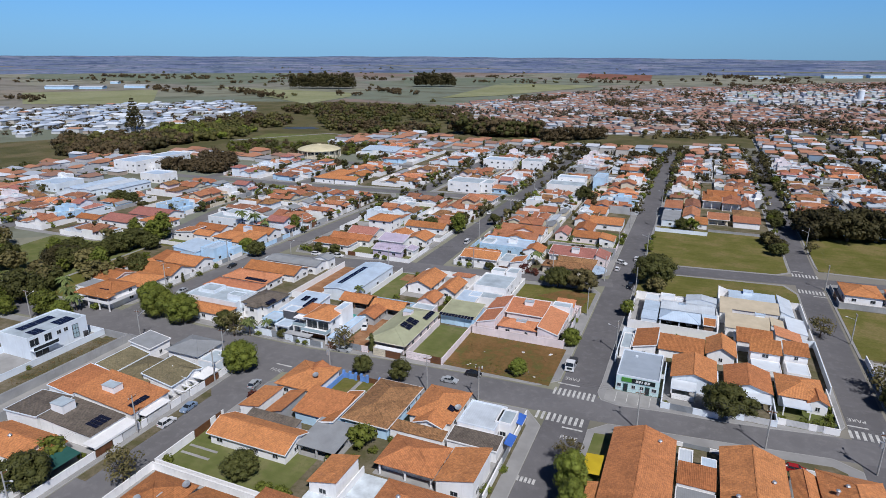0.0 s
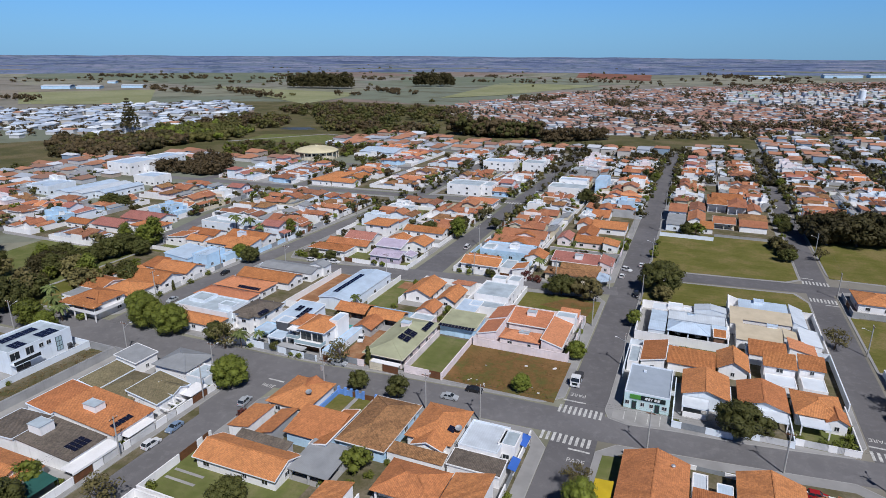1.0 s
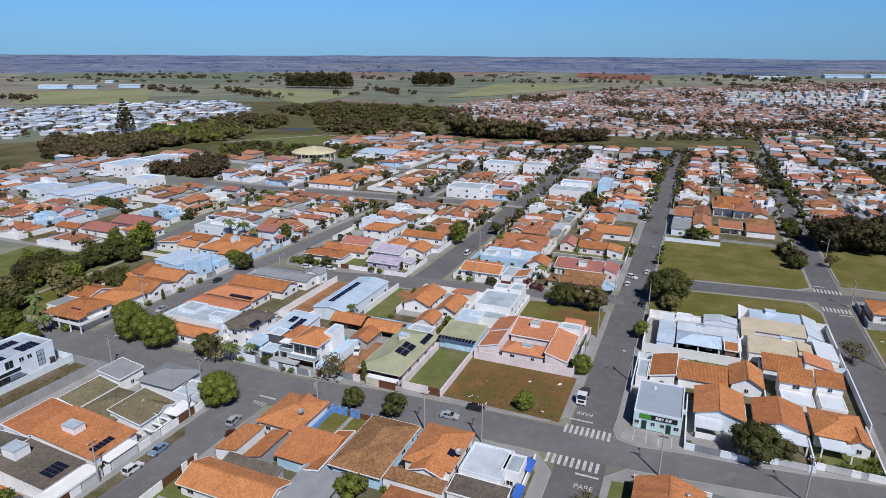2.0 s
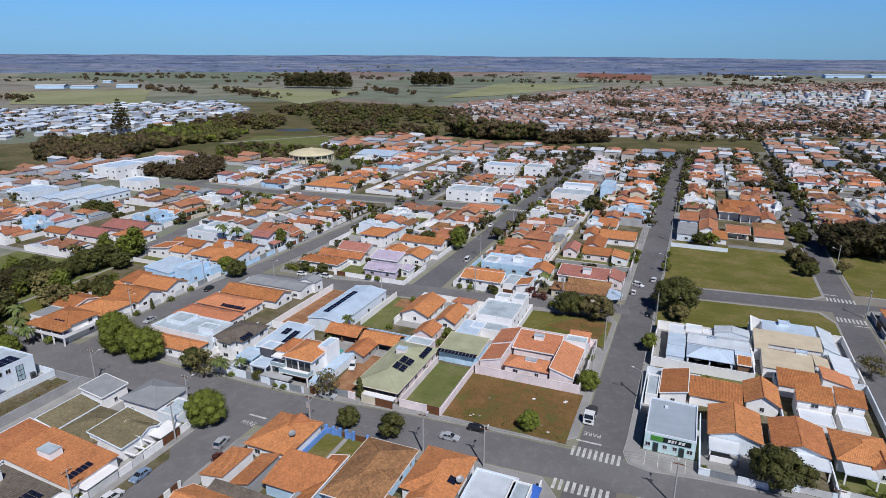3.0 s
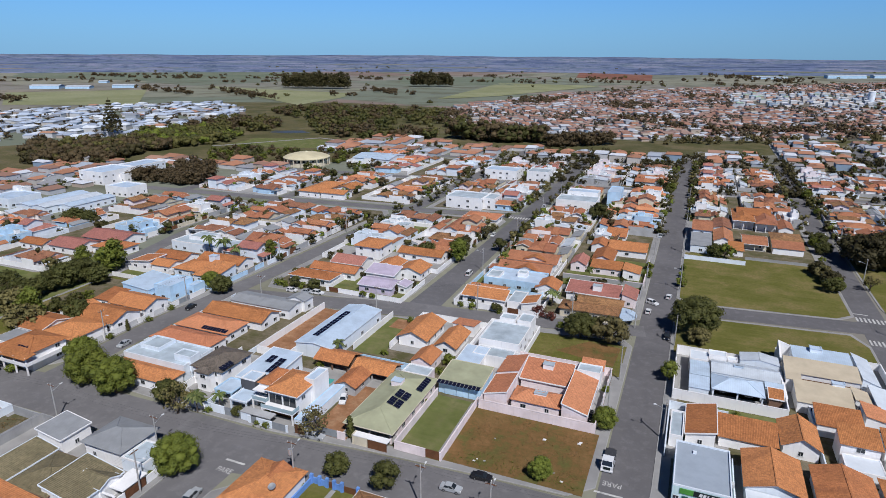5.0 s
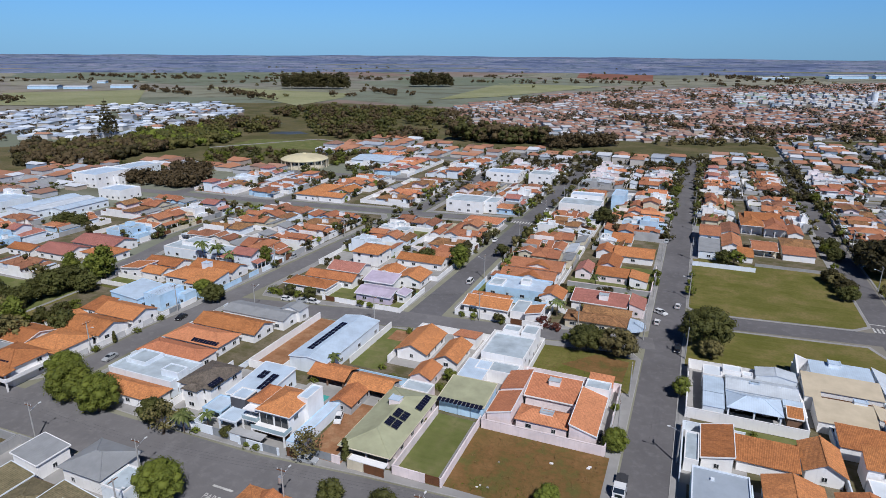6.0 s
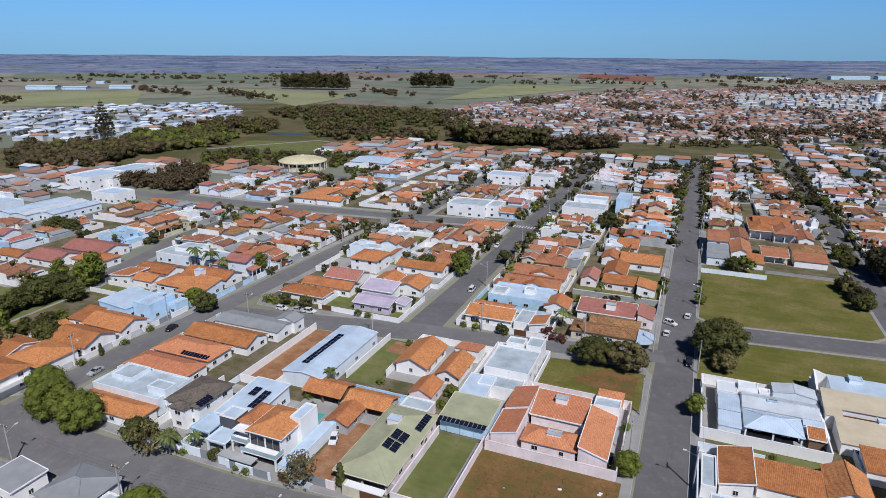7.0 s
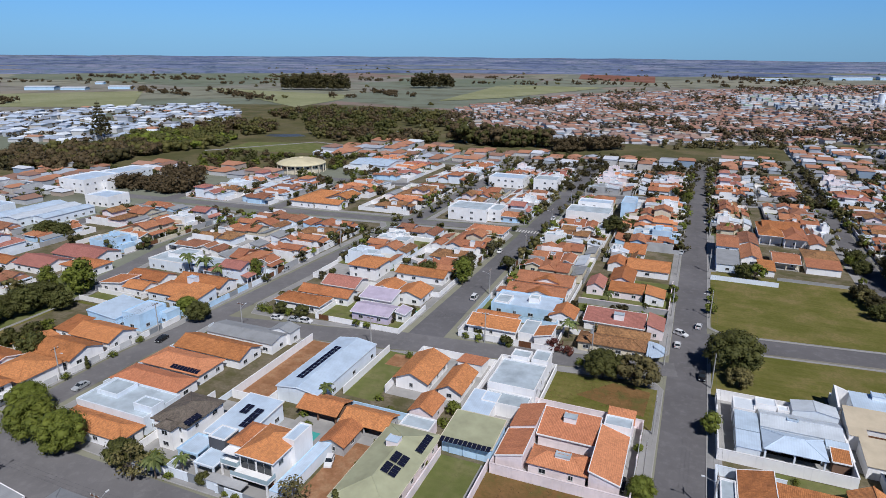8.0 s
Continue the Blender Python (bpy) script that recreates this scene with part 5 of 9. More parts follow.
wing(h, -44.8, -39.4, 25.4, 28.8, 2.8, "flat", 0.4, "flatgrey", "pink", 0, "")
h = house("pale blue garage with an olive sheet roof over the lawn", -36.9, -28.2, 24.2, 32.0, 3.4, "sS", 0.6, "olive", "sky", 0.2, "", edge="cream")
for k in range(3):
    me = Mesh().box(-35.4 + k * 2.4, -33.1 + k * 2.4, 24.22, 24.36, 0.2, 2.8)
    part("door", me, WALL["sky"], h, "pale blue sliding door")
yard(-36.5, -28.3, 5.3, 23.4, 2.2, "pink", "SEW", "lawn", (("S", -31.0, -28.6, "wood"),), "pink garden wall with a brown gate")
sheet("garden_path", rect(-29.6, -28.7, 7.0, 23.2), 0.185, M["concrete"], "narrow concrete strip beside a lawn", "path", 0.04)
h = house("pink house with a broad olive roof and open front veranda", -46.1, -36.9, 5.6, 24.9, 3.3, "hip", 1.5, "olive", "pink", 0.5, "SE", edge="cream", porch=2.6)
tank(h, -42.3, 18.6, 5.0, 1.9, 1.7, 1.1, "pink", "steel")
part("canopy", Mesh().box(-43.4, -37.0, 3.9, 5.2, 2.35, 2.55), WALL["white"], h, "white slab over the gate")
part("gate_wall", Mesh().box(-43.2, -40.7, 3.95, 4.12, 0.1, 2.35).box(-43.5, -43.2, 3.9, 5.2, 0.1, 2.6), WALL["cream"], h)
me = Mesh().box(-40.6, -37.2, 3.96, 4.08, 0.14, 2.3)
part("gate", me, M["wood"], h, "brown timber gate")
yard(-52.0, -45.0, 4.2, 21.0, 2.0, "pink", "S", "earth", (("S", -51.8, -46.5, "gate_grey"),), "low wall in front of a bare earth yard")
sheet("driveway", rect(-46.6, -45.2, 5.0, 14.0), 0.182, M["paving"], "pale paved strip beside an olive-roofed house", "path", 0.04)
h = house("clay tile house with an open porch round a yard", -54.8, -45.9, 22.6, 28.2, 2.9, "gu", 1.0, "or", "grey", 0.4, "SE", porch=2.2)
wing(h, -54.8, -50.0, 16.4, 22.9, 2.8, "gv", 0.9, "or", "grey", 0.4, "SE")
h = house("garden house with a clay tile roof and open timber front", -63.9, -55.6, 23.2, 29.0, 2.9, "gu", 1.0, "or", "brown", 0.4, "S", porch=2.2)
yard(-63.6, -45.0, 12.0, 29.6, 2.2, "sky", "N", None)
sheet("yard_ground", rect(-63.6, -53.4, 12.0, 29.6), 0.165, M["paving"], "pale paved yard round a pool", "yard", 0.1)
sheet("yard_ground", rect(-53.4, -45.2, 20.8, 29.6), 0.166, M["paving"], "pale paved yard before a tiled house", "yard", 0.1)
sheet("swimming_pool", rect(-60.6, -57.2, 16.6, 20.6), 0.19, M["pool"], "green swimming pool behind a tall white house", "pool", 0.05)
h = house("long carport with a pale blue metal roof beside a tall house", -54.7, -52.5, 3.9, 16.9, 2.6, "flat", 0.2, "steel", "cool", 0, "", edge="sky", category="carport")
me = Mesh().box(-53.9, -52.1, 2.86, 2.98, 0.14, 2.3)
part("gate", me, M["wood"], h, "dark slatted garage gate")


def tall_house():
    """White three-level house with glazed balconies and a hipped tile roof."""
    hs = house("tall white house with glass balconies and orange hipped tiles", -62.1, -55.3, 5.9, 14.2, 6.4, "hip", 1.4, "or", "white", 0.4, "E", 2)
    wing(hs, -57.0, -54.9, 10.6, 15.2, 7.5, "flat", 0.3, "steel", "white", 0, "E")
    wing(hs, -65.2, -61.9, 7.7, 13.8, 6.2, "hip", 0.8, "or", "white", 0.25, "")
    for x0, x1, y0, y1, z in ((-61.9, -55.3, 4.3, 6.3, 3.1), (-65.1, -62.0, 5.9, 7.9, 3.1), (-65.1, -62.0, 6.3, 7.9, 5.4)):
        part("balcony_slab", Mesh().box(x0, x1, y0, y1, z - 0.28, z), WALL["white"], hs)
        if z < 5:
            part("balcony_rail", Mesh().box(x0, x1, y0, y0 + 0.05, z, z + 0.95).box(x1 - 0.05, x1, y0 + 0.05, y1, z, z + 0.95), M["rail_glass"], hs, "pale glass balcony rail")
    for x, y in ((-61.8, 4.45), (-55.5, 4.45), (-65.0, 6.0)):
        part("column", Mesh().box(x - 0.12, x + 0.12, y - 0.12, y + 0.12, 0.1, 2.85), WALL["white"], hs)
    for x0, x1 in ((-61.4, -58.7), (-58.5, -55.8)):
        w = part("window", Mesh().box(x0, x1, 6.17, 6.27, 3.2, 5.7), M["frame"], hs, "tall sliding balcony window")
        part("pane", Mesh().box(x0 + 0.1, (x0 + x1) / 2 - 0.05, 6.12, 6.17, 3.3, 5.6).box((x0 + x1) / 2 + 0.05, x1 - 0.1, 6.12, 6.17, 3.3, 5.6), M["glass"], w)
    for z in (3.3, 0.4):
        w = part("window", Mesh().box(-64.6, -62.6, 7.8, 7.92, z, z + 1.9), M["frame"], hs)
        part("pane", Mesh().box(-64.5, -62.7, 7.74, 7.8, z + 0.1, z + 1.8), M["glass"], w)
    # the recess under the balcony is not cut: its shade is a dark panel
    part("garage_opening", Mesh().box(-61.4, -55.7, 6.14, 6.27, 0.2, 2.6), M["wood"], hs, "dark brown panel in place of the garage recess's shade")
    part("carport_slab", Mesh().box(-65.0, -58.6, 2.5, 4.2, 2.25, 2.45), WALL["grey"], hs, "weathered concrete slab over the entrance")
    return hs


tall_house()
yard(-63.2, -55.0, 2.3, 6.0, 1.9, "cool", "S", "concrete", (("S", -62.6, -61.4, "gate_grey"), ("S", -58.2, -55.4, "gate_grey")), "pale front wall with grey metal gates")
h = house("modern blue-white house with a metal roof and charcoal upper box", -72.4, -65.2, 10.3, 21.9, 3.9, "sS", 0.7, "steel", "cool", 0.2, "E")
wing(h, -69.4, -66.2, 8.3, 11.5, 5.6, "flat", 0.3, "steel", "charcoal", 0, "")
wing(h, -73.4, -69.4, 5.6, 10.2, 3.3, "flat", 0.3, "steel", "sky", 0, "", edge="sky", porch=2.6)
wing(h, -69.0, -65.2, 4.4, 8.6, 2.9, "flat", 0.3, "steel", "cool", 0, "", edge="cool", porch=2.8)
yard(-73.0, -63.0, 2.6, 22.4, 2.2, "cool", "SW", "paving", (("S", -68.6, -65.0, "gate_grey"),), "pale blue front wall with a grey gate")
h = house("long blue-white workshop with a low metal roof", -70.6, -61.6, 26.6, 48.8, 4.0, "gv", 0.6, "steel", "cool", 0.15, "SE", edge="cool")
yard(-60.4, -53.8, 33.0, 52.2, 2.2, "white", "W", "lawn")
sheet("rubble_patch", rect(-58.6, -54.4, 46.5, 51.5), 0.185, M["earth"], "builder's rubble and sand at the lot's end", "rubble", 0.04)
yard(-78.6, -70.6, 24.0, 50.2, 2.4, "white", "SEW", "earth", (), "tall white wall round a bare earth lot")
h = house("two-storey white house with a dark weathered roof", -81.9, -74.1, 8.7, 17.7, 5.4, "hip", 1.2, "dark", "white", 0.4, "SE", 2)
wing(h, -79.5, -75.9, 7.2, 9.8, 5.4, "hip", 0.7, "dark", "white", 0.3, "S", 2)
yard(-81.6, -73.0, 2.4, 23.0, 2.0, "white", "SEW", "paving", (("S", -79.0, -76.0, "frame"),), "white front wall with slatted fence")
sheet("front_garden", rect(-81.0, -73.4, 2.8, 5.6), 0.19, M["lawn"], "narrow green front garden", "garden", 0.04)
h = house("white flat-roofed house with stepped parapets", -99.5, -83.7, 8.9, 16.9, 4.2, "flat", 0.5, "flatgrey", "cool", 0, "SE", edge="cool")
wing(h, -87.6, -83.4, 10.5, 13.1, 5.8, "flat", 0.3, "flatgrey", "cool", 0, "", edge="cool")
wing(h, -98.1, -93.1, 11.9, 16.4, 5.0, "flat", 0.4, "flatgrey", "cool", 0, "", edge="cool")
h = house("corner house with orange hipped clay tiles behind round trees", -99.3, -83.3, 3.7, 8.8, 3.0, "hip", 1.1, "or", "white", 0.4, "SE")
h = house("house with a wide orange tile roof on the street", -102.2, -86.3, 17.6, 24.0, 3.2, "hip", 1.1, "pk", "white", 0.3, "E")
h = house("house with orange hipped clay tiles and white walls", -102.0, -86.9, 24.6, 32.0, 3.2, "hip", 1.3, "pk", "white", 0.4, "SE")
h = house("house with orange tiles and a shaded front porch", -101.4, -84.0, 32.6, 40.0, 3.2, "gu", 1.3, "dk", "white", 0.4, "SE")
h = house("house with weathered grey sheet roofs and white parapets", -100.0, -82.2, 40.6, 47.2, 3.4, "gu", 0.7, "grey", "white", 0.2, "SE")
wing(h, -87.0, -81.4, 45.9, 49.9, 4.0, "gv", 0.8, "grey", "white", 0.2, "SE")
yard(-103.6, -79.0, 17.2, 47.0, 1.8, "cool", "WE", "soil", (("W", 19.0, 22.0, "frame"), ("W", 26.5, 29.5, "gate_grey"), ("W", 35.0, 38.0, "wood"), ("W", 42.0, 45.0, "frame")), "pale street wall with mixed gates")

# ---- the block south of the cross street ----
h = house("corner house with white metal roof decks and boxes", -16.5, -10.1, -16.5, -9.3, 4.0, "flat", 0.35, "metal", "white", 0, "SE", edge="cool")
wing(h, -10.8, -8.0, -14.1, -9.9, 4.0, "flat", 0.4, "flatgrey", "white", 0, "SE")
wing(h, -16.8, -8.4, -20.6, -16.8, 2.9, "sS", 0.3, "dark", "white", 0.1, "E")
yard(-25.0, -7.4, -30.0, -6.2, 2.0, "white", "E", "paving", (("E", -20.5, -17.0, "gate_grey"),), "white street wall with a grey gate")
h = house("house with orange hipped clay tiles and a satellite dish", -25.6, -17.5, -16.8, -6.2, 3.3, "hip", 1.3, "or", "white", 0.4, "SE")
wing(h, -23.9, -18.3, -18.4, -13.2, 3.1, "gv", 0.9, "or", "white", 0.4, "S")
h = house("narrow lean-to with brown clay tiles along a wall", -26.6, -17.2, -21.2, -18.8, 2.7, "sS", 0.4, "br", "white", 0.1, "", category="shed")
h = house("old house with mottled brown hipped clay tiles", -35.2, -26.4, -22.2, -8.0, 3.4, "hip", 1.5, "br", "sky", 0.5, "SE")
h = house("blue-walled house with a long orange tile roof", -44.2, -35.5, -23.4, -16.6, 3.2, "sS", 1.2, "or", "sky", 0.4, "S")
wing(h, -38.4, -35.2, -24.6, -14.0, 3.1, "sW", 0.7, "dk", "sky", 0.2, "")
bw = yard(-44.2, -36.0, -16.4, -6.6, 1.5, "blue", "NEW", "grass", (("N", -41.2, -40.4, "wood"), ("N", -38.6, -36.4, "wood")), "bright blue garden wall with pillars and a brown gate")
for x in (-44.1, -42.7, -41.4, -40.2, -38.9, -36.2):
    part("pillar", Mesh().box(x - 0.22, x + 0.22, -6.95, -6.5, 0.0, 2.3), WALL["blue"], bw)
sheet("garden_path", rect(-40.6, -39.8, -16.0, -7.0), 0.2, M["paving"], "narrow worn path across a lawn", "path", 0.04)
h = house("corner house with several orange clay tile slopes", -52.9, -44.4, -16.8, -7.0, 3.0, "hip", 1.3, "or", "white", 0.4, "S")
wing(h, -50.2, -46.2, -11.4, -7.6, 3.5, "gv", 0.8, "or", "white", 0.4, "")
wing(h, -48.6, -44.8, -25.4, -17.8, 3.0, "sW", 1.0, "or", "grey", 0.3, "S")
wing(h, -54.1, -49.7, -25.2, -18.0, 2.8, "sW", 0.7, "or", "white", 0.2, "")
h = house("low roof of rusty sheets over a rear yard", -50.6, -40.6, -27.7, -25.5, 2.8, "sS", 0.5, "dark", "grey", 0.1, "", category="shed")
h = house("long white house with an orange clay tile gable and brown shutters", -53.2, -37.8, -33.9, -27.1, 3.0, "gu", 1.2, "or", "white", 0.45, "SE")
h = house("open shed with a ribbed grey sheet roof on posts", -38.2, -31.2, -30.6, -23.2, 2.7, "sS", 0.5, "grey", "grey", 0.15, "", category="shed", porch=4.5)
yard(-56.2, -34.4, -41.6, -26.6, 2.1, "white", "SW", "lawn", (("W", -33.5, -30.0, "wood"), ("W", -28.6, -27.4, "wood")), "white wall round a lawn with brown gates")
sheet("drive_strip", rect(-55.6, -50.0, -35.4, -34.9), 0.185, M["paving"], "pale paved wheel strip across a lawn", "path", 0.04)
sheet("drive_strip", rect(-55.6, -50.0, -37.3, -36.8), 0.185, M["paving"], "pale paved wheel strip across a lawn", "path", 0.04)
h = house("white annex with a sloping clay tile roof", -31.4, -26.4, -37.6, -30.8, 3.0, "sW", 1.1, "or", "white", 0.25, "SE")
h = house("house with wide orange hipped tiles and a barred veranda", -24.5, -14.8, -30.3, -22.5, 3.2, "hip", 1.4, "or", "white", 0.45, "SE", porch=1.4)
h = house("white house with a plain steep clay tile slope", -14.5, -8.4, -30.9, -22.5, 3.6, "sW", 1.5, "or", "white", 0.25, "SE")
h = house("white house with rounded clay tile hips", -20.7, -9.9, -40.4, -32.6, 3.2, "hip", 1.4, "or", "white", 0.45, "SE")
yard(-26.0, -6.6, -44.0, -30.6, 2.2, "white", "EW", "paving")
sheet("roof_terrace", rect(-31.4, -21.2, -41.0, -30.8), 0.6, M["terrace"], "worn white painted terrace with stains", "terrace", 0.5)
h = house("house with orange tiles beyond a white wall", -35.9, -27.9, -49.5, -40.9, 3.1, "hip", 1.3, "or", "white", 0.4, "E")
h = house("house with weathered orange tiles and a roof hatch", -52.9, -44.7, -52.5, -44.3, 3.1, "hip", 1.3, "dk", "white", 0.4, "EW")
tank(h, -48.0, -48.6, 3.6, 1.0, 1.0, 0.6)
h = house("house with weathered orange tiles beside a palm", -43.8, -37.6, -53.5, -44.1, 3.1, "gu", 1.2, "dk", "white", 0.4, "E")
yard(-56.2, -27.0, -54.0, -42.0, 1.9, "white", "NW", "paving")

# ---- the row by the camera's start, east of the main street ----
h = house("large house with ridged orange clay tiles", 7.4, 17.0, -31.2, -7.4, 3.7, "gv", 1.5, "or", "white", 0.4, "NE", edge=None)
h = house("narrow white service yard with tile and glass lean-tos", 17.4, 22.7, -17.2, -12.8, 2.8, "sS", 0.8, "dk", "white", 0.1, "N")
wing(h, 17.4, 19.5, -11.9, -8.1, 2.6, "flat", 0.2, "metal", "white", 0, "")
wing(h, 20.7, 22.7, -12.3, -9.7, 2.5, "sS", 0.3, "steel", "white", 0.05, "")
wing(h, 17.4, 22.7, -23.2, -17.6, 2.6, "flat", 0.3, "grey", "white", 0, "")
h = house("large house with ridged orange tiles and roof vents", 23.1, 32.1, -27.2, -6.4, 3.7, "gv", 1.4, "or", "white", 0.4, "NE", edge=None)
wing(h, 32.6, 36.1, -14.7, -8.1, 3.0, "gv", 0.8, "or", "white", 0.2, "")
h = house("corner house with hipped orange clay tiles", 36.0, 44.4, -25.2, -6.8, 3.5, "hip", 1.7, "or", "white", 0.4, "NE", edge=None)
yard(7.2, 43.4, -34.0, -4.6, 1.1, "white", "N", "soil", (("N", 18.0, 22.0, "gate_grey"), ("N", 33.0, 35.5, "gate_grey")), "low white front wall with grey gates")
h = house("small lean-to with red tiles beside a yellow awning", 5.6, 7.5, -25.7, -21.5, 2.5, "sW", 0.4, "or", "white", 0.1, "", category="shed")
me = Mesh()
me.slab([(4.3, -19.6, 2.3), (7.0, -19.6, 2.6), (7.0, -14.6, 2.6), (4.3, -14.6, 2.3)], 0.05)
aw = thing("awning", "yellow sheet awning on thin posts", "awning", (5.6, -17, 0))
part("canopy", me, M["yellow"], aw)
for x, y in ((4.5, -19.4), (4.5, -14.8), (6.8, -19.4), (6.8, -14.8)):
    part("post", Mesh().tube((x, y, 0.1), (x, y, 2.3), 0.04, 0.04, 6), M["iron"], aw)
sheet("verge", [(3.6, -30), (7.2, -30), (7.2, -6), (4.2, -6.5)], 0.165, M["lawn"], "shaded green verge beside the house", "verge", 0.04)

# ---- the western block by the left-hand street ----
h = house("broad house with orange clay tiles and a white water tank", -82.2, -68.0, -35.2, -26.8, 3.4, "sE", 1.3, "or", "white", 0.3, "E")
wing(h, -88.4, -82.4, -35.2, -26.4, 3.9, "sE", 0.7, "or", "white", 0.15, "", edge="cool")
part("garage_roof", Mesh().box(-69.0, -66.3, -33.9, -28.4, 2.5, 2.66), WALL["white"], h, "white slab over a slatted gate")
tank(h, -76.6, -31.4, 4.9, 2.8, 2.0, 1.1)
h = house("house with mossy weathered tile slopes and white edges", -87.4, -82.6, -26.2, -17.8, 3.6, "sE", 0.9, "moss", "white", 0.15, "N", edge="cool")
wing(h, -83.0, -74.4, -26.0, -18.0, 3.2, "hip", 1.0, "moss", "white", 0.3, "S", edge="brown")
wing(h, -76.2, -69.0, -25.6, -17.8, 3.3, "sE", 1.2, "moss", "white", 0.2, "S", edge="cool")
wing(h, -73.6, -68.6, -22.2, -18.6, 3.6, "gu", 0.7, "moss", "white", 0.25, "E", edge="cool")
part("garage_roof", Mesh().box(-69.2, -66.3, -20.6, -16.2, 2.5, 2.68), WALL["white"], h, "white slab over a brown garage gate")
part("pergola", Mesh().box(-68.8, -66.4, -25.4, -25.1, 2.3, 2.5).box(-68.8, -66.4, -23.6, -23.3, 2.3, 2.5).box(-68.8, -66.4, -21.8, -21.5, 2.3, 2.5).box(-66.7, -66.4, -25.4, -21.5, 2.28, 2.45), WALL["white"], h, "white concrete pergola over the entrance")
h = house("house with a hipped grey sheet roof at the corner", -81.0, -72.2, -15.6, -7.9, 4.0, "hip", 1.4, "grey", "white", 0.5, "SE")
wing(h, -72.4, -67.9, -15.4, -10.6, 3.0, "flat", 0.4, "flatgrey", "cool", 0, "E")
h = house("white house with a grey sloping sheet roof", -89.6, -84.0, -16.6, -11.0, 3.8, "sE", 0.8, "grey", "white", 0.2, "SE")
h = house("house with dark weathered roof slabs and a white water tank", -89.1, -81.0, -42.6, -35.6, 3.6, "sW", 0.5, "dark", "white", 0.15, "", edge="cool")
wing(h, -80.8, -68.8, -42.4, -35.6, 3.3, "sE", 0.8, "dark", "white", 0.2, "E")
tank(h, -79.0, -39.0, 4.4, 2.8, 2.4, 1.9)
part("garage_roof", Mesh().box(-69.2, -66.3, -43.6, -35.4, 2.5, 2.66), WALL["white"], h, "long white slab over the carport")
part("carport_beam", Mesh().box(-66.6, -66.3, -43.6, -35.4, 2.2, 2.5), WALL["white"], h)
h = house("house with plain orange clay tiles and a green net porch", -85.2, -73.0, -50.9, -43.9, 3.3, "gu", 1.2, "or", "white", 0.3, "E")
wing(h, -74.5, -71.5, -50.1, -44.1, 2.9, "sE", 0.5, "or", "white", 0.2, "")
net = thing("shade_net", "dark green shade net over a side yard", "shade net", (-69, -48, 0))
me = Mesh()
me.slab([(-70.8, -50.2, 2.9), (-67.6, -50.2, 2.4), (-67.6, -45.0, 2.4), (-70.8, -45.0, 2.9)], 0.03)
part("canopy", me, M["green"], net)
for x, y in ((-67.7, -50.1), (-67.7, -45.1)):
    part("post", Mesh().tube((x, y, 0.1), (x, y, 2.4), 0.05, 0.05, 6), M["iron"], net)
h = house("low white house with a flat grey terrace roof", -79.0, -69.4, -59.6, -52.0, 3.0, "flat", 0.4, "flatgrey", "white", 0, "E")
yard(-90.0, -66.4, -60.0, -10.8, 1.9, "white", "E", "paving", (("E", -43.5, -40.5, "wood"), ("E", -38.5, -35.0, "frame"), ("E", -33.5, -28.6, "frame"), ("E", -26.0, -24.0, "frame"), ("E", -20.0, -16.5, "wood")), "white street wall with slatted and brown gates")
yard(-96.0, -90.2, -60.0, -11.2, 2.4, "block", "NEW", "paving", (), "bare grey block wall along a strip lot")
yard(-103.0, -96.2, -60.0, -11.4, 2.4, "block", "EN", "soil", (), "grey block wall with weathered panels")


def cube_house():
    """Modern white cube with a dark solar roof and tall black-framed windows."""
    hs = house("modern white two-storey cube house with solar panels", -116.2, -107.0, -25.8, -12.6, 6.3, "flat", 0.4, "flatgrey", "cool", 0, "N", 2, edge="cool")
    part("balcony_slab", Mesh().box(-107.0, -105.6, -25.8, -20.4, 2.9, 3.15), WALL["cool"], hs)
    part("balcony_rail", Mesh().box(-105.66, -105.6, -25.8, -20.4, 3.15, 4.1), M["glass"], hs, "dark glass balcony rail")
    for y, z, w, h in ((-24.6, 4.9, 2.6, 2.2), (-21.6, 4.9, 2.2, 2.2), (-19.2, 5.0, 1.3, 1.2), (-17.6, 5.0, 1.3, 1.2), (-23.4, 1.5, 4.0, 2.2)):
        window(hs, -107.0, y, z, w, h, 90)
    f = part("window", Mesh().box(-107.02, -106.9, -16.2, -14.8, 1.2, 5.4), M["iron"], hs, "tall black-framed stair window")
    for y in (-16.1, -15.45):
        for z in (1.3, 2.7, 4.1):
            part("pane", Mesh().box(-106.92, -106.86, y, y + 0.55, z, z + 1.2), M["rail_glass"], f)
    part("air_units", Mesh().box(-107.0, -106.4, -13.9, -13.1, 0.3, 1.1).box(-107.0, -106.4, -13.9, -13.1, 1.3, 2.1), M["iron"], hs)
    return hs


cube_house()
yard(-116.0, -104.0, -60.0, -11.0, 2.0, "cool", "NEW", "paving", (), "pale grey-blue garden wall")

# ---- houses on the corner by the grove ----
h = house("two-storey corner house with dark orange tiles and verandas", -124.6, -114.4, -0.2, 8.4, 5.4, "hip", 1.5, "dk", "white", 0.5, "SE", 2)
wing(h, -131.5, -126.3, 3.2, 8.8, 3.8, "flat", 0.4, "grey", "white", 0, "S")
part("balcony_slab", Mesh().box(-124.4, -113.6, -1.7, 0.2, 2.75, 2.95).box(-115.0, -113.6, 0.2, 8.0, 2.75, 2.95), WALL["white"], h)
part("balcony_rail", Mesh().box(-124.4, -113.6, -1.7, -1.62, 2.95, 3.8).box(-113.68, -113.6, -1.62, 8.0, 2.95, 3.8), WALL["white"], h)
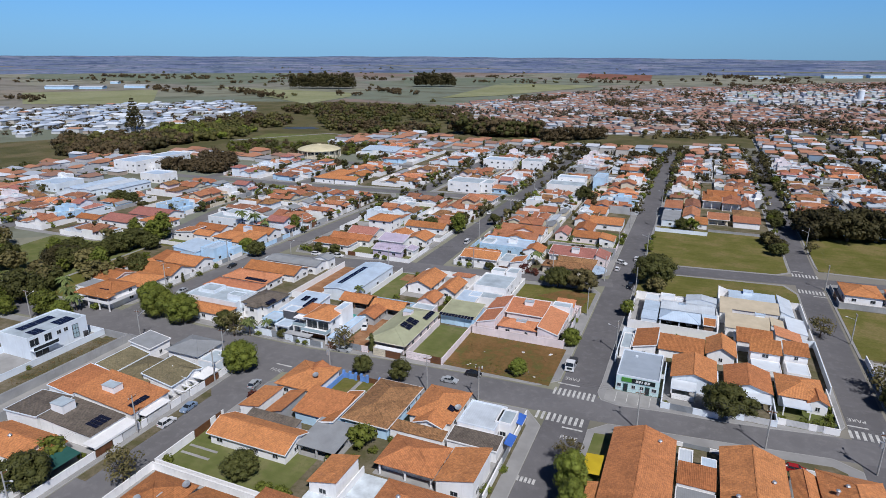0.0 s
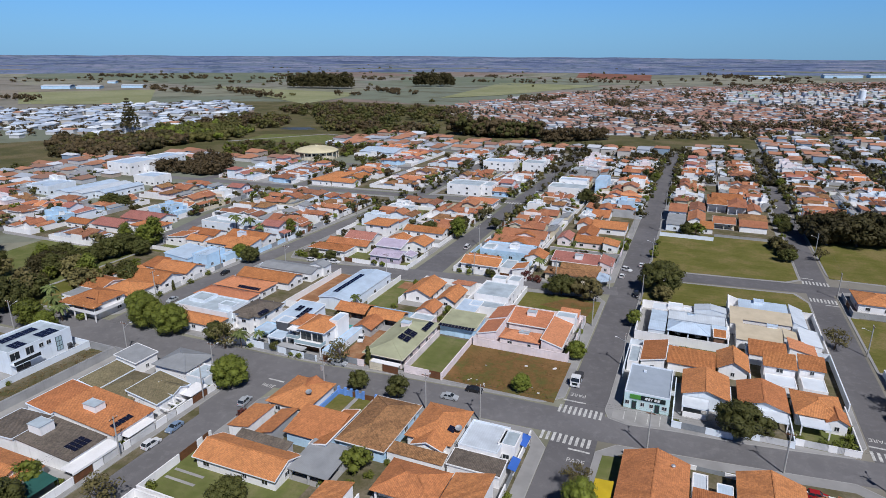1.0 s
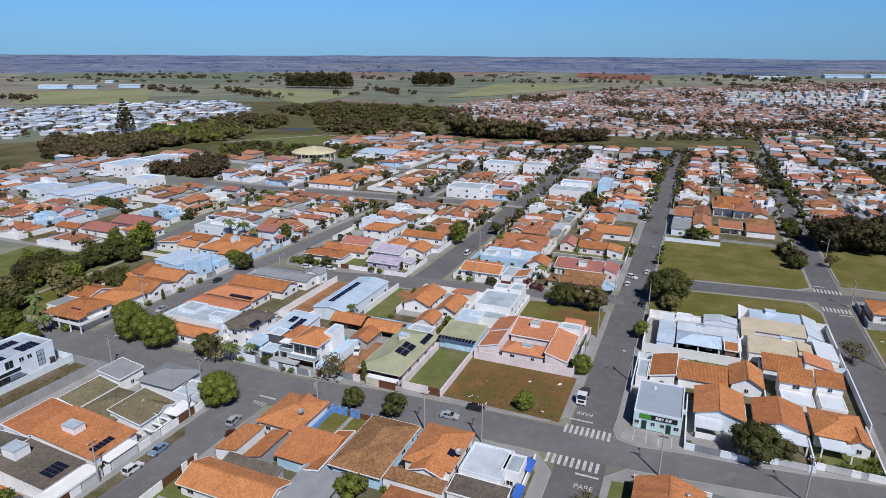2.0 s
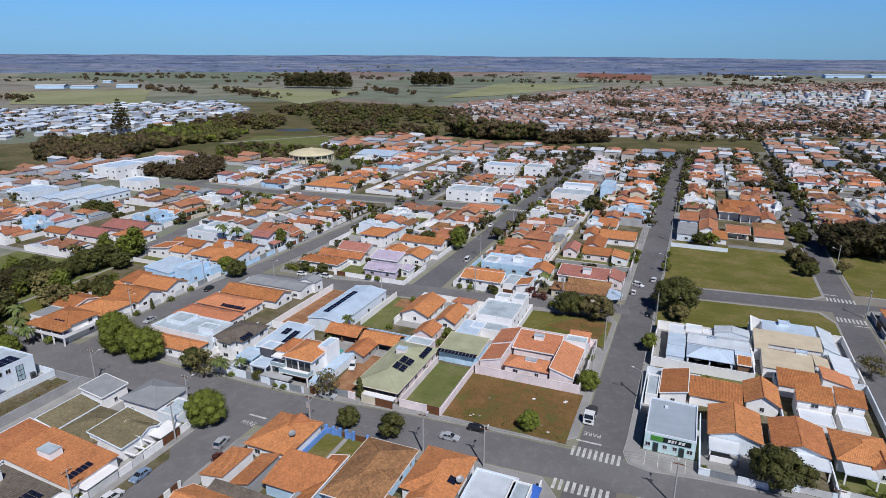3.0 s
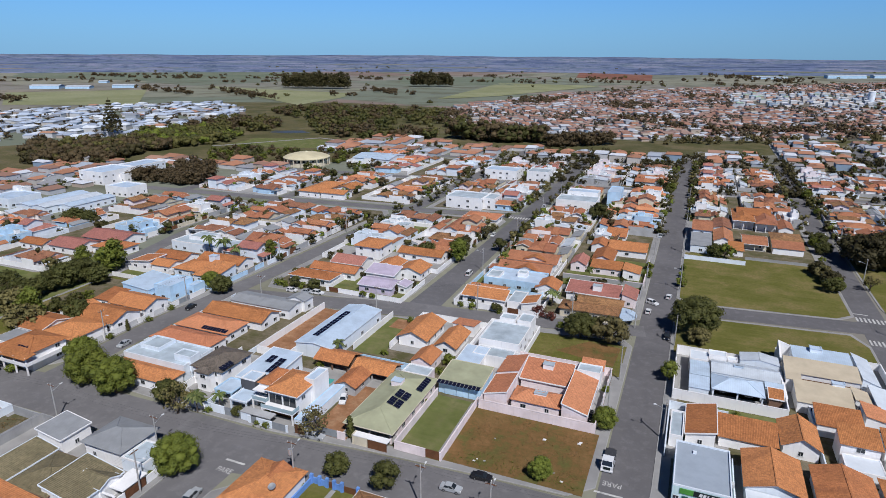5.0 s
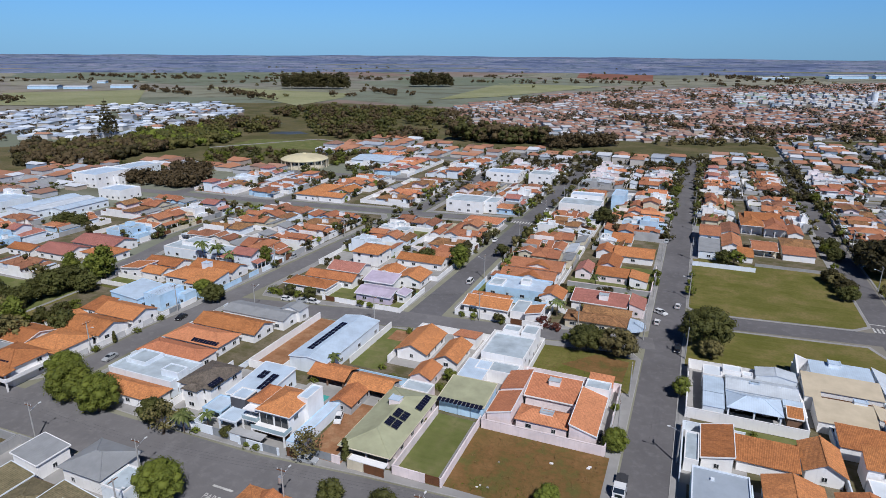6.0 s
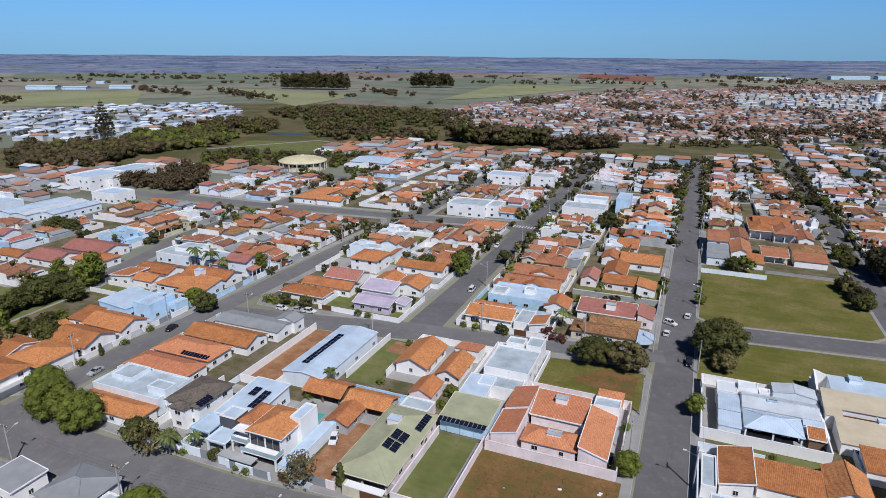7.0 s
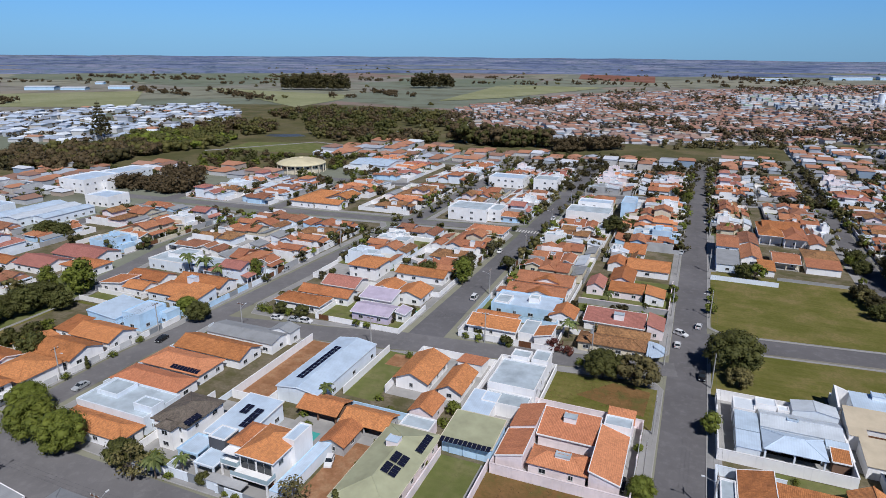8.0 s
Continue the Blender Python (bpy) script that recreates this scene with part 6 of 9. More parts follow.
for x in (-124.2, -120.8, -117.2, -113.8):
    part("column", Mesh().box(x - 0.12, x + 0.12, -1.6, -1.36, 0.1, 5.3), WALL["white"], h)
part("veranda_roof", Mesh().slab([(-125.0, -2.1, 5.2), (-113.2, -2.1, 5.2), (-113.2, 0.4, 5.6), (-125.0, 0.4, 5.6)], 0.15), ROOF["dk"], h)
h = house("house with orange hipped tiles and a skylight", -126.0, -115.6, 9.4, 18.9, 3.3, "hip", 1.4, "or", "white", 0.4, "SE")
wing(h, -135.0, -126.2, 10.0, 18.6, 3.0, "gu", 1.2, "dk", "white", 0.3, "S")
h = house("white gabled house with a dark orange tile roof", -126.6, -115.0, 19.2, 27.6, 3.2, "gu", 1.5, "dk", "white", 0.4, "SE")
wing(h, -134.0, -126.8, 20.0, 27.0, 2.9, "gv", 1.0, "or", "white", 0.3, "S")
h = house("white house with a dark orange tile roof and iron fence", -127.0, -114.8, 28.0, 36.0, 3.2, "gu", 1.4, "or", "white", 0.4, "SE")
wing(h, -133.0, -127.2, 29.0, 35.4, 2.8, "sS", 0.9, "dk", "white", 0.3, "S")
h = house("pale blue modern house with flat and sloping white roofs", -131.7, -122.7, 36.6, 46.8, 4.0, "sE", 0.8, "steel", "sky", 0.1, "SE", edge="sky")
wing(h, -122.4, -117.0, 38.4, 46.2, 5.4, "flat", 0.4, "steel", "sky", 0, "SE", edge="sky")
wing(h, -116.7, -114.5, 43.7, 47.7, 3.8, "flat", 0.3, "steel", "sky", 0, "S", edge="sky")
yard(-131.0, -113.9, 9.6, 47.0, 1.8, "white", "EW", "paving", (("E", 13.0, 15.6, "frame"), ("E", 22.0, 25.0, "frame"), ("E", 30.0, 33.0, "frame"), ("E", 38.0, 41.5, "gate_grey")), "white garden wall with pale gates")
sheet("grass_lot", [(-186, 4), (-146.6, 2), (-147.6, 40), (-149.8, 52), (-156, 57), (-192, 56)], 0.10, M["lawn"], "bright green meadow beside the grove", "grass lot", 0.08)
sheet("bare_ground", [(-146, 26), (-137, 27), (-134.2, 45), (-147, 45)], 0.185, M["soil"], "bare brown ground beside the grove", "bare ground", 0.04)
yard(-147.6, -134.6, 46.6, 52.4, 1.8, "white", "SEN", "lawn", (), "white wall round a small lawn")
h = house("white house with two orange tile slopes behind a lawn", -148.4, -140.6, 53.4, 60.4, 3.2, "sW", 0.9, "or", "white", 0.3, "S")
wing(h, -140.4, -133.0, 53.6, 59.4, 3.2, "gu", 1.0, "or", "white", 0.3, "SE")
wing(h, -146.0, -133.6, 59.8, 66.4, 3.4, "gu", 1.1, "dk", "white", 0.3, "S")
yard(-149.4, -132.8, 52.6, 66.8, 2.0, "white", "WE", None, (), "white side wall of a long lot")
h = house("broad house of orange tile slopes round a pale tank", -132.0, -122.6, 53.6, 62.4, 3.2, "hip", 1.3, "or", "cool", 0.4, "S")
wing(h, -122.4, -114.6, 51.4, 60.8, 3.2, "sS", 1.4, "or", "cool", 0.3, "SE")
wing(h, -131.0, -115.4, 62.2, 69.6, 3.4, "gu", 1.3, "dk", "white", 0.4, "E")
tank(h, -124.4, 62.6, 5.0, 2.2, 2.0, 0.9, "cool", "steel")
yard(-132.4, -112.8, 49.0, 70.4, 1.9, "sky", "SE", None, (("E", 52.0, 55.0, "frame"), ("E", 63.0, 66.0, "gate_grey")), "pale blue garden wall with gates")
h = house("modern grey-white house with stepped flat roofs and palms", -151.0, -137.0, 72.4, 80.4, 4.0, "flat", 0.4, "flatgrey", "cool", 0, "SE", edge="white")
wing(h, -136.8, -126.0, 73.0, 82.4, 3.2, "flat", 0.4, "flatgrey", "cool", 0, "SE", edge="white")
wing(h, -147.0, -139.0, 76.0, 82.0, 5.4, "flat", 0.3, "flatgrey", "white", 0, "S", edge="white")
h = house("long house with dull maroon tiles and white end walls", -186.0, -172.4, 55.0, 64.6, 3.3, "gu", 1.5, "rd", "white", 0.4, "SE")
wing(h, -172.0, -159.6, 59.4, 67.6, 3.2, "hip", 1.3, "or", "white", 0.4, "SE")
wing(h, -184.0, -166.0, 65.6, 76.4, 3.4, "gu", 1.5, "rd", "white", 0.4, "E")
wing(h, -198.0, -187.0, 54.0, 60.0, 3.0, "gu", 1.0, "dk", "white", 0.3, "S")
sheet("grass_lot", [(-146, 0.5), (-131.4, 1.2), (-131.4, 46), (-148.0, 46)], 0.17, M["grass"], "rough grass under the grove", "grass lot")

# ---- middle block between the two streets ----
yard(-49.6, -27.6, 65.0, 76.8, 2.0, "white", "SWE", "paving", (("S", -35.4, -32.6, "wood"),), "white garden wall with a brown garage gate")
h = house("white house with two long orange tile slopes", -48.5, -36.7, 67.3, 71.9, 2.9, "sS", 1.1, "or", "white", 0.35, "S")
wing(h, -48.3, -38.1, 72.2, 77.4, 2.9, "gu", 0.8, "or", "white", 0.3, "")
wing(h, -32.6, -28.6, 66.7, 72.5, 3.2, "sW", 0.9, "or", "white", 0.2, "S")
wing(h, -36.4, -32.8, 68.0, 75.6, 2.6, "flat", 0.3, "flatgrey", "white", 0, "")
h = house("pale blue house with stepped flat roofs", -46.8, -30.8, 80.5, 89.7, 3.6, "flat", 0.45, "steel", "sky", 0, "SE", edge="sky")
wing(h, -38.4, -35.8, 84.5, 86.9, 5.0, "flat", 0.3, "flatgrey", "white", 0, "")
wing(h, -46.1, -42.5, 80.7, 85.7, 4.3, "flat", 0.3, "flatgrey", "white", 0, "S")
yard(-49.8, -29.8, 77.6, 88.8, 1.9, "sky", "SWE", "lawn", (), "pale blue garden wall")
for c, d, rf in ((89.4, 98.6, "gu"), (99.2, 108.6, "gu")):
    h = house("white house with wide weathered clay tile roofs", -46.2, -30.6, c, d, 3.3, rf, None, "cl", "white", 0.4, "SWE", edge=None)
    wing(h, -48.8, -45.8, c + 1.0, c + 5.0, 2.6, "sW", 0.4, "cl", "white", 0.2, "W", edge=None)
    wing(h, -41.0, -34.0, c + 0.4, c + 4.4, 3.9, "gv", 1.0, "dk", "white", 0.3, "S", edge=None)
    yard(-49.8, -29.4, c - 0.5, d + 0.3, 1.9, "white", "WE", "paving", (("W", c + 1.2, c + 4.4, "gate_grey"),))
h = house("white and salmon gabled house", -32.3, -25.9, 78.9, 85.9, 3.3, "gv", 1.3, "or", "white", 0.3, "SE")
h = house("house with dull red clay tiles and a white chimney box", -24.2, -10.4, 79.9, 86.3, 3.0, "sS", 1.2, "rd", "white", 0.3, "S")
tank(h, -16.4, 82.8, 4.2, 2.2, 1.8, 1.3)
wing(h, -10.1, -6.3, 80.1, 87.9, 3.2, "sE", 1.1, "rd", "pink", 0.15, "SE")
h = house("low brown-tiled house with a round blue corner canopy", -23.6, -9.2, 68.4, 74.2, 3.0, "hip", 1.1, "br", "cream", 0.4, "S")
wing(h, -20.2, -8.8, 74.2, 78.6, 3.1, "gu", 0.9, "br", "white", 0.3, "")
can = Mesh()
can.lift([(-9.0, 66.4)] + [(-9.0 + 3.8 * math.cos(radians(a)), 70.2 + 3.8 * math.sin(radians(a))) for a in range(-90, 91, 15)] + [(-9.0, 74.0)], 2.9, 3.3)
part("canopy", can, ROOF["steel"], h, "rounded pale blue canopy")
yard(-26.4, -8.6, 76.0, 77.4, 1.8, "white", "S", None)
h = house("pale pink house with salmon tile gables", -27.5, -22.7, 102.4, 110.8, 3.2, "gv", 1.1, "rd", "pink", 0.3, "SE")
wing(h, -22.4, -15.8, 108.7, 119.7, 3.4, "gv", 1.3, "dk", "pink", 0.3, "SE")
wing(h, -21.6, -12.6, 102.1, 107.1, 2.9, "sS", 1.0, "dk", "pink", 0.3, "S")
wing(h, -12.3, -7.3, 100.7, 107.7, 3.0, "sE", 0.9, "or", "white", 0.2, "SE")
yard(-28.0, -6.0, 96.0, 118.4, 1.9, "pink", "SE", "lawn", (), "pale pink garden wall with shrubs")
yard(-28.0, -6.0, 86.6, 95.6, 1.9, "block", "NSE", "lawn", (), "grey block wall round a planted lot")
h = house("white house with a broad orange tile roof", -19.4, -7.2, 121.6, 132.4, 3.2, "gu", 1.4, "or", "white", 0.4, "SE")
wing(h, -24.9, -19.7, 123.2, 131.2, 3.2, "gv", 1.0, "or", "white", 0.3, "S")
h = house("house with an orange tile gable and a shaded porch", -22.2, -15.2, 136.6, 148.4, 3.2, "gu", 1.5, "or", "white", 0.4, "SE")

# ---- block with the lilac house ----
h = house("lilac-roofed house with white walls and a small pool", -76.8, -66.4, 63.3, 70.5, 3.0, "gu", 0.9, "lilac", "lilac", 0.35, "S")
wing(h, -78.9, -69.7, 71.2, 76.8, 3.6, "sS", 1.0, "lilac", "white", 0.3, "S")
wing(h, -66.3, -63.6, 66.3, 70.9, 2.8, "sE", 0.5, "lilac", "white", 0.2, "S")
yard(-84.8, -62.4, 60.4, 76.0, 1.8, "white", "SEW", "lawn", (("S", -83.8, -81.0, "wood"),), "white garden wall with a dark gate")
sheet("swimming_pool", rect(-66.0, -63.2, 70.6, 74.0), 0.20, M["pool"], "small blue garden pool", "pool", 0.05)
h = house("house with brown-orange hipped tiles facing the bend", -98.3, -84.7, 62.3, 68.7, 3.1, "hip", 1.2, "dk", "white", 0.4, "SW")
h = house("house with long orange tile slopes", -96.2, -81.0, 69.4, 75.2, 3.2, "gu", 1.1, "or", "white", 0.4, "SW")
h = house("house with dull red tiles and a small dormer", -93.4, -82.8, 76.1, 84.3, 3.3, "gu", 1.4, "rd", "white", 0.4, "SW")
h = house("white house with an orange tile gable", -72.0, -64.0, 76.7, 85.1, 3.3, "gv", 1.3, "or", "white", 0.4, "SE")
wing(h, -79.3, -72.3, 78.3, 85.7, 3.3, "gv", 1.1, "or", "white", 0.3, "")
h = house("two-storey white house with a columned veranda", -92.6, -83.2, 88.4, 98.2, 5.4, "hip", 1.3, "or", "white", 0.5, "SEW", 2)
h = house("long low house with a mossy orange roof", -79.4, -64.4, 92.4, 99.2, 3.1, "gu", 1.1, "dk", "white", 0.4, "SE")
yard(-101.6, -62.3, 84.4, 98.0, 1.9, "white", "EWS", "paving")

# ---- north of the grass lot ----
wl = yard(3.6, 21.0, 127.8, 129.0, 1.9, "cool", "S", None, (), "white wall along the grass lot")
yard(21.2, 41.5, 134.0, 135.0, 1.3, "block", "S", None, (), "low stone wall along the grass lot")
h = house("two-storey white house with a grey lower roof", 4.9, 11.4, 135.8, 149.4, 3.4, "sS", 0.8, "grey", "cool", 0.2, "S")
wing(h, 4.9, 11.6, 149.8, 164.6, 5.6, "gu", 1.2, "cl", "cool", 0.4, "SW", 2)
h = house("house with small orange gables above the wall", 11.9, 18.2, 144.8, 159.4, 3.2, "gv", 1.3, "cl", "white", 0.4, "SW")
h = house("white annex with an orange tile slope", 16.2, 21.0, 136.4, 144.4, 2.7, "sS", 0.8, "dk", "white", 0.3, "S")
h = house("cream house with dark orange tiles and a front porch", 20.6, 28.4, 144.6, 156.4, 3.2, "gu", 1.2, "cl", "cream", 0.4, "S", porch=2.2)
h = house("white outbuilding with an orange tile slope", 29.4, 38.8, 143.8, 150.2, 3.0, "sS", 0.9, "cl", "white", 0.3, "")
h = house("house with weathered hipped tiles", 29.6, 39.4, 152.0, 162.8, 3.4, "hip", 1.3, "br", "cream", 0.4, "SE")
tree("broad", 44.8, 150.5, 0.5)

# ---- east of the side street ----
h = house("corner house with orange hipped tiles and a long white wall", 53.3, 62.3, 75.7, 85.9, 3.2, "hip", 1.3, "or", "white", 0.4, "SW")
wing(h, 62.8, 68.8, 76.2, 81.6, 3.0, "sE", 0.9, "or", "white", 0.3, "S")
yard(51.8, 70.0, 71.6, 86.0, 2.0, "block", "SW", "paving", (("W", 76.0, 80.0, "wood"),), "grey block wall with a dark gate")
sheet("grass_lot", rect(51.4, 95.6, 100.6, 146.0), 0.17, M["grass"], "mown grass lot with bare tracks", "grass lot")
sheet("grass_lot", rect(51.4, 95.6, 42.0, 71.0), 0.17, M["grass"], "grass lot beside the side street", "grass lot")
h = house("white house with orange tiles behind a garden", 56.7, 66.7, 31.2, 41.2, 3.2, "hip", 1.2, "or", "white", 0.4, "SW")
h = house("white house with a blue front and flat roof", 55.3, 64.7, 17.8, 28.0, 3.6, "flat", 0.4, "flatgrey", "white", 0, "SW")
yard(51.6, 70.0, 15.0, 41.0, 1.9, "white", "WS", "paving", (("W", 20.0, 23.5, "gate_grey"),), "white street wall with a grey gate")

sheet("verge", [(-65.2, -48), (-63.3, -48), (-63.3, -22), (-65.2, -20)], 0.075, M["soil"], "worn yellowish verge under the parked cars", "verge", 0.05)


# ---- the further blocks: house types, each built once and then repeated along the streets ----
def veranda(hs, x0, x1, y0, y1, z, rm):
    """A lean-to tile porch on posts along the front, open below."""
    top = Mesh()
    top.slab([(x0, y0, z - 0.35), (x1, y0, z + 0.25), (x1, y1, z + 0.25), (x0, y1, z - 0.35)], 0.12)
    part("veranda_roof", top, ROOF[rm], hs)
    legs = Mesh()
    n = max(2, int((y1 - y0) / 1.8) + 1)
    for k in range(n):
        y = y0 + 0.15 + (y1 - y0 - 0.3) * k / (n - 1)
        legs.box(x0 + 0.1, x0 + 0.25, y - 0.08, y + 0.08, 0.0, z - 0.5)
    legs.box(x0 + 0.06, x0 + 0.29, y0 + 0.05, y1 - 0.05, z - 0.62, z - 0.46)
    part("veranda_frame", legs, WALL["white"], hs)


def type_house(seed, detail):
    """A lot house that faces -x, on a lot 10 units wide and 22 deep with its front at x = 0."""
    rng = random.Random(seed)
    rm = rng.choices(("cl", "dk", "pk", "br", "rd", "cb"), (40, 10, 5, 10, 10, 25))[0]
    wm = rng.choices(("white", "cream", "cool", "grey", "pink", "sky"), (52, 9, 24, 4, 4, 8))[0]
    plan = rng.choices(("wings", "row", "hip", "modern", "upper"), (30, 26, 18, 16, 12))[0]
    if plan == "modern":
        rm = rng.choice(("flatgrey", "steel", "metal", "flatgrey"))
    h0 = 3.1
    words = {"cl": "weathered clay tiles", "cb": "sooty clay tiles", "dk": "orange clay tiles", "pk": "salmon clay tiles", "br": "brown clay tiles", "rd": "dull red tiles",
             "metal": "white metal roofs", "steel": "pale blue metal roofs", "flatgrey": "flat parapet roofs"}[rm]
    tone = {"white": "white", "cream": "cream", "cool": "cool white", "grey": "grey", "pink": "pale pink", "sky": "pale blue"}[wm]
    shape = {"wings": "house of several wings", "row": "house of ridged roofs", "hip": "hip-roofed house", "modern": "stepped modern house", "upper": "two-storey house"}[plan]
    hs = thing("house", f"{tone} {shape} with {words}", "house", group="houses of the town")
    w = rng.uniform(4.6, 4.9)
    walls = Mesh()
    front = "W" if detail else ""
    flank = rng.choice("SN") if detail else ""

    def vol(x0, x1, y0, y1, h, roof, rise=None, tile=None, over=0.4, sides="", storeys=1, edge="white"):
        wing(hs, x0, x1, y0, y1, h, roof, rise, tile or rm, wm, over, sides, storeys, edge, rng, False, walls)

    x0 = rng.uniform(2.4, 4.2)
    if plan == "wings":
        y = rng.uniform(-0.8, 0.9)
        vol(x0, x0 + rng.uniform(6.5, 8.5), -w, y, h0 + 0.3, "gu", sides=front + flank)
        vol(x0 + 1.6, x0 + 7.0, y - 0.3, w, h0 - 0.3, rng.choice(("gv", "hip", "sS")), sides=front)
        vol(x0 + 6.6, 16.0, -w * rng.uniform(0.7, 1.0), w * rng.uniform(0.3, 0.9), h0, rng.choice(("gv", "hip")))
        veranda(hs, x0 - 1.9, x0 + 0.5, -w + 0.3, y - 0.2, h0 - 0.2, rm)
        rear = 16.4
    elif plan == "row":
        x, i = x0, 0
        while x < 15.5:
            d = rng.uniform(3.4, 5.2)
            a, b = -w + rng.choice((0.0, 0.0, 1.6, 2.8)), w - rng.choice((0.0, 0.0, 1.4, 2.6))
            vol(x, x + d + 0.4, a, b, h0 + rng.uniform(-0.4, 0.5), rng.choice(("gv", "gv", "gu", "hip")), sides=(front if i == 0 else "") + (flank if i < 2 else ""))
            x, i = x + d, i + 1
        veranda(hs, x0 - 1.7, x0 + 0.6, -1.0, w - 0.4, h0 - 0.3, rm)
        rear = x + 0.6
    elif plan == "hip":
        m = rng.uniform(11.0, 13.5)
        vol(x0 + 0.8, m, -w, w - rng.choice((0.2, 1.8, 2.6)), h0 + 0.2, "hip", sides=front + flank)
        vol(x0 - 1.2, x0 + 2.8, -w + 0.6, -w + rng.uniform(3.6, 5.0), h0 - 0.1, rng.choice(("gu", "hip")), sides=front)
        vol(m - 0.4, m + rng.uniform(3.0, 4.5), -w + rng.uniform(0, 2.5), w * 0.6, h0 - 0.2, "gv")
        veranda(hs, x0 - 0.9, x0 + 1.4, -0.6, w - 2.0, h0 - 0.2, rm)
        rear = m + 4.8
    elif plan == "modern":
        two = rng.random() < 0.6
        y = rng.uniform(-1.0, 1.5)
        flat = "flat" if rm == "flatgrey" else rng.choice(("flat", "sE", "sS"))
        vol(x0, 9.4, -w, y, 5.6 if two else 3.9, "flat", 0.5, "flatgrey", 0, front + flank, 2 if two else 1, wm)
        vol(x0 + 1.4, 11.2, y, w, 3.3, flat, 0.4, rm, 0.1 if flat != "flat" else 0, front, 1, wm)
        vol(9.4, 15.6, -w, y + 0.8, 3.5, flat, 0.45, rm, 0.1 if flat != "flat" else 0, "", 1, wm)
        vol(x0 - 1.6, x0, -w + 0.4, y - 0.2, 2.9, "flat", 0.25, "flatgrey", 0, "", 1, wm)
        vol(6.2, 8.6, -2.6, -0.4, 7.0 if two else 5.2, "flat", 0.25, "flatgrey", 0, "", 1, wm)
        rear = 16.2
    else:
        m = rng.uniform(9.5, 11.5)
        vol(x0 + 0.6, m, -w, rng.uniform(1.0, 2.6), 5.7, rng.choice(("hip", "gu", "gv")), None, None, 0.5, front + flank, 2)
        vol(x0, m - 1.2, 1.2, w, 3.0, rng.choice(("sN", "gu", "flat")), 0.7, None, 0.2, front)
        vol(m - 0.4, 16.2, -w, w * 0.8, h0, rng.choice(("gv", "hip")))
        veranda(hs, x0 - 1.2, x0 + 1.0, -w + 0.2, 0.8, h0, rm)
        rear = 16.8
    back = "cl" if plan == "modern" else rm
    if rng.random() < 0.8:
        vol(max(rear, 17.0) + 0.3, rng.uniform(20.4, 21.7), -w, w * rng.uniform(0.0, 1.0), 2.6, rng.choice(("sW", "sE", "gv", "sW")), None, rng.choice((back, back, "br", "grey", "metal")), 0.2, "", 1, None)
    part("wall", walls, WALL[wm], hs)
    if rng.random() < 0.55:
        tank(hs, rng.uniform(x0 + 3, 13.0), rng.uniform(-2.4, 1.5), h0 + 1.2, rng.uniform(1.2, 1.9), 1.4, 0.9, "white", "flatgrey")
    if rng.random() < 0.45:
        y = rng.choice((-w + 0.2, 0.9))
        part("carport_roof", Mesh().box(0.3, x0 + 0.2, y, y + 3.8, 2.5, 2.6), ROOF[rng.choice(("deck", "metal", "grey", "steel"))], hs)
        part("carport_frame", Mesh().box(0.4, 0.55, y + 0.1, y + 0.25, 0, 2.5).box(0.4, 0.55, y + 3.55, y + 3.7, 0, 2.5), WALL["white"], hs)
    fw = Mesh()
    hh = rng.uniform(1.7, 2.4)
    fw.box(0.0, 0.16, -5.0, 1.2, 0, hh).box(0.0, 0.16, 4.2, 5.0, 0, hh).box(0.16, 22.0, 4.86, 5.0, 0, hh).box(21.86, 22.0, -5.0, 4.86, 0, hh)
    if rng.random() < 0.6:
        a = rng.uniform(2.0, 5.0)
        fw.box(a, a + rng.uniform(5.0, 9.0), 4.84, 5.02, hh, rng.uniform(3.8, 4.9))
    part("front_wall", fw, WALL[rng.choice((wm, "cool", "grey", "white", "white"))], hs)
    if detail:
        place("gate", door_mesh(3.0 * PLAN, hh - 0.1, rng.choice(("gate_grey", "wood", "frame", "wood"))), 0.08, 2.7, 0.1, 270, hs)
    gr = Mesh().box(0.16, 21.86, -5.0, 4.86, 0.0, 0.05)
    part("yard_ground", gr, M[rng.choice(("paving", "concrete", "concrete", "earth", "dry", "lawn"))], hs)
    return hs


NEAR_TYPES, FAR_TYPES = [], []
LOT_TREES = random.Random(77)
FAR_SPOTS = {"leaf_shade": [], "leaf_dark": [], "leaf_wood": [], "leaf": [], "leaf_dry": []}


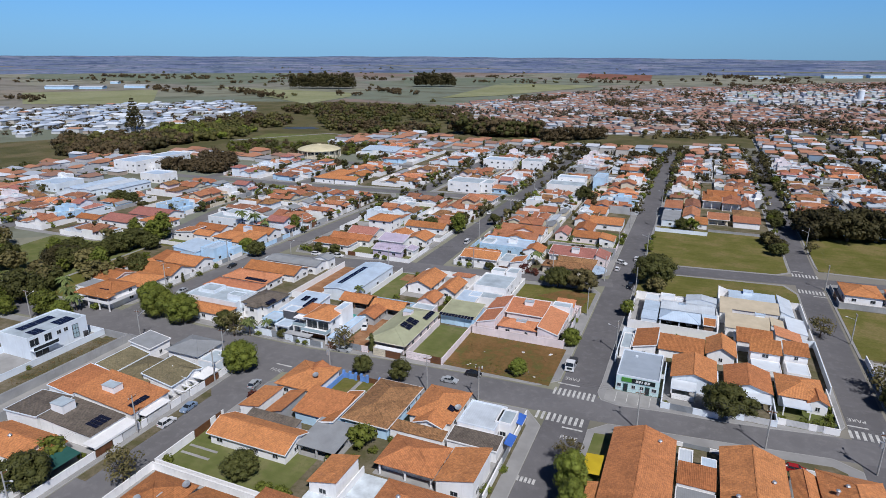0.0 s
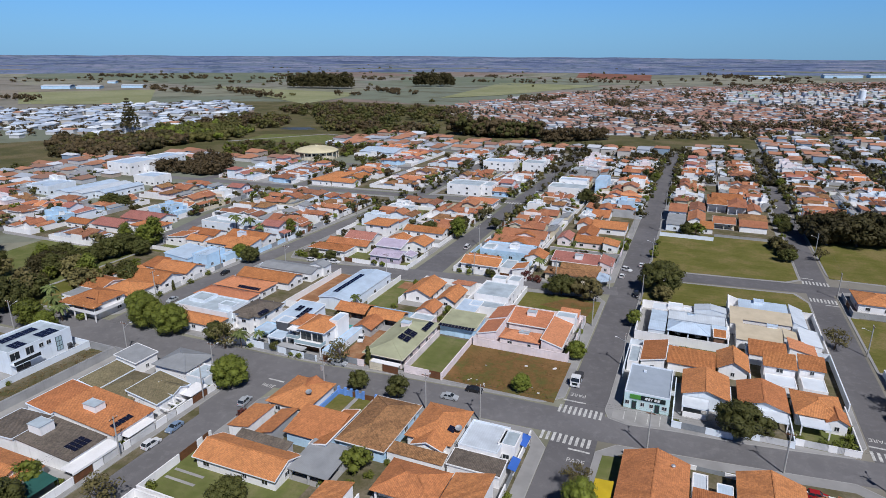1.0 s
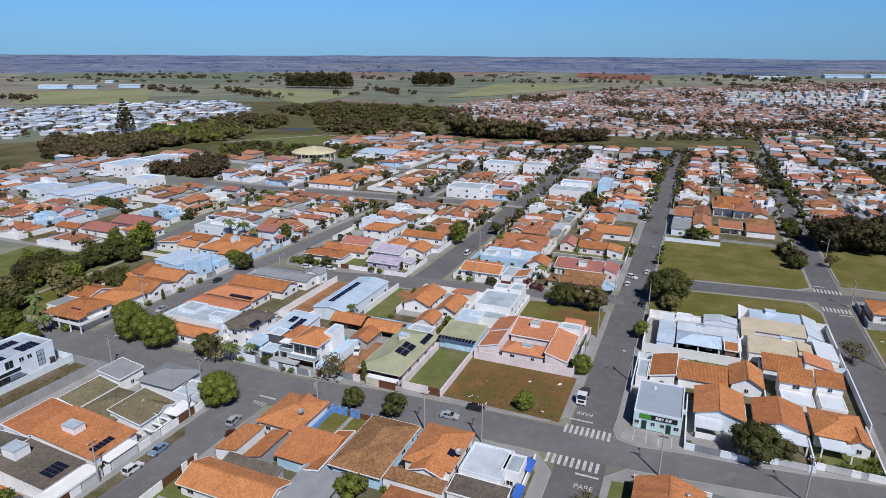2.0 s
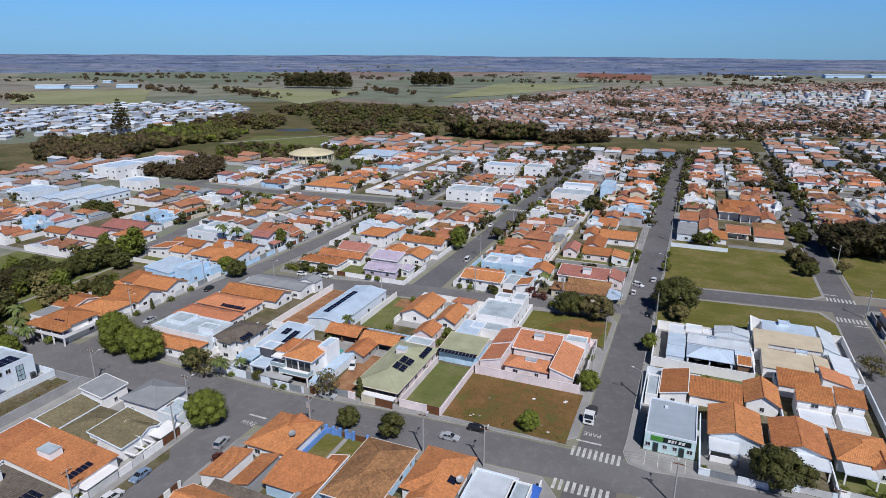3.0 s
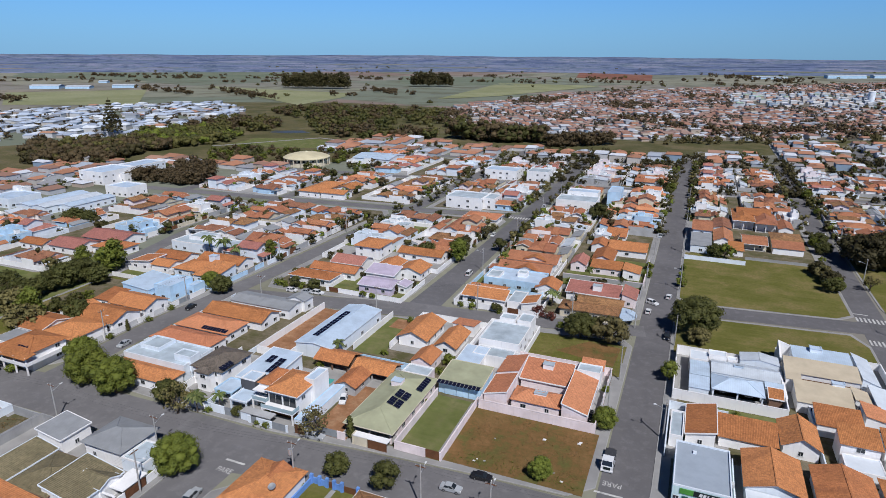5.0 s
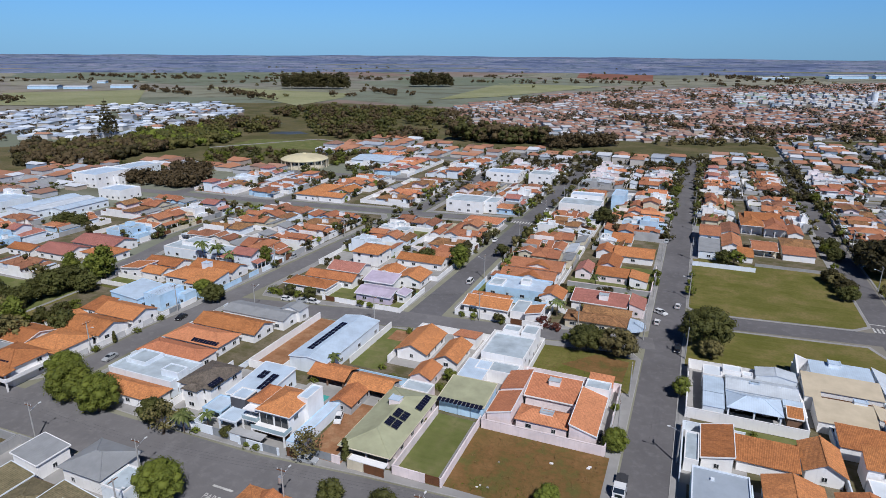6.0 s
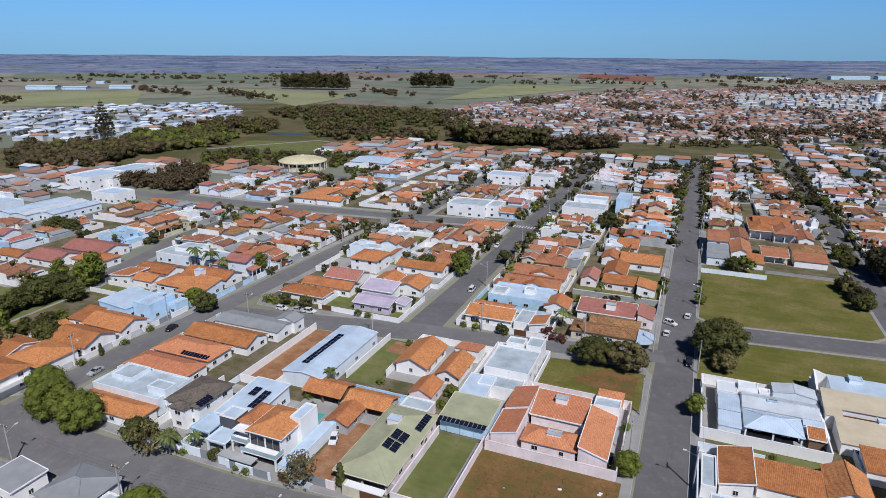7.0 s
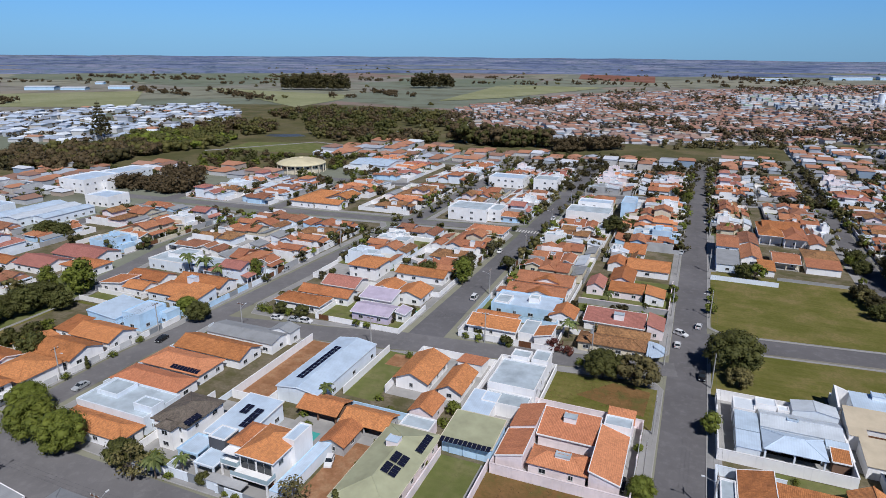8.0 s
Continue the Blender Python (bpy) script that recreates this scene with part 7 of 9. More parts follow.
def lots(u, face, v0, v1, depth=22.0, detail=True, seed=1, skip=(), tilt=0.0, u_ref=None):
    """A row of lots along a street. face: -1 when the fronts look to -x, +1 when they look to +x."""
    rng = random.Random(seed * 101 + 7)
    types = NEAR_TYPES if detail else FAR_TYPES
    v = v0
    while v < v1 - 7:
        w = rng.uniform(9.2, 11.5)
        if v + w > v1:
            w = v1 - v
        m = v + w / 2 + (tilt * (u - u_ref) if u_ref is not None else 0.0)
        v += w
        if any(a < m < b for a, b in skip):
            continue
        if not types or len(types) < (24 if detail else 22) and rng.random() < 0.75:
            ob = type_house(len(types) * 13 + (3 if detail else 500), detail)
            types.append(ob)
        else:
            ob = copy_thing(rng.choice(types), Matrix())
        flip = -1 if rng.random() < 0.5 else 1
        sy = w / 10.0 * flip
        ob.matrix_basis = pose(u * PLAN, m * PLAN, 0.145, 0, 0, 0 if face < 0 else 180) @ Matrix.Diagonal((depth / 22.0, sy, rng.uniform(0.94, 1.08), 1))
        if m > 96 or u < -158:
            for k in range(rng.choice((3, 4, 5, 6))):
                s = LOT_TREES.choice((LOT_TREES.uniform(0.5, 0.95), LOT_TREES.uniform(0.9, 1.7)))
                FAR_SPOTS[LOT_TREES.choice(("leaf_dark", "leaf_dark", "leaf_shade", "leaf_wood", "leaf_shade", "leaf", "leaf_dry"))].append(
                    (u - face * LOT_TREES.choice((LOT_TREES.uniform(-1.5, 2.0), LOT_TREES.uniform(1.2, depth))), m + LOT_TREES.uniform(-4.5, 4.5), 3.4 * s, 2.3 * s))
            continue
        if rng.random() < 0.62:
            x = u - face * rng.uniform(1.2, depth - 2.0)
            tree(LOT_TREES.choice(("round", "dense", "small", "olivetree", "dry", "palm", "small", "tall", "dense")), x, m + LOT_TREES.uniform(-3.5, 3.5), LOT_TREES.uniform(0.6, 1.0))
        if rng.random() < 0.36:
            tree(LOT_TREES.choice(("small", "olivetree", "round", "dry")), u + face * 1.1, m + LOT_TREES.uniform(-3.5, 3.5), LOT_TREES.uniform(0.55, 0.9))


lots(-50.6, -1, 109.4, 218, 21.5, True, 1, skip=((176, 205),))
lots(-5.6, 1, 148.5, 224, 22.0, True, 2)
lots(-27.2, -1, 131.5, 147, 10.0, True, 3)
lots(-102.0, -1, 98.4, 146, 19.5, True, 4, tilt=0.0)
lots(-62.0, 1, 98.4, 140.4, 19.5, True, 5)
lots(-97.8, -1, 159.5, 214, 18.0, True, 6, skip=((150, 177),))
lots(-61.0, 1, 164, 218, 18.5, True, 7)
lots(3.8, -1, 177.0, 226, 14.0, True, 8)
lots(43.0, 1, 181.0, 192, 8.8, True, 9)
lots(43.0, 1, 192, 231, 19.5, True, 17)
lots(-112.4, 1, 71.5, 140, 23.0, True, 10)
lots(-159.6, -1, 87, 140, 23.0, True, 11)
lots(-107.4, 1, 160, 211, 23.0, True, 12)
lots(-159.6, -1, 180, 206, 23.0, True, 13)
lots(-168.6, 1, 79, 136, 22.0, True, 14)
lots(-213.6, -1, 101, 136, 22.0, True, 15)
lots(-213.6, -1, 42, 100, 14.0, True, 26)
lots(-168.8, 1, 41, 53.5, 20.0, True, 27)
lots(-168.6, 1, 151, 202, 22.0, False, 16)
lots(-222.0, 1, 34, 84, 19.0, False, 23)
lots(-261.4, -1, 30, 86, 19.0, False, 25)
lots(-262.0, 1, 30, 108, 20.0, False, 24)
lots(-213.6, -1, 151, 200, 22.0, False, 28)
lots(-164.0, 1, 240, 300, 22.0, False, 29)
lots(51.8, -1, 147, 236, 21.5, True, 18)
lots(95.6, 1, 147, 236, 21.5, False, 19)
lots(51.8, -1, -58, 0, 21.5, True, 20)
lots(104.5, -1, 140, 240, 21.5, False, 21)
for i, (a, b, v0, v1) in enumerate(((-96.4, -61.6, 244, 280), (-50.4, -6.6, 234, 287), (3.6, 42.9, 243, 296), (51.6, 95.4, 251, 304), (104.6, 148.4, 258, 311), (-159.4, -105.6, 222, 278))):
    d = min(23.0, (b - a) / 2 - 0.4)
    lots(a, -1, v0, v1, d, False, 30 + i, tilt=0.10, u_ref=(a + b) / 2)
    lots(b, 1, v0, v1, d, False, 50 + i, tilt=0.10, u_ref=(a + b) / 2)


for u, v0, v1 in ((-5.6, 150, 335), (3.7, 170, 350), (42.9, 150, 340), (51.3, 150, 330), (-51.3, 110, 330), (-61.4, 110, 330), (-101.0, 110, 300), (-107.4, 110, 300), (-160.0, 90, 290), (95.8, 100, 400), (104.4, 100, 420)):
    v = v0
    while v < v1:
        v += LOT_TREES.uniform(6.0, 24.0)
        s = LOT_TREES.uniform(0.6, 1.5) * (1.2 if v > 225 else 1.0)
        FAR_SPOTS[LOT_TREES.choice(("leaf_dark", "leaf_shade", "leaf_dry", "leaf_shade", "leaf_wood"))].append((u + LOT_TREES.uniform(-0.6, 0.6), v, 3.2 * s, 2.3 * s))
for leaf, spots in FAR_SPOTS.items():
    woods("garden_trees", {"leaf_shade": "deep green garden trees between the further houses", "leaf_dark": "dark green garden trees between the further houses", "leaf_wood": "brown-green garden trees between the further houses", "leaf": "bright green garden trees between the further houses",
                           "leaf_dry": "dry brown garden trees between the further houses"}[leaf], spots, 0.25, leaf, 71 + len(leaf), 13, 6, "trees", 1)

# ---- landmarks of the further town ----
def arena():
    """Round sports hall under a low cream membrane roof."""
    t = thing("sports_hall", "round sports hall with a low cream domed roof", "hall", (-204, 226, 0))
    prof = ((0.0, 9.8), (2.0, 9.75), (4.5, 9.5), (7.5, 8.9), (10.0, 8.1), (12.0, 7.2), (13.3, 6.3), (13.3, 5.9))
    me = Mesh()
    for (r0, z0), (r1, z1) in zip(prof, prof[1:]):
        for k in range(36):
            a, b = 2 * math.pi * k / 36, 2 * math.pi * (k + 1) / 36
            q = [(r1 * math.cos(a), r1 * math.sin(a), z1), (r1 * math.cos(b), r1 * math.sin(b), z1), (r0 * math.cos(b), r0 * math.sin(b), z0), (r0 * math.cos(a), r0 * math.sin(a), z0)]
            me.face([(x - 204, y + 226, z) for x, y, z in (q if r0 > 0 else q[:3])])
    part("roof", me, M["dome"], t)
    part("vent", Mesh().tube((-204, 226, 9.7), (-204, 226, 10.4), 1.5, 1.2, 16), M["dome"], t)
    part("wall", Mesh().tube((-204, 226, 0), (-204, 226, 6.0), 11.6, 11.6, 36), WALL["cream"], t)
    for k in range(28):
        a = 2 * math.pi * k / 28
        me = Mesh().box(-0.9, 0.9, -0.08, 0.02, 0, 1.4)
        place("window", WIN_BAND, -204 + 11.62 * math.cos(a), 226 + 11.62 * math.sin(a), 3.6, math.degrees(a) + 90, t)
    for k in range(18):
        a = 2 * math.pi * (k + 0.5) / 18
        x, y = -204 + 12.9 * math.cos(a), 226 + 12.9 * math.sin(a)
        part("column", Mesh().tube((x, y, 0), (x, y, 6.1), 0.3, 0.3, 8), WALL["cream"], t)


WIN_BAND = Mesh().box(-0.9, 0.9, -0.08, 0.02, 0, 1.4).data("window", M["glass"], k=1)
arena()
h = house("long white two-storey block with rows of small windows", -91.0, -75.5, 161.4, 173.6, 6.2, "flat", 0.5, "flatgrey", "white", 0, "SE", 2, edge="white", category="apartment house")
wing(h, -75.5, -70.5, 164.0, 174.0, 6.0, "flat", 0.5, "flatgrey", "white", 0, "SE", 2)
h = house("white modern house with stepped flat roofs", -48.6, -32.0, 179.0, 190.0, 4.6, "flat", 0.5, "flatgrey", "white", 0, "SE", edge="white")
wing(h, -46.0, -33.0, 190.2, 197.0, 6.6, "flat", 0.5, "steel", "white", 0, "SE", 2)
h = house("tall pale blue cube house", -29.2, -24.0, 190.0, 203.0, 8.0, "flat", 0.5, "steel", "sky", 0, "SE", 2, edge="sky")
h = house("wide white two-storey house with balconies", -96.0, -79.0, 226.6, 238.0, 6.4, "flat", 0.5, "steel", "white", 0, "SE", 2, edge="white")
h = house("tall white house with a dark garage bay", -74.0, -63.0, 227.4, 238.0, 7.0, "flat", 0.5, "flatgrey", "white", 0, "SE", 2, edge="white")
h = house("two-storey house with broad dark orange roofs and a columned front", 18.4, 26.2, 171.0, 190.0, 4.8, "hip", 1.3, "dk", "white", 0.5, "SWE", 2, porch=2.4)
wing(h, 25.8, 33.4, 169.6, 186.0, 4.6, "hip", 1.3, "cl", "white", 0.5, "SE", 2, porch=2.4)
wing(h, 20.0, 32.0, 180.0, 192.0, 5.4, "gu", 1.3, "dk", "white", 0.5, "E")
wing(h, 33.2, 38.4, 168.0, 180.0, 3.4, "gv", 0.9, "cl", "white", 0.3, "SE")
wing(h, 12.0, 18.2, 162.0, 176.0, 3.2, "gv", 0.9, "cb", "white", 0.3, "S")
h = house("long white two-storey hall with small windows", -275.0, -259.0, 136.6, 156.0, 8.0, "flat", 0.6, "steel", "white", 0, "SE", 2, edge="white", category="hall")
wing(h, -277.0, -264.0, 156.2, 180.0, 6.6, "flat", 0.6, "steel", "cool", 0, "E", 2)
wing(h, -259.0, -255.4, 146.0, 154.0, 5.4, "flat", 0.4, "flatgrey", "white", 0, "SE")
h = house("white single-storey hall with a pale metal roof", -240.0, -226.6, 122.0, 132.6, 5.4, "flat", 0.7, "steel", "white", 0, "SE", 1, edge="white", category="hall")
h = house("wide shed with three ribbed pale metal roofs", -247.0, -238.6, 86.0, 113.0, 4.2, "gv", 0.6, "steel", "cool", 0.2, "SE", edge="cool", category="shed")
wing(h, -238.4, -230.4, 86.6, 113.0, 4.2, "gv", 0.6, "metal", "cool", 0.2, "SE", edge="cool")
wing(h, -230.2, -223.0, 92.0, 113.0, 4.0, "gv", 0.6, "steel", "cool", 0.2, "SE", edge="cool")
h = house("white house with a grey gabled roof and white trim", -296.0, -285.0, 124.0, 133.0, 4.0, "gu", 2.2, "grey", "white", 0.4, "SE")
wing(h, -285.0, -278.0, 123.0, 132.0, 3.6, "gv", 1.8, "grey", "white", 0.4, "S")
h = house("white block with a dark garage bay beside a hall", -268.0, -254.0, 88.0, 102.0, 5.0, "flat", 0.5, "steel", "cool", 0, "SE", 1, edge="cool", category="hall")
h = house("house with a wide salmon hip roof on the corner", -76.2, -62.4, 140.6, 150.6, 3.2, "hip", 1.3, "pk", "white", 0.5, "SE")
h = house("long white corner house with a low orange tile roof", -160.0, -148.6, 154.2, 178.0, 3.6, "hip", 1.3, "or", "white", 0.5, "SEW")
wing(h, -148.8, -136.4, 155.0, 163.0, 3.4, "gu", 1.1, "or", "white", 0.4, "S")
wing(h, -148.0, -139.0, 166.0, 178.0, 3.4, "gv", 1.2, "dk", "white", 0.4, "E")
h = house("low hall with a blue-white metal roof", -182.0, -158.0, 240.0, 262.0, 4.6, "gu", 1.4, "steel", "cool", 0.3, "S", edge="cool", category="hall")

sheet("sports_ground", [(-300, 268), (-232, 282), (-226, 312), (-262, 322), (-306, 308)], 0.05, M["lawn"], "mown oval sports ground with a white track edge", "sports ground")
strip("path", [(-306, 262), (-262, 328), (-220, 318)], 1.6, 0.055, M["concrete"], "pale track round the sports ground", "path")
sheet("pond", [(-318, 340), (-300, 342), (-288, 353), (-302, 362), (-322, 352)], 0.04, M["lake"], "dark pond among trees", "pond")


def water_tower(x, y):
    t = thing("water_tower", "tall white cylindrical water tower", "water tower", (x, y, 0))
    part("shaft", Mesh().tube((x, y, 0), (x, y, 21), 4.2, 4.2, 20), WALL["cool"], t, smooth=False)
    part("cap", Mesh().tube((x, y, 21), (x, y, 21.8), 4.5, 3.6, 20), WALL["white"], t)


water_tower(213, 931)

# ---- the far quarters, as masses of small houses ----
def far_quarter(name, label, inside, box, pitch, roof, seed, density, heights, turn=0.0, size=1.0):
    """A mass of small houses in rows; turn swings the rows about the middle of the box."""
    rng = random.Random(seed)
    walls, tops = Mesh(), Mesh()
    u0, u1, v0, v1 = box
    cx, cy = (u0 + u1) / 2, (v0 + v1) / 2
    ca, sa = math.cos(radians(turn)), math.sin(radians(turn))
    swing = lambda p: (cx + (p[0] - cx) * ca - (p[1] - cy) * sa, cy + (p[0] - cx) * sa + (p[1] - cy) * ca)
    pad = 0.0 if not turn else 0.35 * max(u1 - u0, v1 - v0)
    u = u0 - pad
    col = 0
    while u < u1 + pad:
        col += 1
        v = v0 - pad + rng.uniform(0, 4)
        while v < v1 + pad:
            v += pitch * rng.uniform(0.8, 1.15)
            if int(v / 88) != int((v - pitch) / 88):
                v += 7
            x, y = u + rng.uniform(-1.5, 1.5), v
            ox, oy = swing((x, y))
            if not inside(ox, oy) or rng.random() > density:
                continue
            w, d, h = size * rng.uniform(3.6, 6.0), size * rng.uniform(3.6, 5.4), rng.choice(heights)
            z = terr(ox, oy) - 0.5
            walls.box(x - w + 0.3, x + w - 0.3, y - d + 0.3, y + d - 0.3, z, z + h + 0.5)
            k = rng.random()
            e, r = z + h + 0.5, z + h + 0.5 + d * 0.4
            n = len(tops.v)
            if k < 0.45:
                tops.v += [(x - w, y - d, e), (x + w, y - d, e), (x + w, y + d, e), (x - w, y + d, e), (x - w * 0.8, y, r), (x + w * 0.8, y, r)]
            elif k < 0.75:
                tops.v += [(x - w, y + d, e), (x - w, y - d, e), (x + w, y - d, e), (x + w, y + d, e), (x, y + d * 0.8, r), (x, y - d * 0.8, r)]
            if k < 0.75:
                tops.f += [(n, n + 1, n + 5, n + 4), (n + 2, n + 3, n + 4, n + 5), (n + 1, n + 2, n + 5), (n + 3, n, n + 4), (n + 3, n + 2, n + 1, n)]
            else:
                tops.v += [(x - w, y - d, e), (x + w, y - d, e), (x + w, y + d, e + 0.9), (x - w, y + d, e + 0.9), (x - w, y - d, e - 0.3), (x + w, y - d, e - 0.3), (x + w, y + d, e - 0.3), (x - w, y + d, e - 0.3)]
                tops.f += [(n, n + 1, n + 2, n + 3), (n + 4, n + 5, n + 1, n), (n + 5, n + 6, n + 2, n + 1), (n + 6, n + 7, n + 3, n + 2), (n + 7, n + 4, n, n + 3)]
        u += size * (11.6 if col % 2 else 14.0)
    walls.v = [(*swing(p), p[2]) for p in walls.v]
    tops.v = [(*swing(p), p[2]) for p in tops.v]
    wn_ = solid_mesh("walls", walls, M["far_wall"])
    ob = tagged(new(name, wn_), label, "houses", kind="stuff")
    rf = new("roofs", solid_mesh("roofs", tops, roof))
    rf.parent = ob
    return ob


def solid_mesh(name, m, material):
    """Welds the boxes of a mass so that each house is one island."""
    me = bpy.data.meshes.new(name)
    if name == "walls":
        vs, fs = [], []
        for k in range(0, len(m.v), 24):
            n = len(vs)
            top, low = m.v[k:k + 4], m.v[k + 4:k + 8][::-1]
            vs += low + top
            fs += [(n + 4, n + 5, n + 6, n + 7)] + [(n + i, n + (i + 1) % 4, n + 4 + (i + 1) % 4, n + 4 + i) for i in range(4)]
        me.from_pydata([(x * PLAN, y * PLAN, z) for x, y, z in vs], [], fs)
    else:
        me.from_pydata([(x * PLAN, y * PLAN, z) for x, y, z in m.v], [], m.f)
    me.materials.append(material)
    me.update()
    return me


def scatter(seed, n, inside, box, h, w):
    g = random.Random(seed)
    out = []
    while len(out) < n:
        x, y = g.uniform(box[0], box[1]), g.uniform(box[2], box[3])
        if inside(x, y):
            k = g.uniform(0.7, 1.25)
            out.append((x, y, h * k, w * k))
    return out


def lerp(x, pts):
    """Piecewise-linear value of the points (x, y)."""
    if x <= pts[0][0]:
        return pts[0][1]
    for (a, b), (c, d) in zip(pts, pts[1:]):
        if x <= c:
            return b + (d - b) * (x - a) / (c - a)
    return pts[-1][1]


def in_red_town(x, y):
    near = lerp(x, ((-270, 640), (-240, 505), (-137, 425), (-42, 408), (40, 440), (150, 505), (420, 640)))
    far = lerp(x, ((-275, 640), (-206, 950), (-39, 1180), (150, 1380), (390, 1560)))
    return near < y < far and not (40 < x < 420 and 0.2 * x + 760 < y < 0.2 * x + 1080)


def in_white_town(x, y):
    near = lerp(x, ((-690, 360), (-640, 300), (-472, 205), (-409, 250), (-384, 380)))
    far = lerp(x, ((-690, 370), (-641, 470), (-584, 575), (-480, 500), (-384, 385)))
    return near < y < far


sheet("town_ground", [(-262, 620), (-240, 505), (-137, 428), (-42, 411), (40, 443), (150, 508), (420, 643), (420, 1300), (180, 1180), (-30, 1080), (-206, 930)], 0.06, M["town"], "dusty ground and lanes under the distant quarter", "town ground")
sheet("town_ground", rect(156, 440, 15, 640), 0.05, M["town"], "dusty ground and lanes of the eastern blocks", "town ground")
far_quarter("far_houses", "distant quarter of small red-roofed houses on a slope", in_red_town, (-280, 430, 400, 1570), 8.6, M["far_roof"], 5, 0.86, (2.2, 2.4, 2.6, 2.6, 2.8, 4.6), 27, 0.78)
far_quarter("far_white_houses", "distant quarter of low white new houses", in_white_town, (-700, -380, 200, 590), 11.5, M["far_white"], 6, 0.56, (2.8, 3.0, 3.4, 5.0), 20)


def beyond_east(x, y):
    return x > 156 and 20 < y < lerp(x, ((156, 500), (420, 640)))


far_quarter("far_houses", "houses of the eastern blocks with mixed roofs", beyond_east, (158, 430, 20, 640), 10.6, M["mid_roof"], 8, 0.86, (2.6, 2.8, 2.8, 5.2), 0.0, 0.88)


def beyond_west(x, y):
    return (-232 < x < -172 and 264 < y < 318) or (-214 < x < -166 and 290 < y < 340) or (-290 < x < -210 and 190 < y < 212)


far_quarter("far_houses", "houses of the western edge with mixed roofs", beyond_west, (-300, -166, 20, 340), 12.0, M["mid_roof"], 9, 0.9, (3.0, 3.2, 5.6))



def beyond_north(x, y):
    return any(a < x < b and lo + 0.1 * (x - (a + b) / 2) < y < hi + 0.1 * (x - (a + b) / 2)
               for a, b, lo, hi in ((-95, -62, 303, 332), (-49, -8, 305, 338), (5, 42, 315, 368), (53, 94, 321, 436), (106, 147, 328, 456), (126, 148, 24, 245), (106, 125, 24, 138), (-330, -266, 30, 190), (-158, -106, 286, 330), (-58, -50, 303, 338)))


woods("garden_trees", "dark trees between the northern houses", scatter(21, 620, lambda x, y: x > -100 and 232 + 0.1 * x < y < 336 + 0.3 * max(x, 0), (-100, 150, 225, 400), 3.8, 2.8), 0.36, "leaf_shade", 61, 13, 6, "trees")
woods("garden_trees", "brown trees between the northern houses", scatter(22, 460, lambda x, y: beyond_north(x, y), (-330, 150, 20, 460), 3.6, 2.6), 0.36, "leaf_dark", 62, 13, 6, "trees")
far_quarter("far_houses", "houses of the northern edge with mixed roofs", beyond_north, (-330, 150, 20, 460), 8.6, M["mid_roof"], 10, 0.93, (2.7, 2.9, 2.9, 2.9, 5.4), 0.0, 0.84)


def in_centre(x, y):
    return 40 < x < 420 and 0.2 * x + 760 < y < 0.2 * x + 1080


far_quarter("far_houses", "distant town centre with white and coloured roofs", in_centre, (40, 420, 760, 1170), 13.0, M["far_centre"], 11, 0.5, (3, 3, 4, 5, 7), 15, 0.8)

# far halls and field patches
for (x, y, w, d, h, turn) in ((-1060, 690, 24, 11, 7, 29), (-1016, 718, 20, 10, 5, 29), (-972, 775, 19, 10, 6, 28), (-1130, 863, 8, 7, 5, 28), (325, 1770, 44, 12, 9, 12), (420, 1800, 34, 12, 8, 12), (150, 1690, 40, 8, 6, 5)):
    z = terr(x, y)
    ca, sa = math.cos(radians(turn)), math.sin(radians(turn))
    at = lambda p, q: (x + p * ca - q * sa, y + p * sa + q * ca)
    hs = thing("warehouse", "long white warehouse far out in the fields", "warehouse", (x, y, z))
    part("wall", Mesh().lift([at(-w, -d), at(w, -d), at(w, d), at(-w, d)], z - 2, z + h), WALL["sky"], hs)
    me = Mesh()
    me.slab([(*at(-w - 0.5, -d - 0.5), z + h), (*at(w + 0.5, -d - 0.5), z + h), (*at(w + 0.5, 0), z + h + 2.4), (*at(-w - 0.5, 0), z + h + 2.4)], 0.2)
    me.slab([(*at(-w - 0.5, 0), z + h + 2.4), (*at(w + 0.5, 0), z + h + 2.4), (*at(w + 0.5, d + 0.5), z + h), (*at(-w - 0.5, d + 0.5), z + h)], 0.2)
    part("roof", me, ROOF["metal"], hs)


def far_field(polygon, material, label):
    """A field draped over the land."""
    verts, faces = [], []
    n = 24
    a, b, c, d = [Vector(p) for p in polygon]
    for i in range(n + 1):
        for j in range(n + 1):
            p = a.lerp(b, i / n).lerp(d.lerp(c, i / n), j / n)
            verts.append((p.x * PLAN, p.y * PLAN, terr(p.x, p.y) + 0.6))
    for i in range(n):
        for j in range(n):
            k = i * (n + 1) + j
            faces.append((k, k + n + 1, k + n + 2, k + 1))
    me = bpy.data.meshes.new("field")
    me.from_pydata(verts, [], faces)
    me.materials.append(material)
    tagged(new("field", me), label, "field", kind="structure")


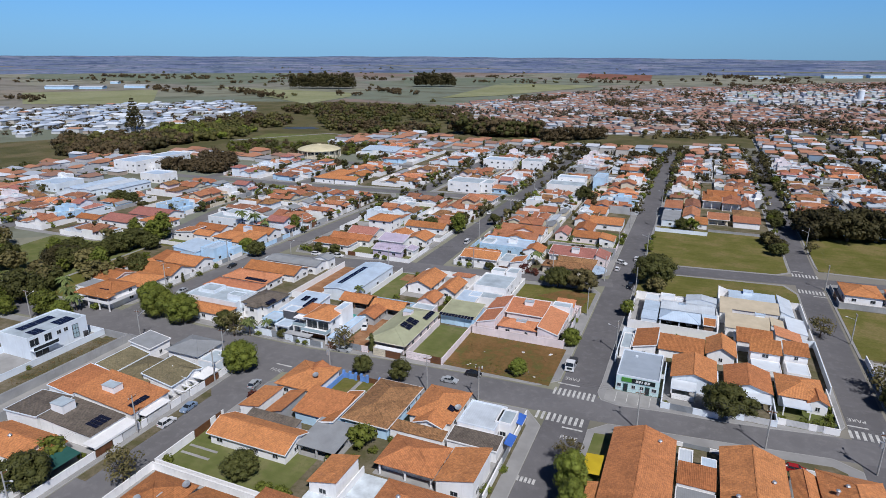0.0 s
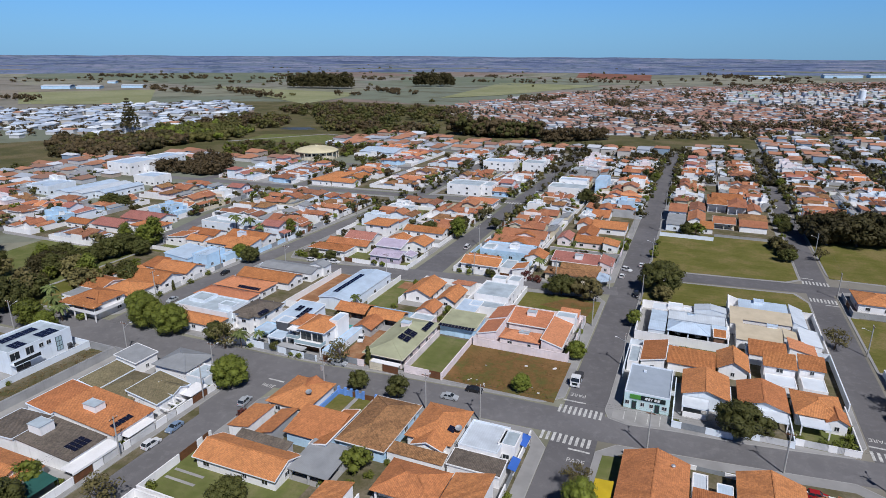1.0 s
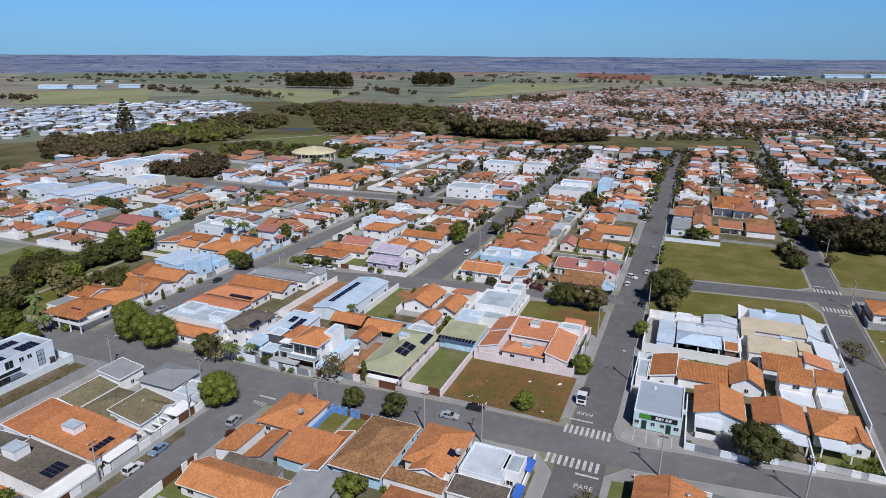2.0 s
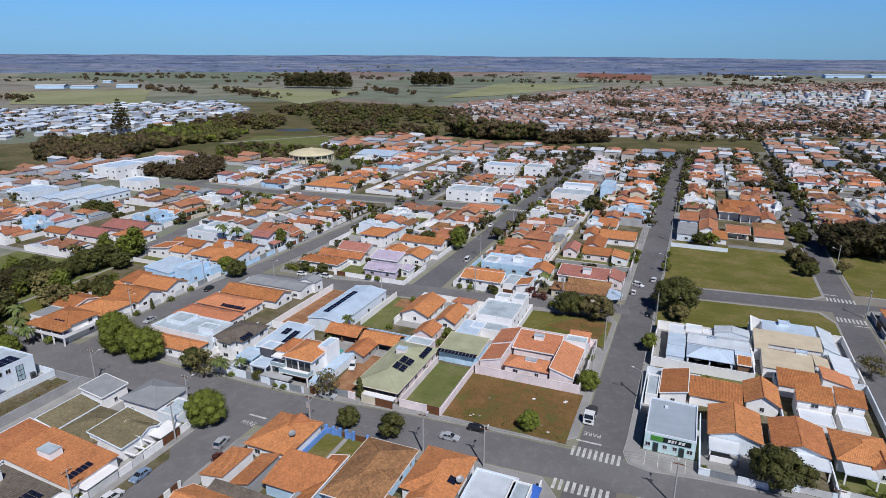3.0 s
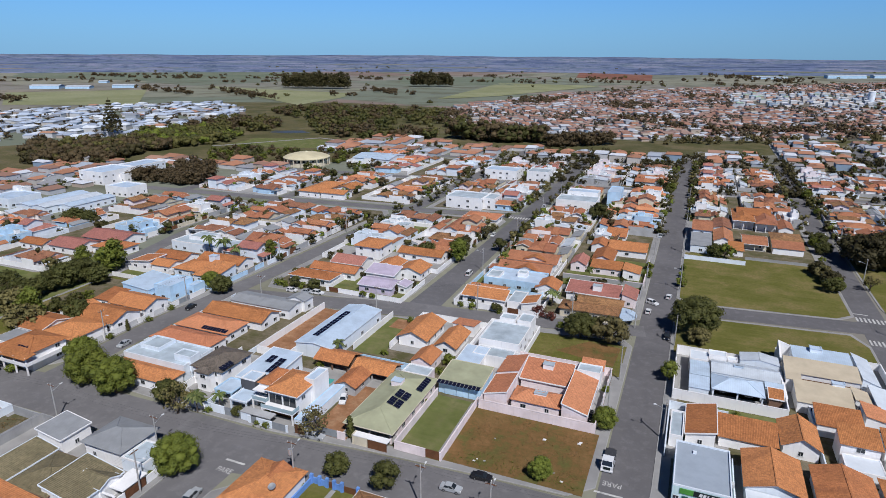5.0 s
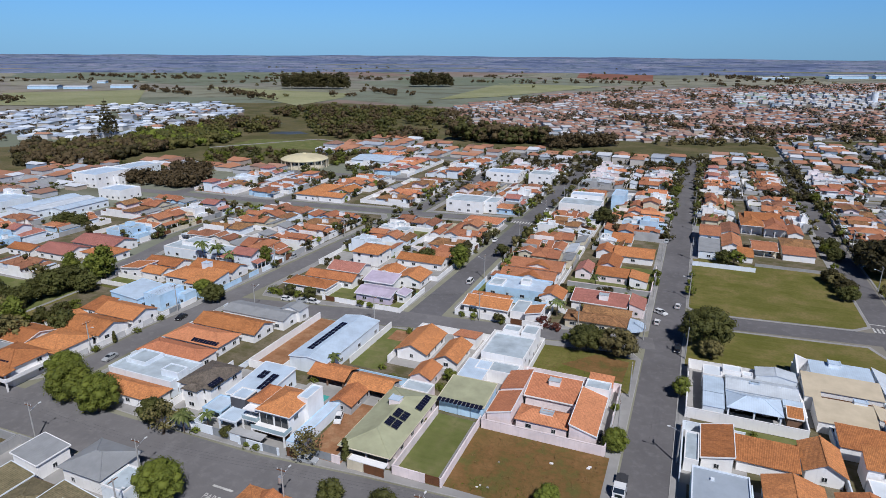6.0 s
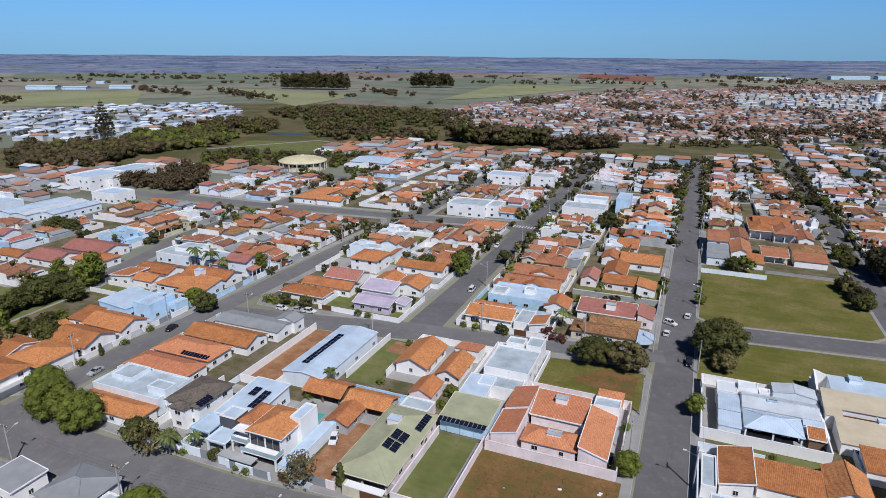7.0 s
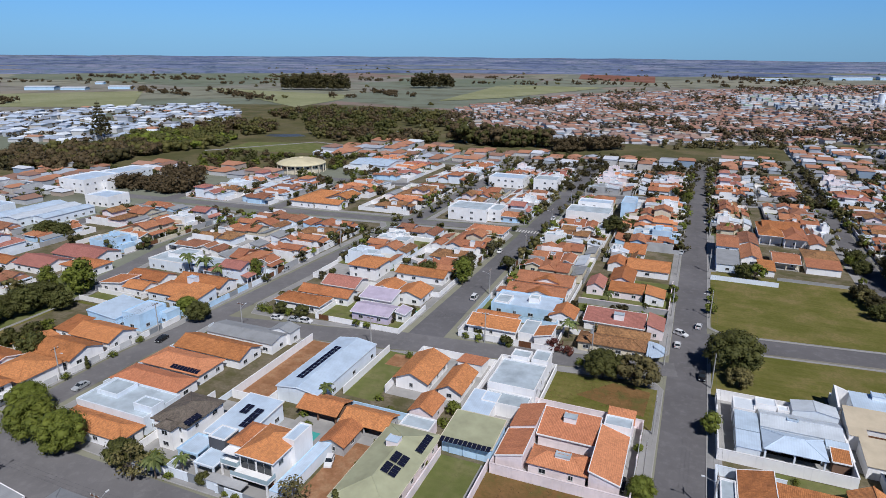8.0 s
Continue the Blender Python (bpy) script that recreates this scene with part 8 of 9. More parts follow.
sheet("valley_ground", [(-470, 150), (-345, 120), (-300, 140), (-230, 205), (-170, 262), (-150, 334), (-142, 430), (-240, 508), (-262, 620), (-420, 640), (-590, 575), (-480, 505), (-380, 390), (-405, 250)], 0.022, M["rough"], "rough brown-green valley ground below the woods", "grass", 0.02)
sheet("common", [(-150, 334), (0, 343), (48, 373), (100, 440), (160, 468), (165, 508), (40, 442), (-42, 410), (-140, 428)], 0.03, M["rough"], "rough grass common between the town and the slope", "grass", 0.02)
far_field([(-1015, 587), (-781, 429), (-634, 496), (-885, 743)], M["field"], "pale mown field beside the white quarter")
far_field([(-880, 880), (-458, 578), (-484, 729), (-525, 816)], M["field"], "pale straw-green field before the eucalyptus wood")
far_field([(-415, 1270), (-345, 755), (-284, 854), (-189, 1245)], M["field"], "pale straw-green field beyond the valley wood")
far_field([(-309, 1603), (-110, 1480), (-154, 2086), (-400, 2190)], M["redfield"], "red ploughed field on the slope")
far_field([(-600, 1150), (-340, 1180), (-380, 1520), (-760, 1480)], M["pasture"], "green pasture on the far slope")
far_field([(-1500, 900), (-1010, 980), (-1000, 1500), (-1700, 1500)], M["pasture"], "green pasture below the hills")
far_field([(60, 1780), (420, 1820), (520, 2150), (120, 2100)], M["pasture"], "green pasture beyond the town")


def band(pts, half):
    def inside(x, y):
        for (ax, ay), (bx, by) in zip(pts, pts[1:]):
            dx, dy = bx - ax, by - ay
            t = max(0, min(1, ((x - ax) * dx + (y - ay) * dy) / (dx * dx + dy * dy)))
            if math.hypot(x - ax - t * dx, y - ay - t * dy) < half:
                return True
        return False
    return inside


def within(outline):
    """Whether a place lies inside a plan outline."""
    def inside(x, y):
        odd = False
        for (ax, ay), (bx, by) in zip(outline, outline[1:] + outline[:1]):
            if (ay > y) != (by > y) and x < ax + (bx - ax) * (y - ay) / (by - ay):
                odd = not odd
        return odd
    return inside


WEST_WOOD = within([(-350, 158), (-322, 157), (-309, 173), (-320, 206), (-323, 238), (-356, 258), (-408, 204)])
STREAM_WOOD = within([(-358, 234), (-324, 240), (-304, 262), (-322, 312), (-366, 342), (-402, 292)])
UPPER_WOOD = within([(-404, 330), (-338, 322), (-325, 352), (-352, 402), (-420, 410)])
LAKE_WOOD = within([(-285, 348), (-240, 334), (-200, 334), (-170, 362), (-192, 388), (-236, 378), (-258, 428), (-228, 442), (-196, 432), (-188, 476), (-245, 552), (-322, 562), (-404, 575), (-430, 486), (-334, 424)])
for k, (leaf, n) in enumerate((("leaf_brown", 84), ("leaf_wood", 40), ("leaf_shade", 36))):
    woods("woodland", ("brown valley wood west of the town", "olive-green crowns in the valley wood", "deep shaded crowns in the valley wood")[k], scatter(101 + k, n, WEST_WOOD, (-410, -300, 150, 260), 7.5, 6.4), 0.42, leaf, 141 + k, 22, 10, heart=2)
for k, (leaf, n) in enumerate((("leaf_wood", 50), ("leaf_dark", 46), ("leaf", 26))):
    woods("woodland", ("olive stream wood below the white quarter", "dark green stream wood below the white quarter", "bright green stream wood below the white quarter")[k], scatter(111 + k, n, STREAM_WOOD, (-404, -300, 230, 344), 7.0, 6.2), 0.44, leaf, 151 + k, 20, 10, heart=2)
for k, (leaf, n) in enumerate((("leaf_wood", 46), ("leaf_brown", 40))):
    woods("woodland", ("olive wood above the pond", "brown wood above the pond")[k], scatter(115 + k, n, UPPER_WOOD, (-424, -320, 318, 412), 8.0, 6.6), 0.52, leaf, 155 + k, 15, 9)
for k, (leaf, n) in enumerate((("leaf_brown", 120), ("leaf_wood", 100), ("leaf_dark", 70))):
    woods("woodland", ("brown wood across the valley", "olive wood across the valley", "dark green wood across the valley")[k], scatter(121 + k, n, LAKE_WOOD, (-432, -166, 330, 578), 8.5, 7.0), 0.58, leaf, 161 + k, 12, 9)
for k, (leaf, n) in enumerate((("leaf_dark", 44), ("leaf_brown", 34))):
    woods("woodland", ("dark green grove behind the town's far edge", "brown grove behind the town's far edge")[k], scatter(3 + 20 * k, n, band([(-156, 372), (-112, 374)], 14), (-190, -70, 350, 400), 15, 7.0), 0.5, leaf, 43 + k, 20, 10, heart=2)
woods("woodland", "brown dry grove behind the town's far edge", scatter(4, 48, band([(-86, 360), (-62, 380)], 9), (-110, -30, 335, 400), 11, 5.4), 0.4, "leaf_brown", 45, 32, 9)
woods("woodland", "tall eucalyptus wood on the fields", scatter(6, 150, band([(-704, 904), (-606, 930)], 14), (-750, -520, 860, 970), 33, 7), 0.85, "leaf_shade", 46, 14, 12)
woods("woodland", "tall eucalyptus stand on the fields", scatter(7, 70, band([(-522, 1078), (-470, 1102)], 16), (-560, -400, 1030, 1140), 33, 7.5), 0.85, "leaf_shade", 47, 16, 12)
HEDGES = (((-1464, 1084), (-1250, 1040)), ((-1190, 1030), (-1116, 1142)), ((-906, 752), (-732, 685)), ((-772, 785), (-567, 652)), ((-544, 905), (-405, 797)), ((-529, 738), (-490, 755)),
          ((-894, 495), (-800, 462)), ((-776, 1292), (-680, 1257)), ((-488, 1276), (-441, 1295)), ((-398, 1287), (-312, 1297)), ((-270, 1339), (-177, 1378)), ((-140, 1368), (-79, 1343)),
          ((32, 1387), (105, 1208)), ((-237, 2124), (-130, 1993)), ((-7, 1894), (110, 1621)), ((110, 1621), (219, 1455)), ((60, 1760), (200, 1560)))
spots = []
hg = random.Random(19)
for (ax, ay), (bx, by) in HEDGES:
    far_ = math.hypot(ax, ay) / 1000
    for k in range(int(math.hypot(bx - ax, by - ay) / (5.0 + 3.0 * far_))):
        t, q = hg.random(), hg.gauss(0, 7 + 5 * far_)
        spots.append((ax + (bx - ax) * t + q, ay + (by - ay) * t + hg.gauss(0, 7), hg.uniform(6, 13), hg.uniform(5, 9)))
for k in range(26):
    az, r, run = radians(hg.uniform(-64, 14)), hg.uniform(1250, 1900), hg.uniform(30, 130)
    x, y = r * math.sin(az), -80 + r * math.cos(az)
    if in_red_town(x, y) or -600 < x < -250 and y < 1150:
        continue
    for i in range(int(run / 7)):
        t = hg.uniform(-run, run)
        spots.append((x + t * math.cos(az) + hg.gauss(0, 4), y - t * math.sin(az) + hg.gauss(0, 8), hg.uniform(4, 8), hg.uniform(5, 9)))
woods("hedge_trees", "dark tree lines between the far fields", spots, 0.9, "leaf_brown", 48, 7, 7)
woods("hedge_trees", "scattered field trees and hedges", scatter(9, 110, lambda x, y: y + 0.55 * x > 380 and not in_red_town(x, y) and noise.noise(Vector((x * 0.006, y * 0.012, 1.0))) > 0.12, (-1500, 700, 560, 2300), 7, 7), 0.8, "leaf_wood", 49, 8, 6)
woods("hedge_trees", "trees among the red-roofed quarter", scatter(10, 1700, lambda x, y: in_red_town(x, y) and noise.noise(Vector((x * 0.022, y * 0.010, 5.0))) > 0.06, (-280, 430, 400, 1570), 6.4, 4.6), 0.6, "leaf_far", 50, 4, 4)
woods("hedge_trees", "dark tree groups of the red-roofed quarter", scatter(16, 620, lambda x, y: in_red_town(x, y) and noise.noise(Vector((x * 0.012, y * 0.009, 9.0))) > 0.22, (-280, 430, 400, 1570), 8.5, 6.0), 0.7, "leaf_brown", 56, 5, 5)
woods("hedge_trees", "trees between the eastern houses", scatter(11, 560, lambda x, y: beyond_east(x, y), (158, 430, 20, 640), 6.0, 4.4), 0.42, "leaf_shade", 51, 8, 5)
woods("hedge_trees", "trees among the white quarter", scatter(12, 330, in_white_town, (-700, -380, 200, 590), 4.6, 3.8), 0.5, "leaf_brown", 52, 7, 5)
woods("woodland", "brown tree belt behind the white hall", scatter(13, 80, band([(-252, 158), (-226, 160), (-250, 186)], 8), (-270, -210, 145, 200), 7, 4.6), 0.36, "leaf_brown", 53, 28, 9)
woods("woodland", "tree belt between the town and the slope", scatter(15, 36, band([(-20, 405), (60, 440), (150, 500)], 8), (-40, 200, 380, 520), 6, 4.5), 0.5, "leaf_dry", 55, 16, 7)

for k, leaf in enumerate(("leaf_dark", "leaf_brown", "leaf")):
    woods("garden_trees", ("dark green trees round the sports hall", "brown-green trees round the sports hall", "bright green trees round the sports hall")[k],
          scatter(171 + k, 60, lambda x, y: math.hypot(x + 204, y - 226) > 17 and x + 0.4 * y > -190 and not (-182 < x < -158 and 240 < y < 262) and not (-304 < x < -224 and y > 264), (-300, -164, 196, 330), 4.2, 3.2), 0.3, leaf, 181 + k, 24, 8, "trees")
for k, leaf in enumerate(("leaf_dark", "leaf_shade", "leaf_dry")):
    woods("garden_trees", ("dark green yard trees of the middle blocks", "deep green yard trees of the middle blocks", "dry yard trees of the middle blocks")[k],
          scatter(191 + k, 26, lambda x, y: abs(x + 56) > 7 and abs(x + 106) > 7 and abs(x + 157) > 6 and y < 150 - 0.1 * x and y > 62, (-200, -8, 62, 150), 2.6, 1.7), 0.2, leaf, 201 + k, 60, 8, "trees")
for k, leaf in enumerate(("leaf_dark", "leaf_shade", "leaf", "leaf_brown")):
    woods("garden_trees", ("broad dark green trees over the yards", "broad deep green trees over the yards", "bright green trees over the yards", "brown-green trees over the yards")[k],
          scatter(221 + k, 17, lambda x, y: abs(x + 56) > 7 and abs(x + 106) > 7 and abs(x + 160) > 7 and abs(y - 152 - 0.1 * (x + 104)) > 6 and abs(y - 219 - 0.12 * (x + 101)) > 6 and not (x > -36 and y < 100), (-210, -8, 78, 280), 4.6, 2.7), 0.24, leaf, 231 + k, 30, 8, "trees", 2)
sheet("verge", rect(3.8, 43.0, 128.9, 134.8), 0.172, M["grass"], "rough grass strip behind a white wall", "verge", 0.02)

# ---- trees and shrubs near the path ----
def grow(*rows):
    """Plants trees and shrubs: kind, place and size."""
    for kind, u, v, s in rows:
        tree(kind, u, v, s)


# south of the cross street, west
grow(("round", -64.4, -12.6, 1.25), ("dry", -58.2, -45.6, 1), ("dense", -141, -5, 1.4), ("round", -127, -8.4, 1.2), ("round", -120, -9.4, 1), ("dry", -76.6, -0.2, 1),
     ("palm", -122, -4, 0.9), ("palm", -127, -1.6, 1), ("shrub", -118.2, -1.6, 1.3), ("small", -72.6, -46.2, 1.2), ("dense", -69.4, -52.8, 1), ("redshrub", -55.9, -19.4, 0.55),
     ("shrub", -68.2, -44.6, 0.8), ("shrub", -68, -34, 0.7), ("shrub", -68, -22.4, 0.8), ("shrub", -67.9, -14.6, 0.6), ("shrub", -55.6, -39.8, 0.9), ("shrub", -54.8, -28, 0.7),
     ("shrub", -104, -28.8, 0.7), ("shrub", -115, -12.4, 0.9))
# south of the cross street, east
grow(("olivetree", -41.5, -3.6, 1), ("olivetree", -33.3, -3.6, 1.05), ("small", -29.6, -24.8, 1.3), ("dense", -42.4, -38.6, 0.75), ("tall", 3.4, -22.6, 1.0), ("dry", 1.9, -16.6, 0.8),
     ("tall", 4.4, -27.2, 0.9), ("small", -37, -40.2, 0.7), ("shrub", -33.6, -39.6, 1), ("shrub", -8, -27.4, 0.9), ("shrub", -34.8, -39.4, 1.1), ("shrub", -32.8, -29.6, 0.9),
     ("shrub", -28.6, -28.8, 1), ("shrub", -27.4, -25.4, 0.8), ("shrub", -26, -21.6, 0.6), ("shrub", -45.4, -8, 0.8), ("shrub", -38.4, -15.6, 0.7), ("shrub", -7, -22, 0.7),
     ("shrub", -7, -33, 0.9))
# the near blocks, east
grow(("round", -13, 7.4, 0.75), ("dense", 24.2, 7.4, 1.05), ("olivetree", 28.4, 8.6, 0.9), ("round", -6, 24.6, 0.75), ("cypress", -44.6, 5.4, 1), ("broad", -16.4, 58.6, 0.72),
     ("brown", -9.6, 58.4, 0.85), ("small", 3.4, 46, 1.3), ("dry", 44.8, 50.5, 1), ("dry", 51.6, 26, 1.2), ("dense", 52.6, 21, 0.9), ("shrub", 38.8, 9.7, 1.2),
     ("shrub", 40.6, 10.4, 1), ("shrub", 36.9, 9.6, 0.9), ("small", -38.8, 34.6, 0.8), ("shrub", -39, 31, 1.2), ("shrub", 6.4, 22.2, 0.7), ("small", -7.4, 36, 0.5),
     ("shrub", 14.6, 7.4, 0.6), ("shrub", 25.4, 8.8, 0.8), ("shrub", 33.6, 9.6, 0.9), ("shrub", 41, 13, 1), ("shrub", 41.3, 16.2, 0.9), ("shrub", 22.6, 36.6, 0.8),
     ("shrub", 15, 37.2, 0.7), ("shrub", -37.4, 20, 0.6), ("shrub", -38.6, 36.4, 1))
# the near blocks, west
grow(("dry", -50.4, 3.4, 1), ("round", -100.6, 1.6, 1.4), ("round", -92.6, 0.6, 1.5), ("shrub", -99.4, 59.6, 1.4), ("shrub", -97, 59.2, 1.3), ("olivetree", -94, 59.6, 0.8),
     ("shrub", -91.6, 59.8, 1.3), ("olivetree", -80.6, 1.8, 1.25), ("palm", -73.6, 1.4, 0.8), ("palm", -70.4, 3.6, 0.6), ("olivetree", -88, 59.6, 0.9), ("small", -73.4, 60, 0.55),
     ("small", -70.6, 60.2, 0.55), ("shrub", -68.4, 44.8, 0.9), ("palm", -61.6, 29.6, 0.6), ("shrub", -55.4, 51, 0.9), ("shrub", -46.8, 15.6, 0.9), ("shrub", -72, 2.1, 0.8),
     ("shrub", -61.4, 2.2, 0.7), ("shrub", -59.4, 2.2, 0.8), ("olivetree", -66, 3, 0.5), ("shrub", -46.8, 21.4, 0.9), ("shrub", -49.2, 30.6, 1), ("shrub", -53.2, 33.8, 0.9),
     ("shrub", -60.6, 21.8, 0.8), ("shrub", -63, 24, 0.9), ("shrub", -77.4, 5, 1.1), ("shrub", -80.4, 4.2, 1))
# the near blocks, west
grow(("shrub", -79, 19.6, 0.9), ("shrub", -103, 23.4, 0.7), ("shrub", -103, 32.6, 0.8))
# along the grass lots
grow(("broad", 7.4, 71.4, 1.08), ("brown", 8.6, 65, 0.55), ("deep", 56, 138, 1.3), ("deep", 53.5, 146, 1.1), ("deep", 65, 140, 1.3), ("deep", 74, 142, 1.3),
     ("deep", 84, 145, 1.25), ("deep", 60, 147, 1.25), ("deep", 70, 150, 1.3), ("deep", 93, 147, 1.2), ("broad", 41.4, 113, 0.5), ("brown", 41, 124, 0.55), ("deep", 42.2, 119, 0.5), ("deep", 40.2, 127, 0.55),
     ("small", 15.2, 131.8, 1.5), ("dense", 12.6, 132.6, 0.8), ("dense", 45, 150, 0.7), ("dense", 44.4, 159, 0.8))
# by the grove and beyond
grow(("round", -107, 5.4, 1.3), ("broad", -208, 82, 0.8), ("dense", -202, 83, 0.9), ("tall", -150, 50, 1.4),
     ("dense", -109.6, 48.4, 0.8), ("palm", -134, 71.4, 1), ("palm", -129, 71.8, 1.1), ("palm", -124, 72.2, 1), ("dense", -121, 75.4, 0.8), ("small", -136, 30, 1),
     ("round", -115, 50.6, 0.85), ("olivetree", -110.6, 51.6, 0.6), ("palm", -131, 0.6, 0.9), ("shrub", -113, 16.8, 1), ("shrub", -112.8, 27, 1), ("cypress", -113, 21.4, 0.7),
     ("cypress", -112.9, 9.2, 0.9), ("dense", -128.4, 21, 0.9), ("shrub", -113.4, 34.4, 0.9))
# the belt of trees along the meadow
grow(("dense", -152.8, 29.4, 0.9), ("broad", -153.0, 32.3, 0.7), ("broad", -152.3, 35.6, 0.8), ("broad", -152.4, 39.8, 0.8), ("dense", -152.2, 43.1, 0.9), ("dense", -145.7, 40.5, 0.9),
     ("tall", -154.9, 51.9, 0.9), ("round", -158.9, 53.3, 1.0), ("deep", -157.5, 17.3, 0.8), ("dense", -154.0, 17.9, 1.0), ("deep", -154.0, 20.9, 0.75), ("dense", -152.4, 23.0, 1.0),
     ("dense", -151.6, 25.1, 0.9), ("round", -146.8, 20.9, 0.6), ("dense", -160.4, 26.2, 1.0), ("olivetree", -137.5, 22.3, 1.0),
     ("olivetree", -136.0, 26.4, 1.0), ("small", -150.7, 13.4, 1.3))
# the middle blocks, west
grow(("tall", -60.4, 96.6, 1), ("dense", -62.6, 104, 0.9), ("olivetree", -52.4, 112.6, 1.1), ("dense", -72, 98.8, 0.8))
# the middle blocks, east
grow(("dense", -28.4, 164, 1.2), ("small", -42, 140, 1.2), ("palm", -26.2, 73.6, 0.9), ("redshrub", -27.6, 66.8, 1.1), ("redshrub", -24.8, 65.8, 0.8), ("shrub", -44.6, 64.4, 1.2),
     ("shrub", -47.6, 65, 1.1), ("shrub", -37.2, 64.4, 0.9), ("small", -24.6, 88.6, 0.8), ("shrub", -12, 92, 1.2), ("shrub", -18, 91, 1.1), ("palm", -20.6, 97.4, 0.6),
     ("shrub", -21.4, 62, 1))
gr = random.Random(9)
for k in range(70):
    u, v = gr.uniform(-196, -132), gr.uniform(-14, 50)
    if u + 0.35 * v < -124 and abs(u + 149 + 0.09 * v) > 5 and not (u < -162 and 22 < v < 54) and not (v > 22 and u > -147) and not (v > 44 and u > -152):
        tree(gr.choice(("dense", "tall", "brown", "brown", "dense", "dry", "round", "brown")), u, v, gr.uniform(0.75, 1.15))
for k in range(34):
    v = gr.uniform(100, 330)
    u = gr.choice((-5.7, 3.8, 43.0, 51.2))
    tree(gr.choice(("small", "olivetree", "small", "dry", "round")), u + gr.uniform(-0.3, 0.3), v, gr.uniform(0.5, 0.85))


def distant_hills():
    """Low ridges that close the view, tinted blue by haze in their colour."""
    for k, (r, z0, amp, seed) in enumerate(((2100, 24, 9, 2.0), (2450, 34, 10, 4.0), (2900, 48, 10, 5.0), (3450, 72, 8, 9.0))):
        verts, faces = [], []
        n = 240
        for i in range(n):
            a = 2 * math.pi * i / n
            x, y = r * math.sin(a), -80 + r * math.cos(a)
            side = max(min((x * 0.94 + y * 0.36) / 2000.0, 1.0), 0.0)
            top = z0 - 0.2 * z0 * side + amp * (noise.noise(Vector((x * 0.0016, y * 0.0016, seed))) + 0.5 * noise.noise(Vector((x * 0.006, y * 0.006, seed))))
            for q, zz in ((0.0, -20), (0.06, top * 0.75), (0.10, top), (0.14, top * 0.6)):
                s = 1 - 0.1 + q
                verts.append((x * s * PLAN, ((y + 80) * s - 80) * PLAN, zz))
        for i in range(n):
            for q in range(3):
                a, b = i * 4 + q, ((i + 1) % n) * 4 + q
                faces.append((a, a + 1, b + 1, b))
        me = bpy.data.meshes.new("backdrop")
        me.from_pydata(verts, [], faces)
        me.polygons.foreach_set("use_smooth", [True] * len(me.polygons))
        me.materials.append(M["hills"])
        tagged(new("backdrop", me), "low hills on the horizon with blue haze painted into their colour", "hills", kind="structure")


distant_hills()


def conifer(u, v, h):
    """A tall layered conifer that stands above the valley wood."""
    t = thing("tree", "tall dark layered conifer above the wood", "tree", (u, v, 0), "trees")
    part("trunk", Mesh().tube((0, 0, 0), (0, 0, h), 0.5, 0.08, 9).data("trunk", M["bark"], k=1), None, t)
    cl = []
    g = random.Random(3)
    for k in range(11):
        z, w = h * (0.2 + 0.78 * k / 11), h * 0.27 * (1 - k / 12)
        for i in range(9):
            a = 2 * math.pi * i / 9 + k
            cl.append((math.cos(a) * w * g.uniform(0.5, 1), math.sin(a) * w * g.uniform(0.5, 1), z - 0.3, 0.12 * w + 0.5))
    vv, f = leaf_cloud(g, cl, 34, 0.6, seed=17)
    part("crown", cloud_mesh("crown", vv, f, M["leaf_shade"]), None, t)


conifer(-408, 269, 40)


# ---- road paint ----
def zebra(u0, u1, v0, v1, n, label="white zebra crossing stripes on asphalt", slope=0.0):
    t = thing("crosswalk", label, "crossing", ((u0 + u1) / 2, (v0 + v1) / 2, 0.04), kind="structure")
    w = (u1 - u0) / n
    for i in range(n):
        a = u0 + w * i + w * 0.25
        y = slope * (a - u0)
        me = Mesh()
        me.slab([(a, v0 + y, 0.048), (a + w * 0.5, v0 + y, 0.048), (a + w * 0.5, v1 + y, 0.048), (a, v1 + y, 0.048)], 0.006)
        part("stripe", me, M["mark"], t)


def bar(u0, u1, v0, v1, label="white painted stop line"):
    me = Mesh()
    me.slab([(u0, v0, 0.047), (u1, v0, 0.047), (u1, v1, 0.047), (u0, v1, 0.047)], 0.005)
    single("road_marking", me, M["mark"], label, "road marking", kind="structure")


def road_word(text, u, v, turn, size):
    cu = bpy.data.curves.new("road_word", "FONT")
    cu.body, cu.size, cu.extrude, cu.align_x, cu.align_y = text, size, 0.002, "CENTER", "CENTER"
    cu.materials.append(M["mark"])
    ob = new("road_word", cu)
    ob.matrix_basis = pose(u * PLAN, v * PLAN, 0.046, 0, 0, turn) @ Matrix.Diagonal((1, 1.25, 1, 1))
    tagged(ob, "white painted word on the asphalt", "road marking", kind="structure")


zebra(-5.4, 2.7, 3.4, 6.0, 9)
zebra(-6.5, 2.2, -5.6, -3.1, 9)
zebra(43.4, 50.2, 8.8, 11.4, 7)
zebra(43.6, 50.6, 93.4, 96.2, 8)
zebra(43.8, 50.4, 79.6, 82.4, 8)
zebra(-62.0, -51.0, 154.2, 157.2, 10)
zebra(43.8, 50.0, 175.6, 178.2, 7)
bar(-5.0, -0.9, 7.6, 8.0)
bar(-1.2, 2.3, -6.9, -6.5)
bar(43.8, 47.0, 12.6, 13.0)
bar(47.2, 50.4, 78.0, 78.4)
bar(43.6, 47.0, 98.2, 98.6)
bar(-59.8, -56.2, -7.3, -6.9)
road_word("PARE", -2.7, 10.2, 180, 1.7)
road_word("PARE", 0.5, -9.6, 0, 1.7)
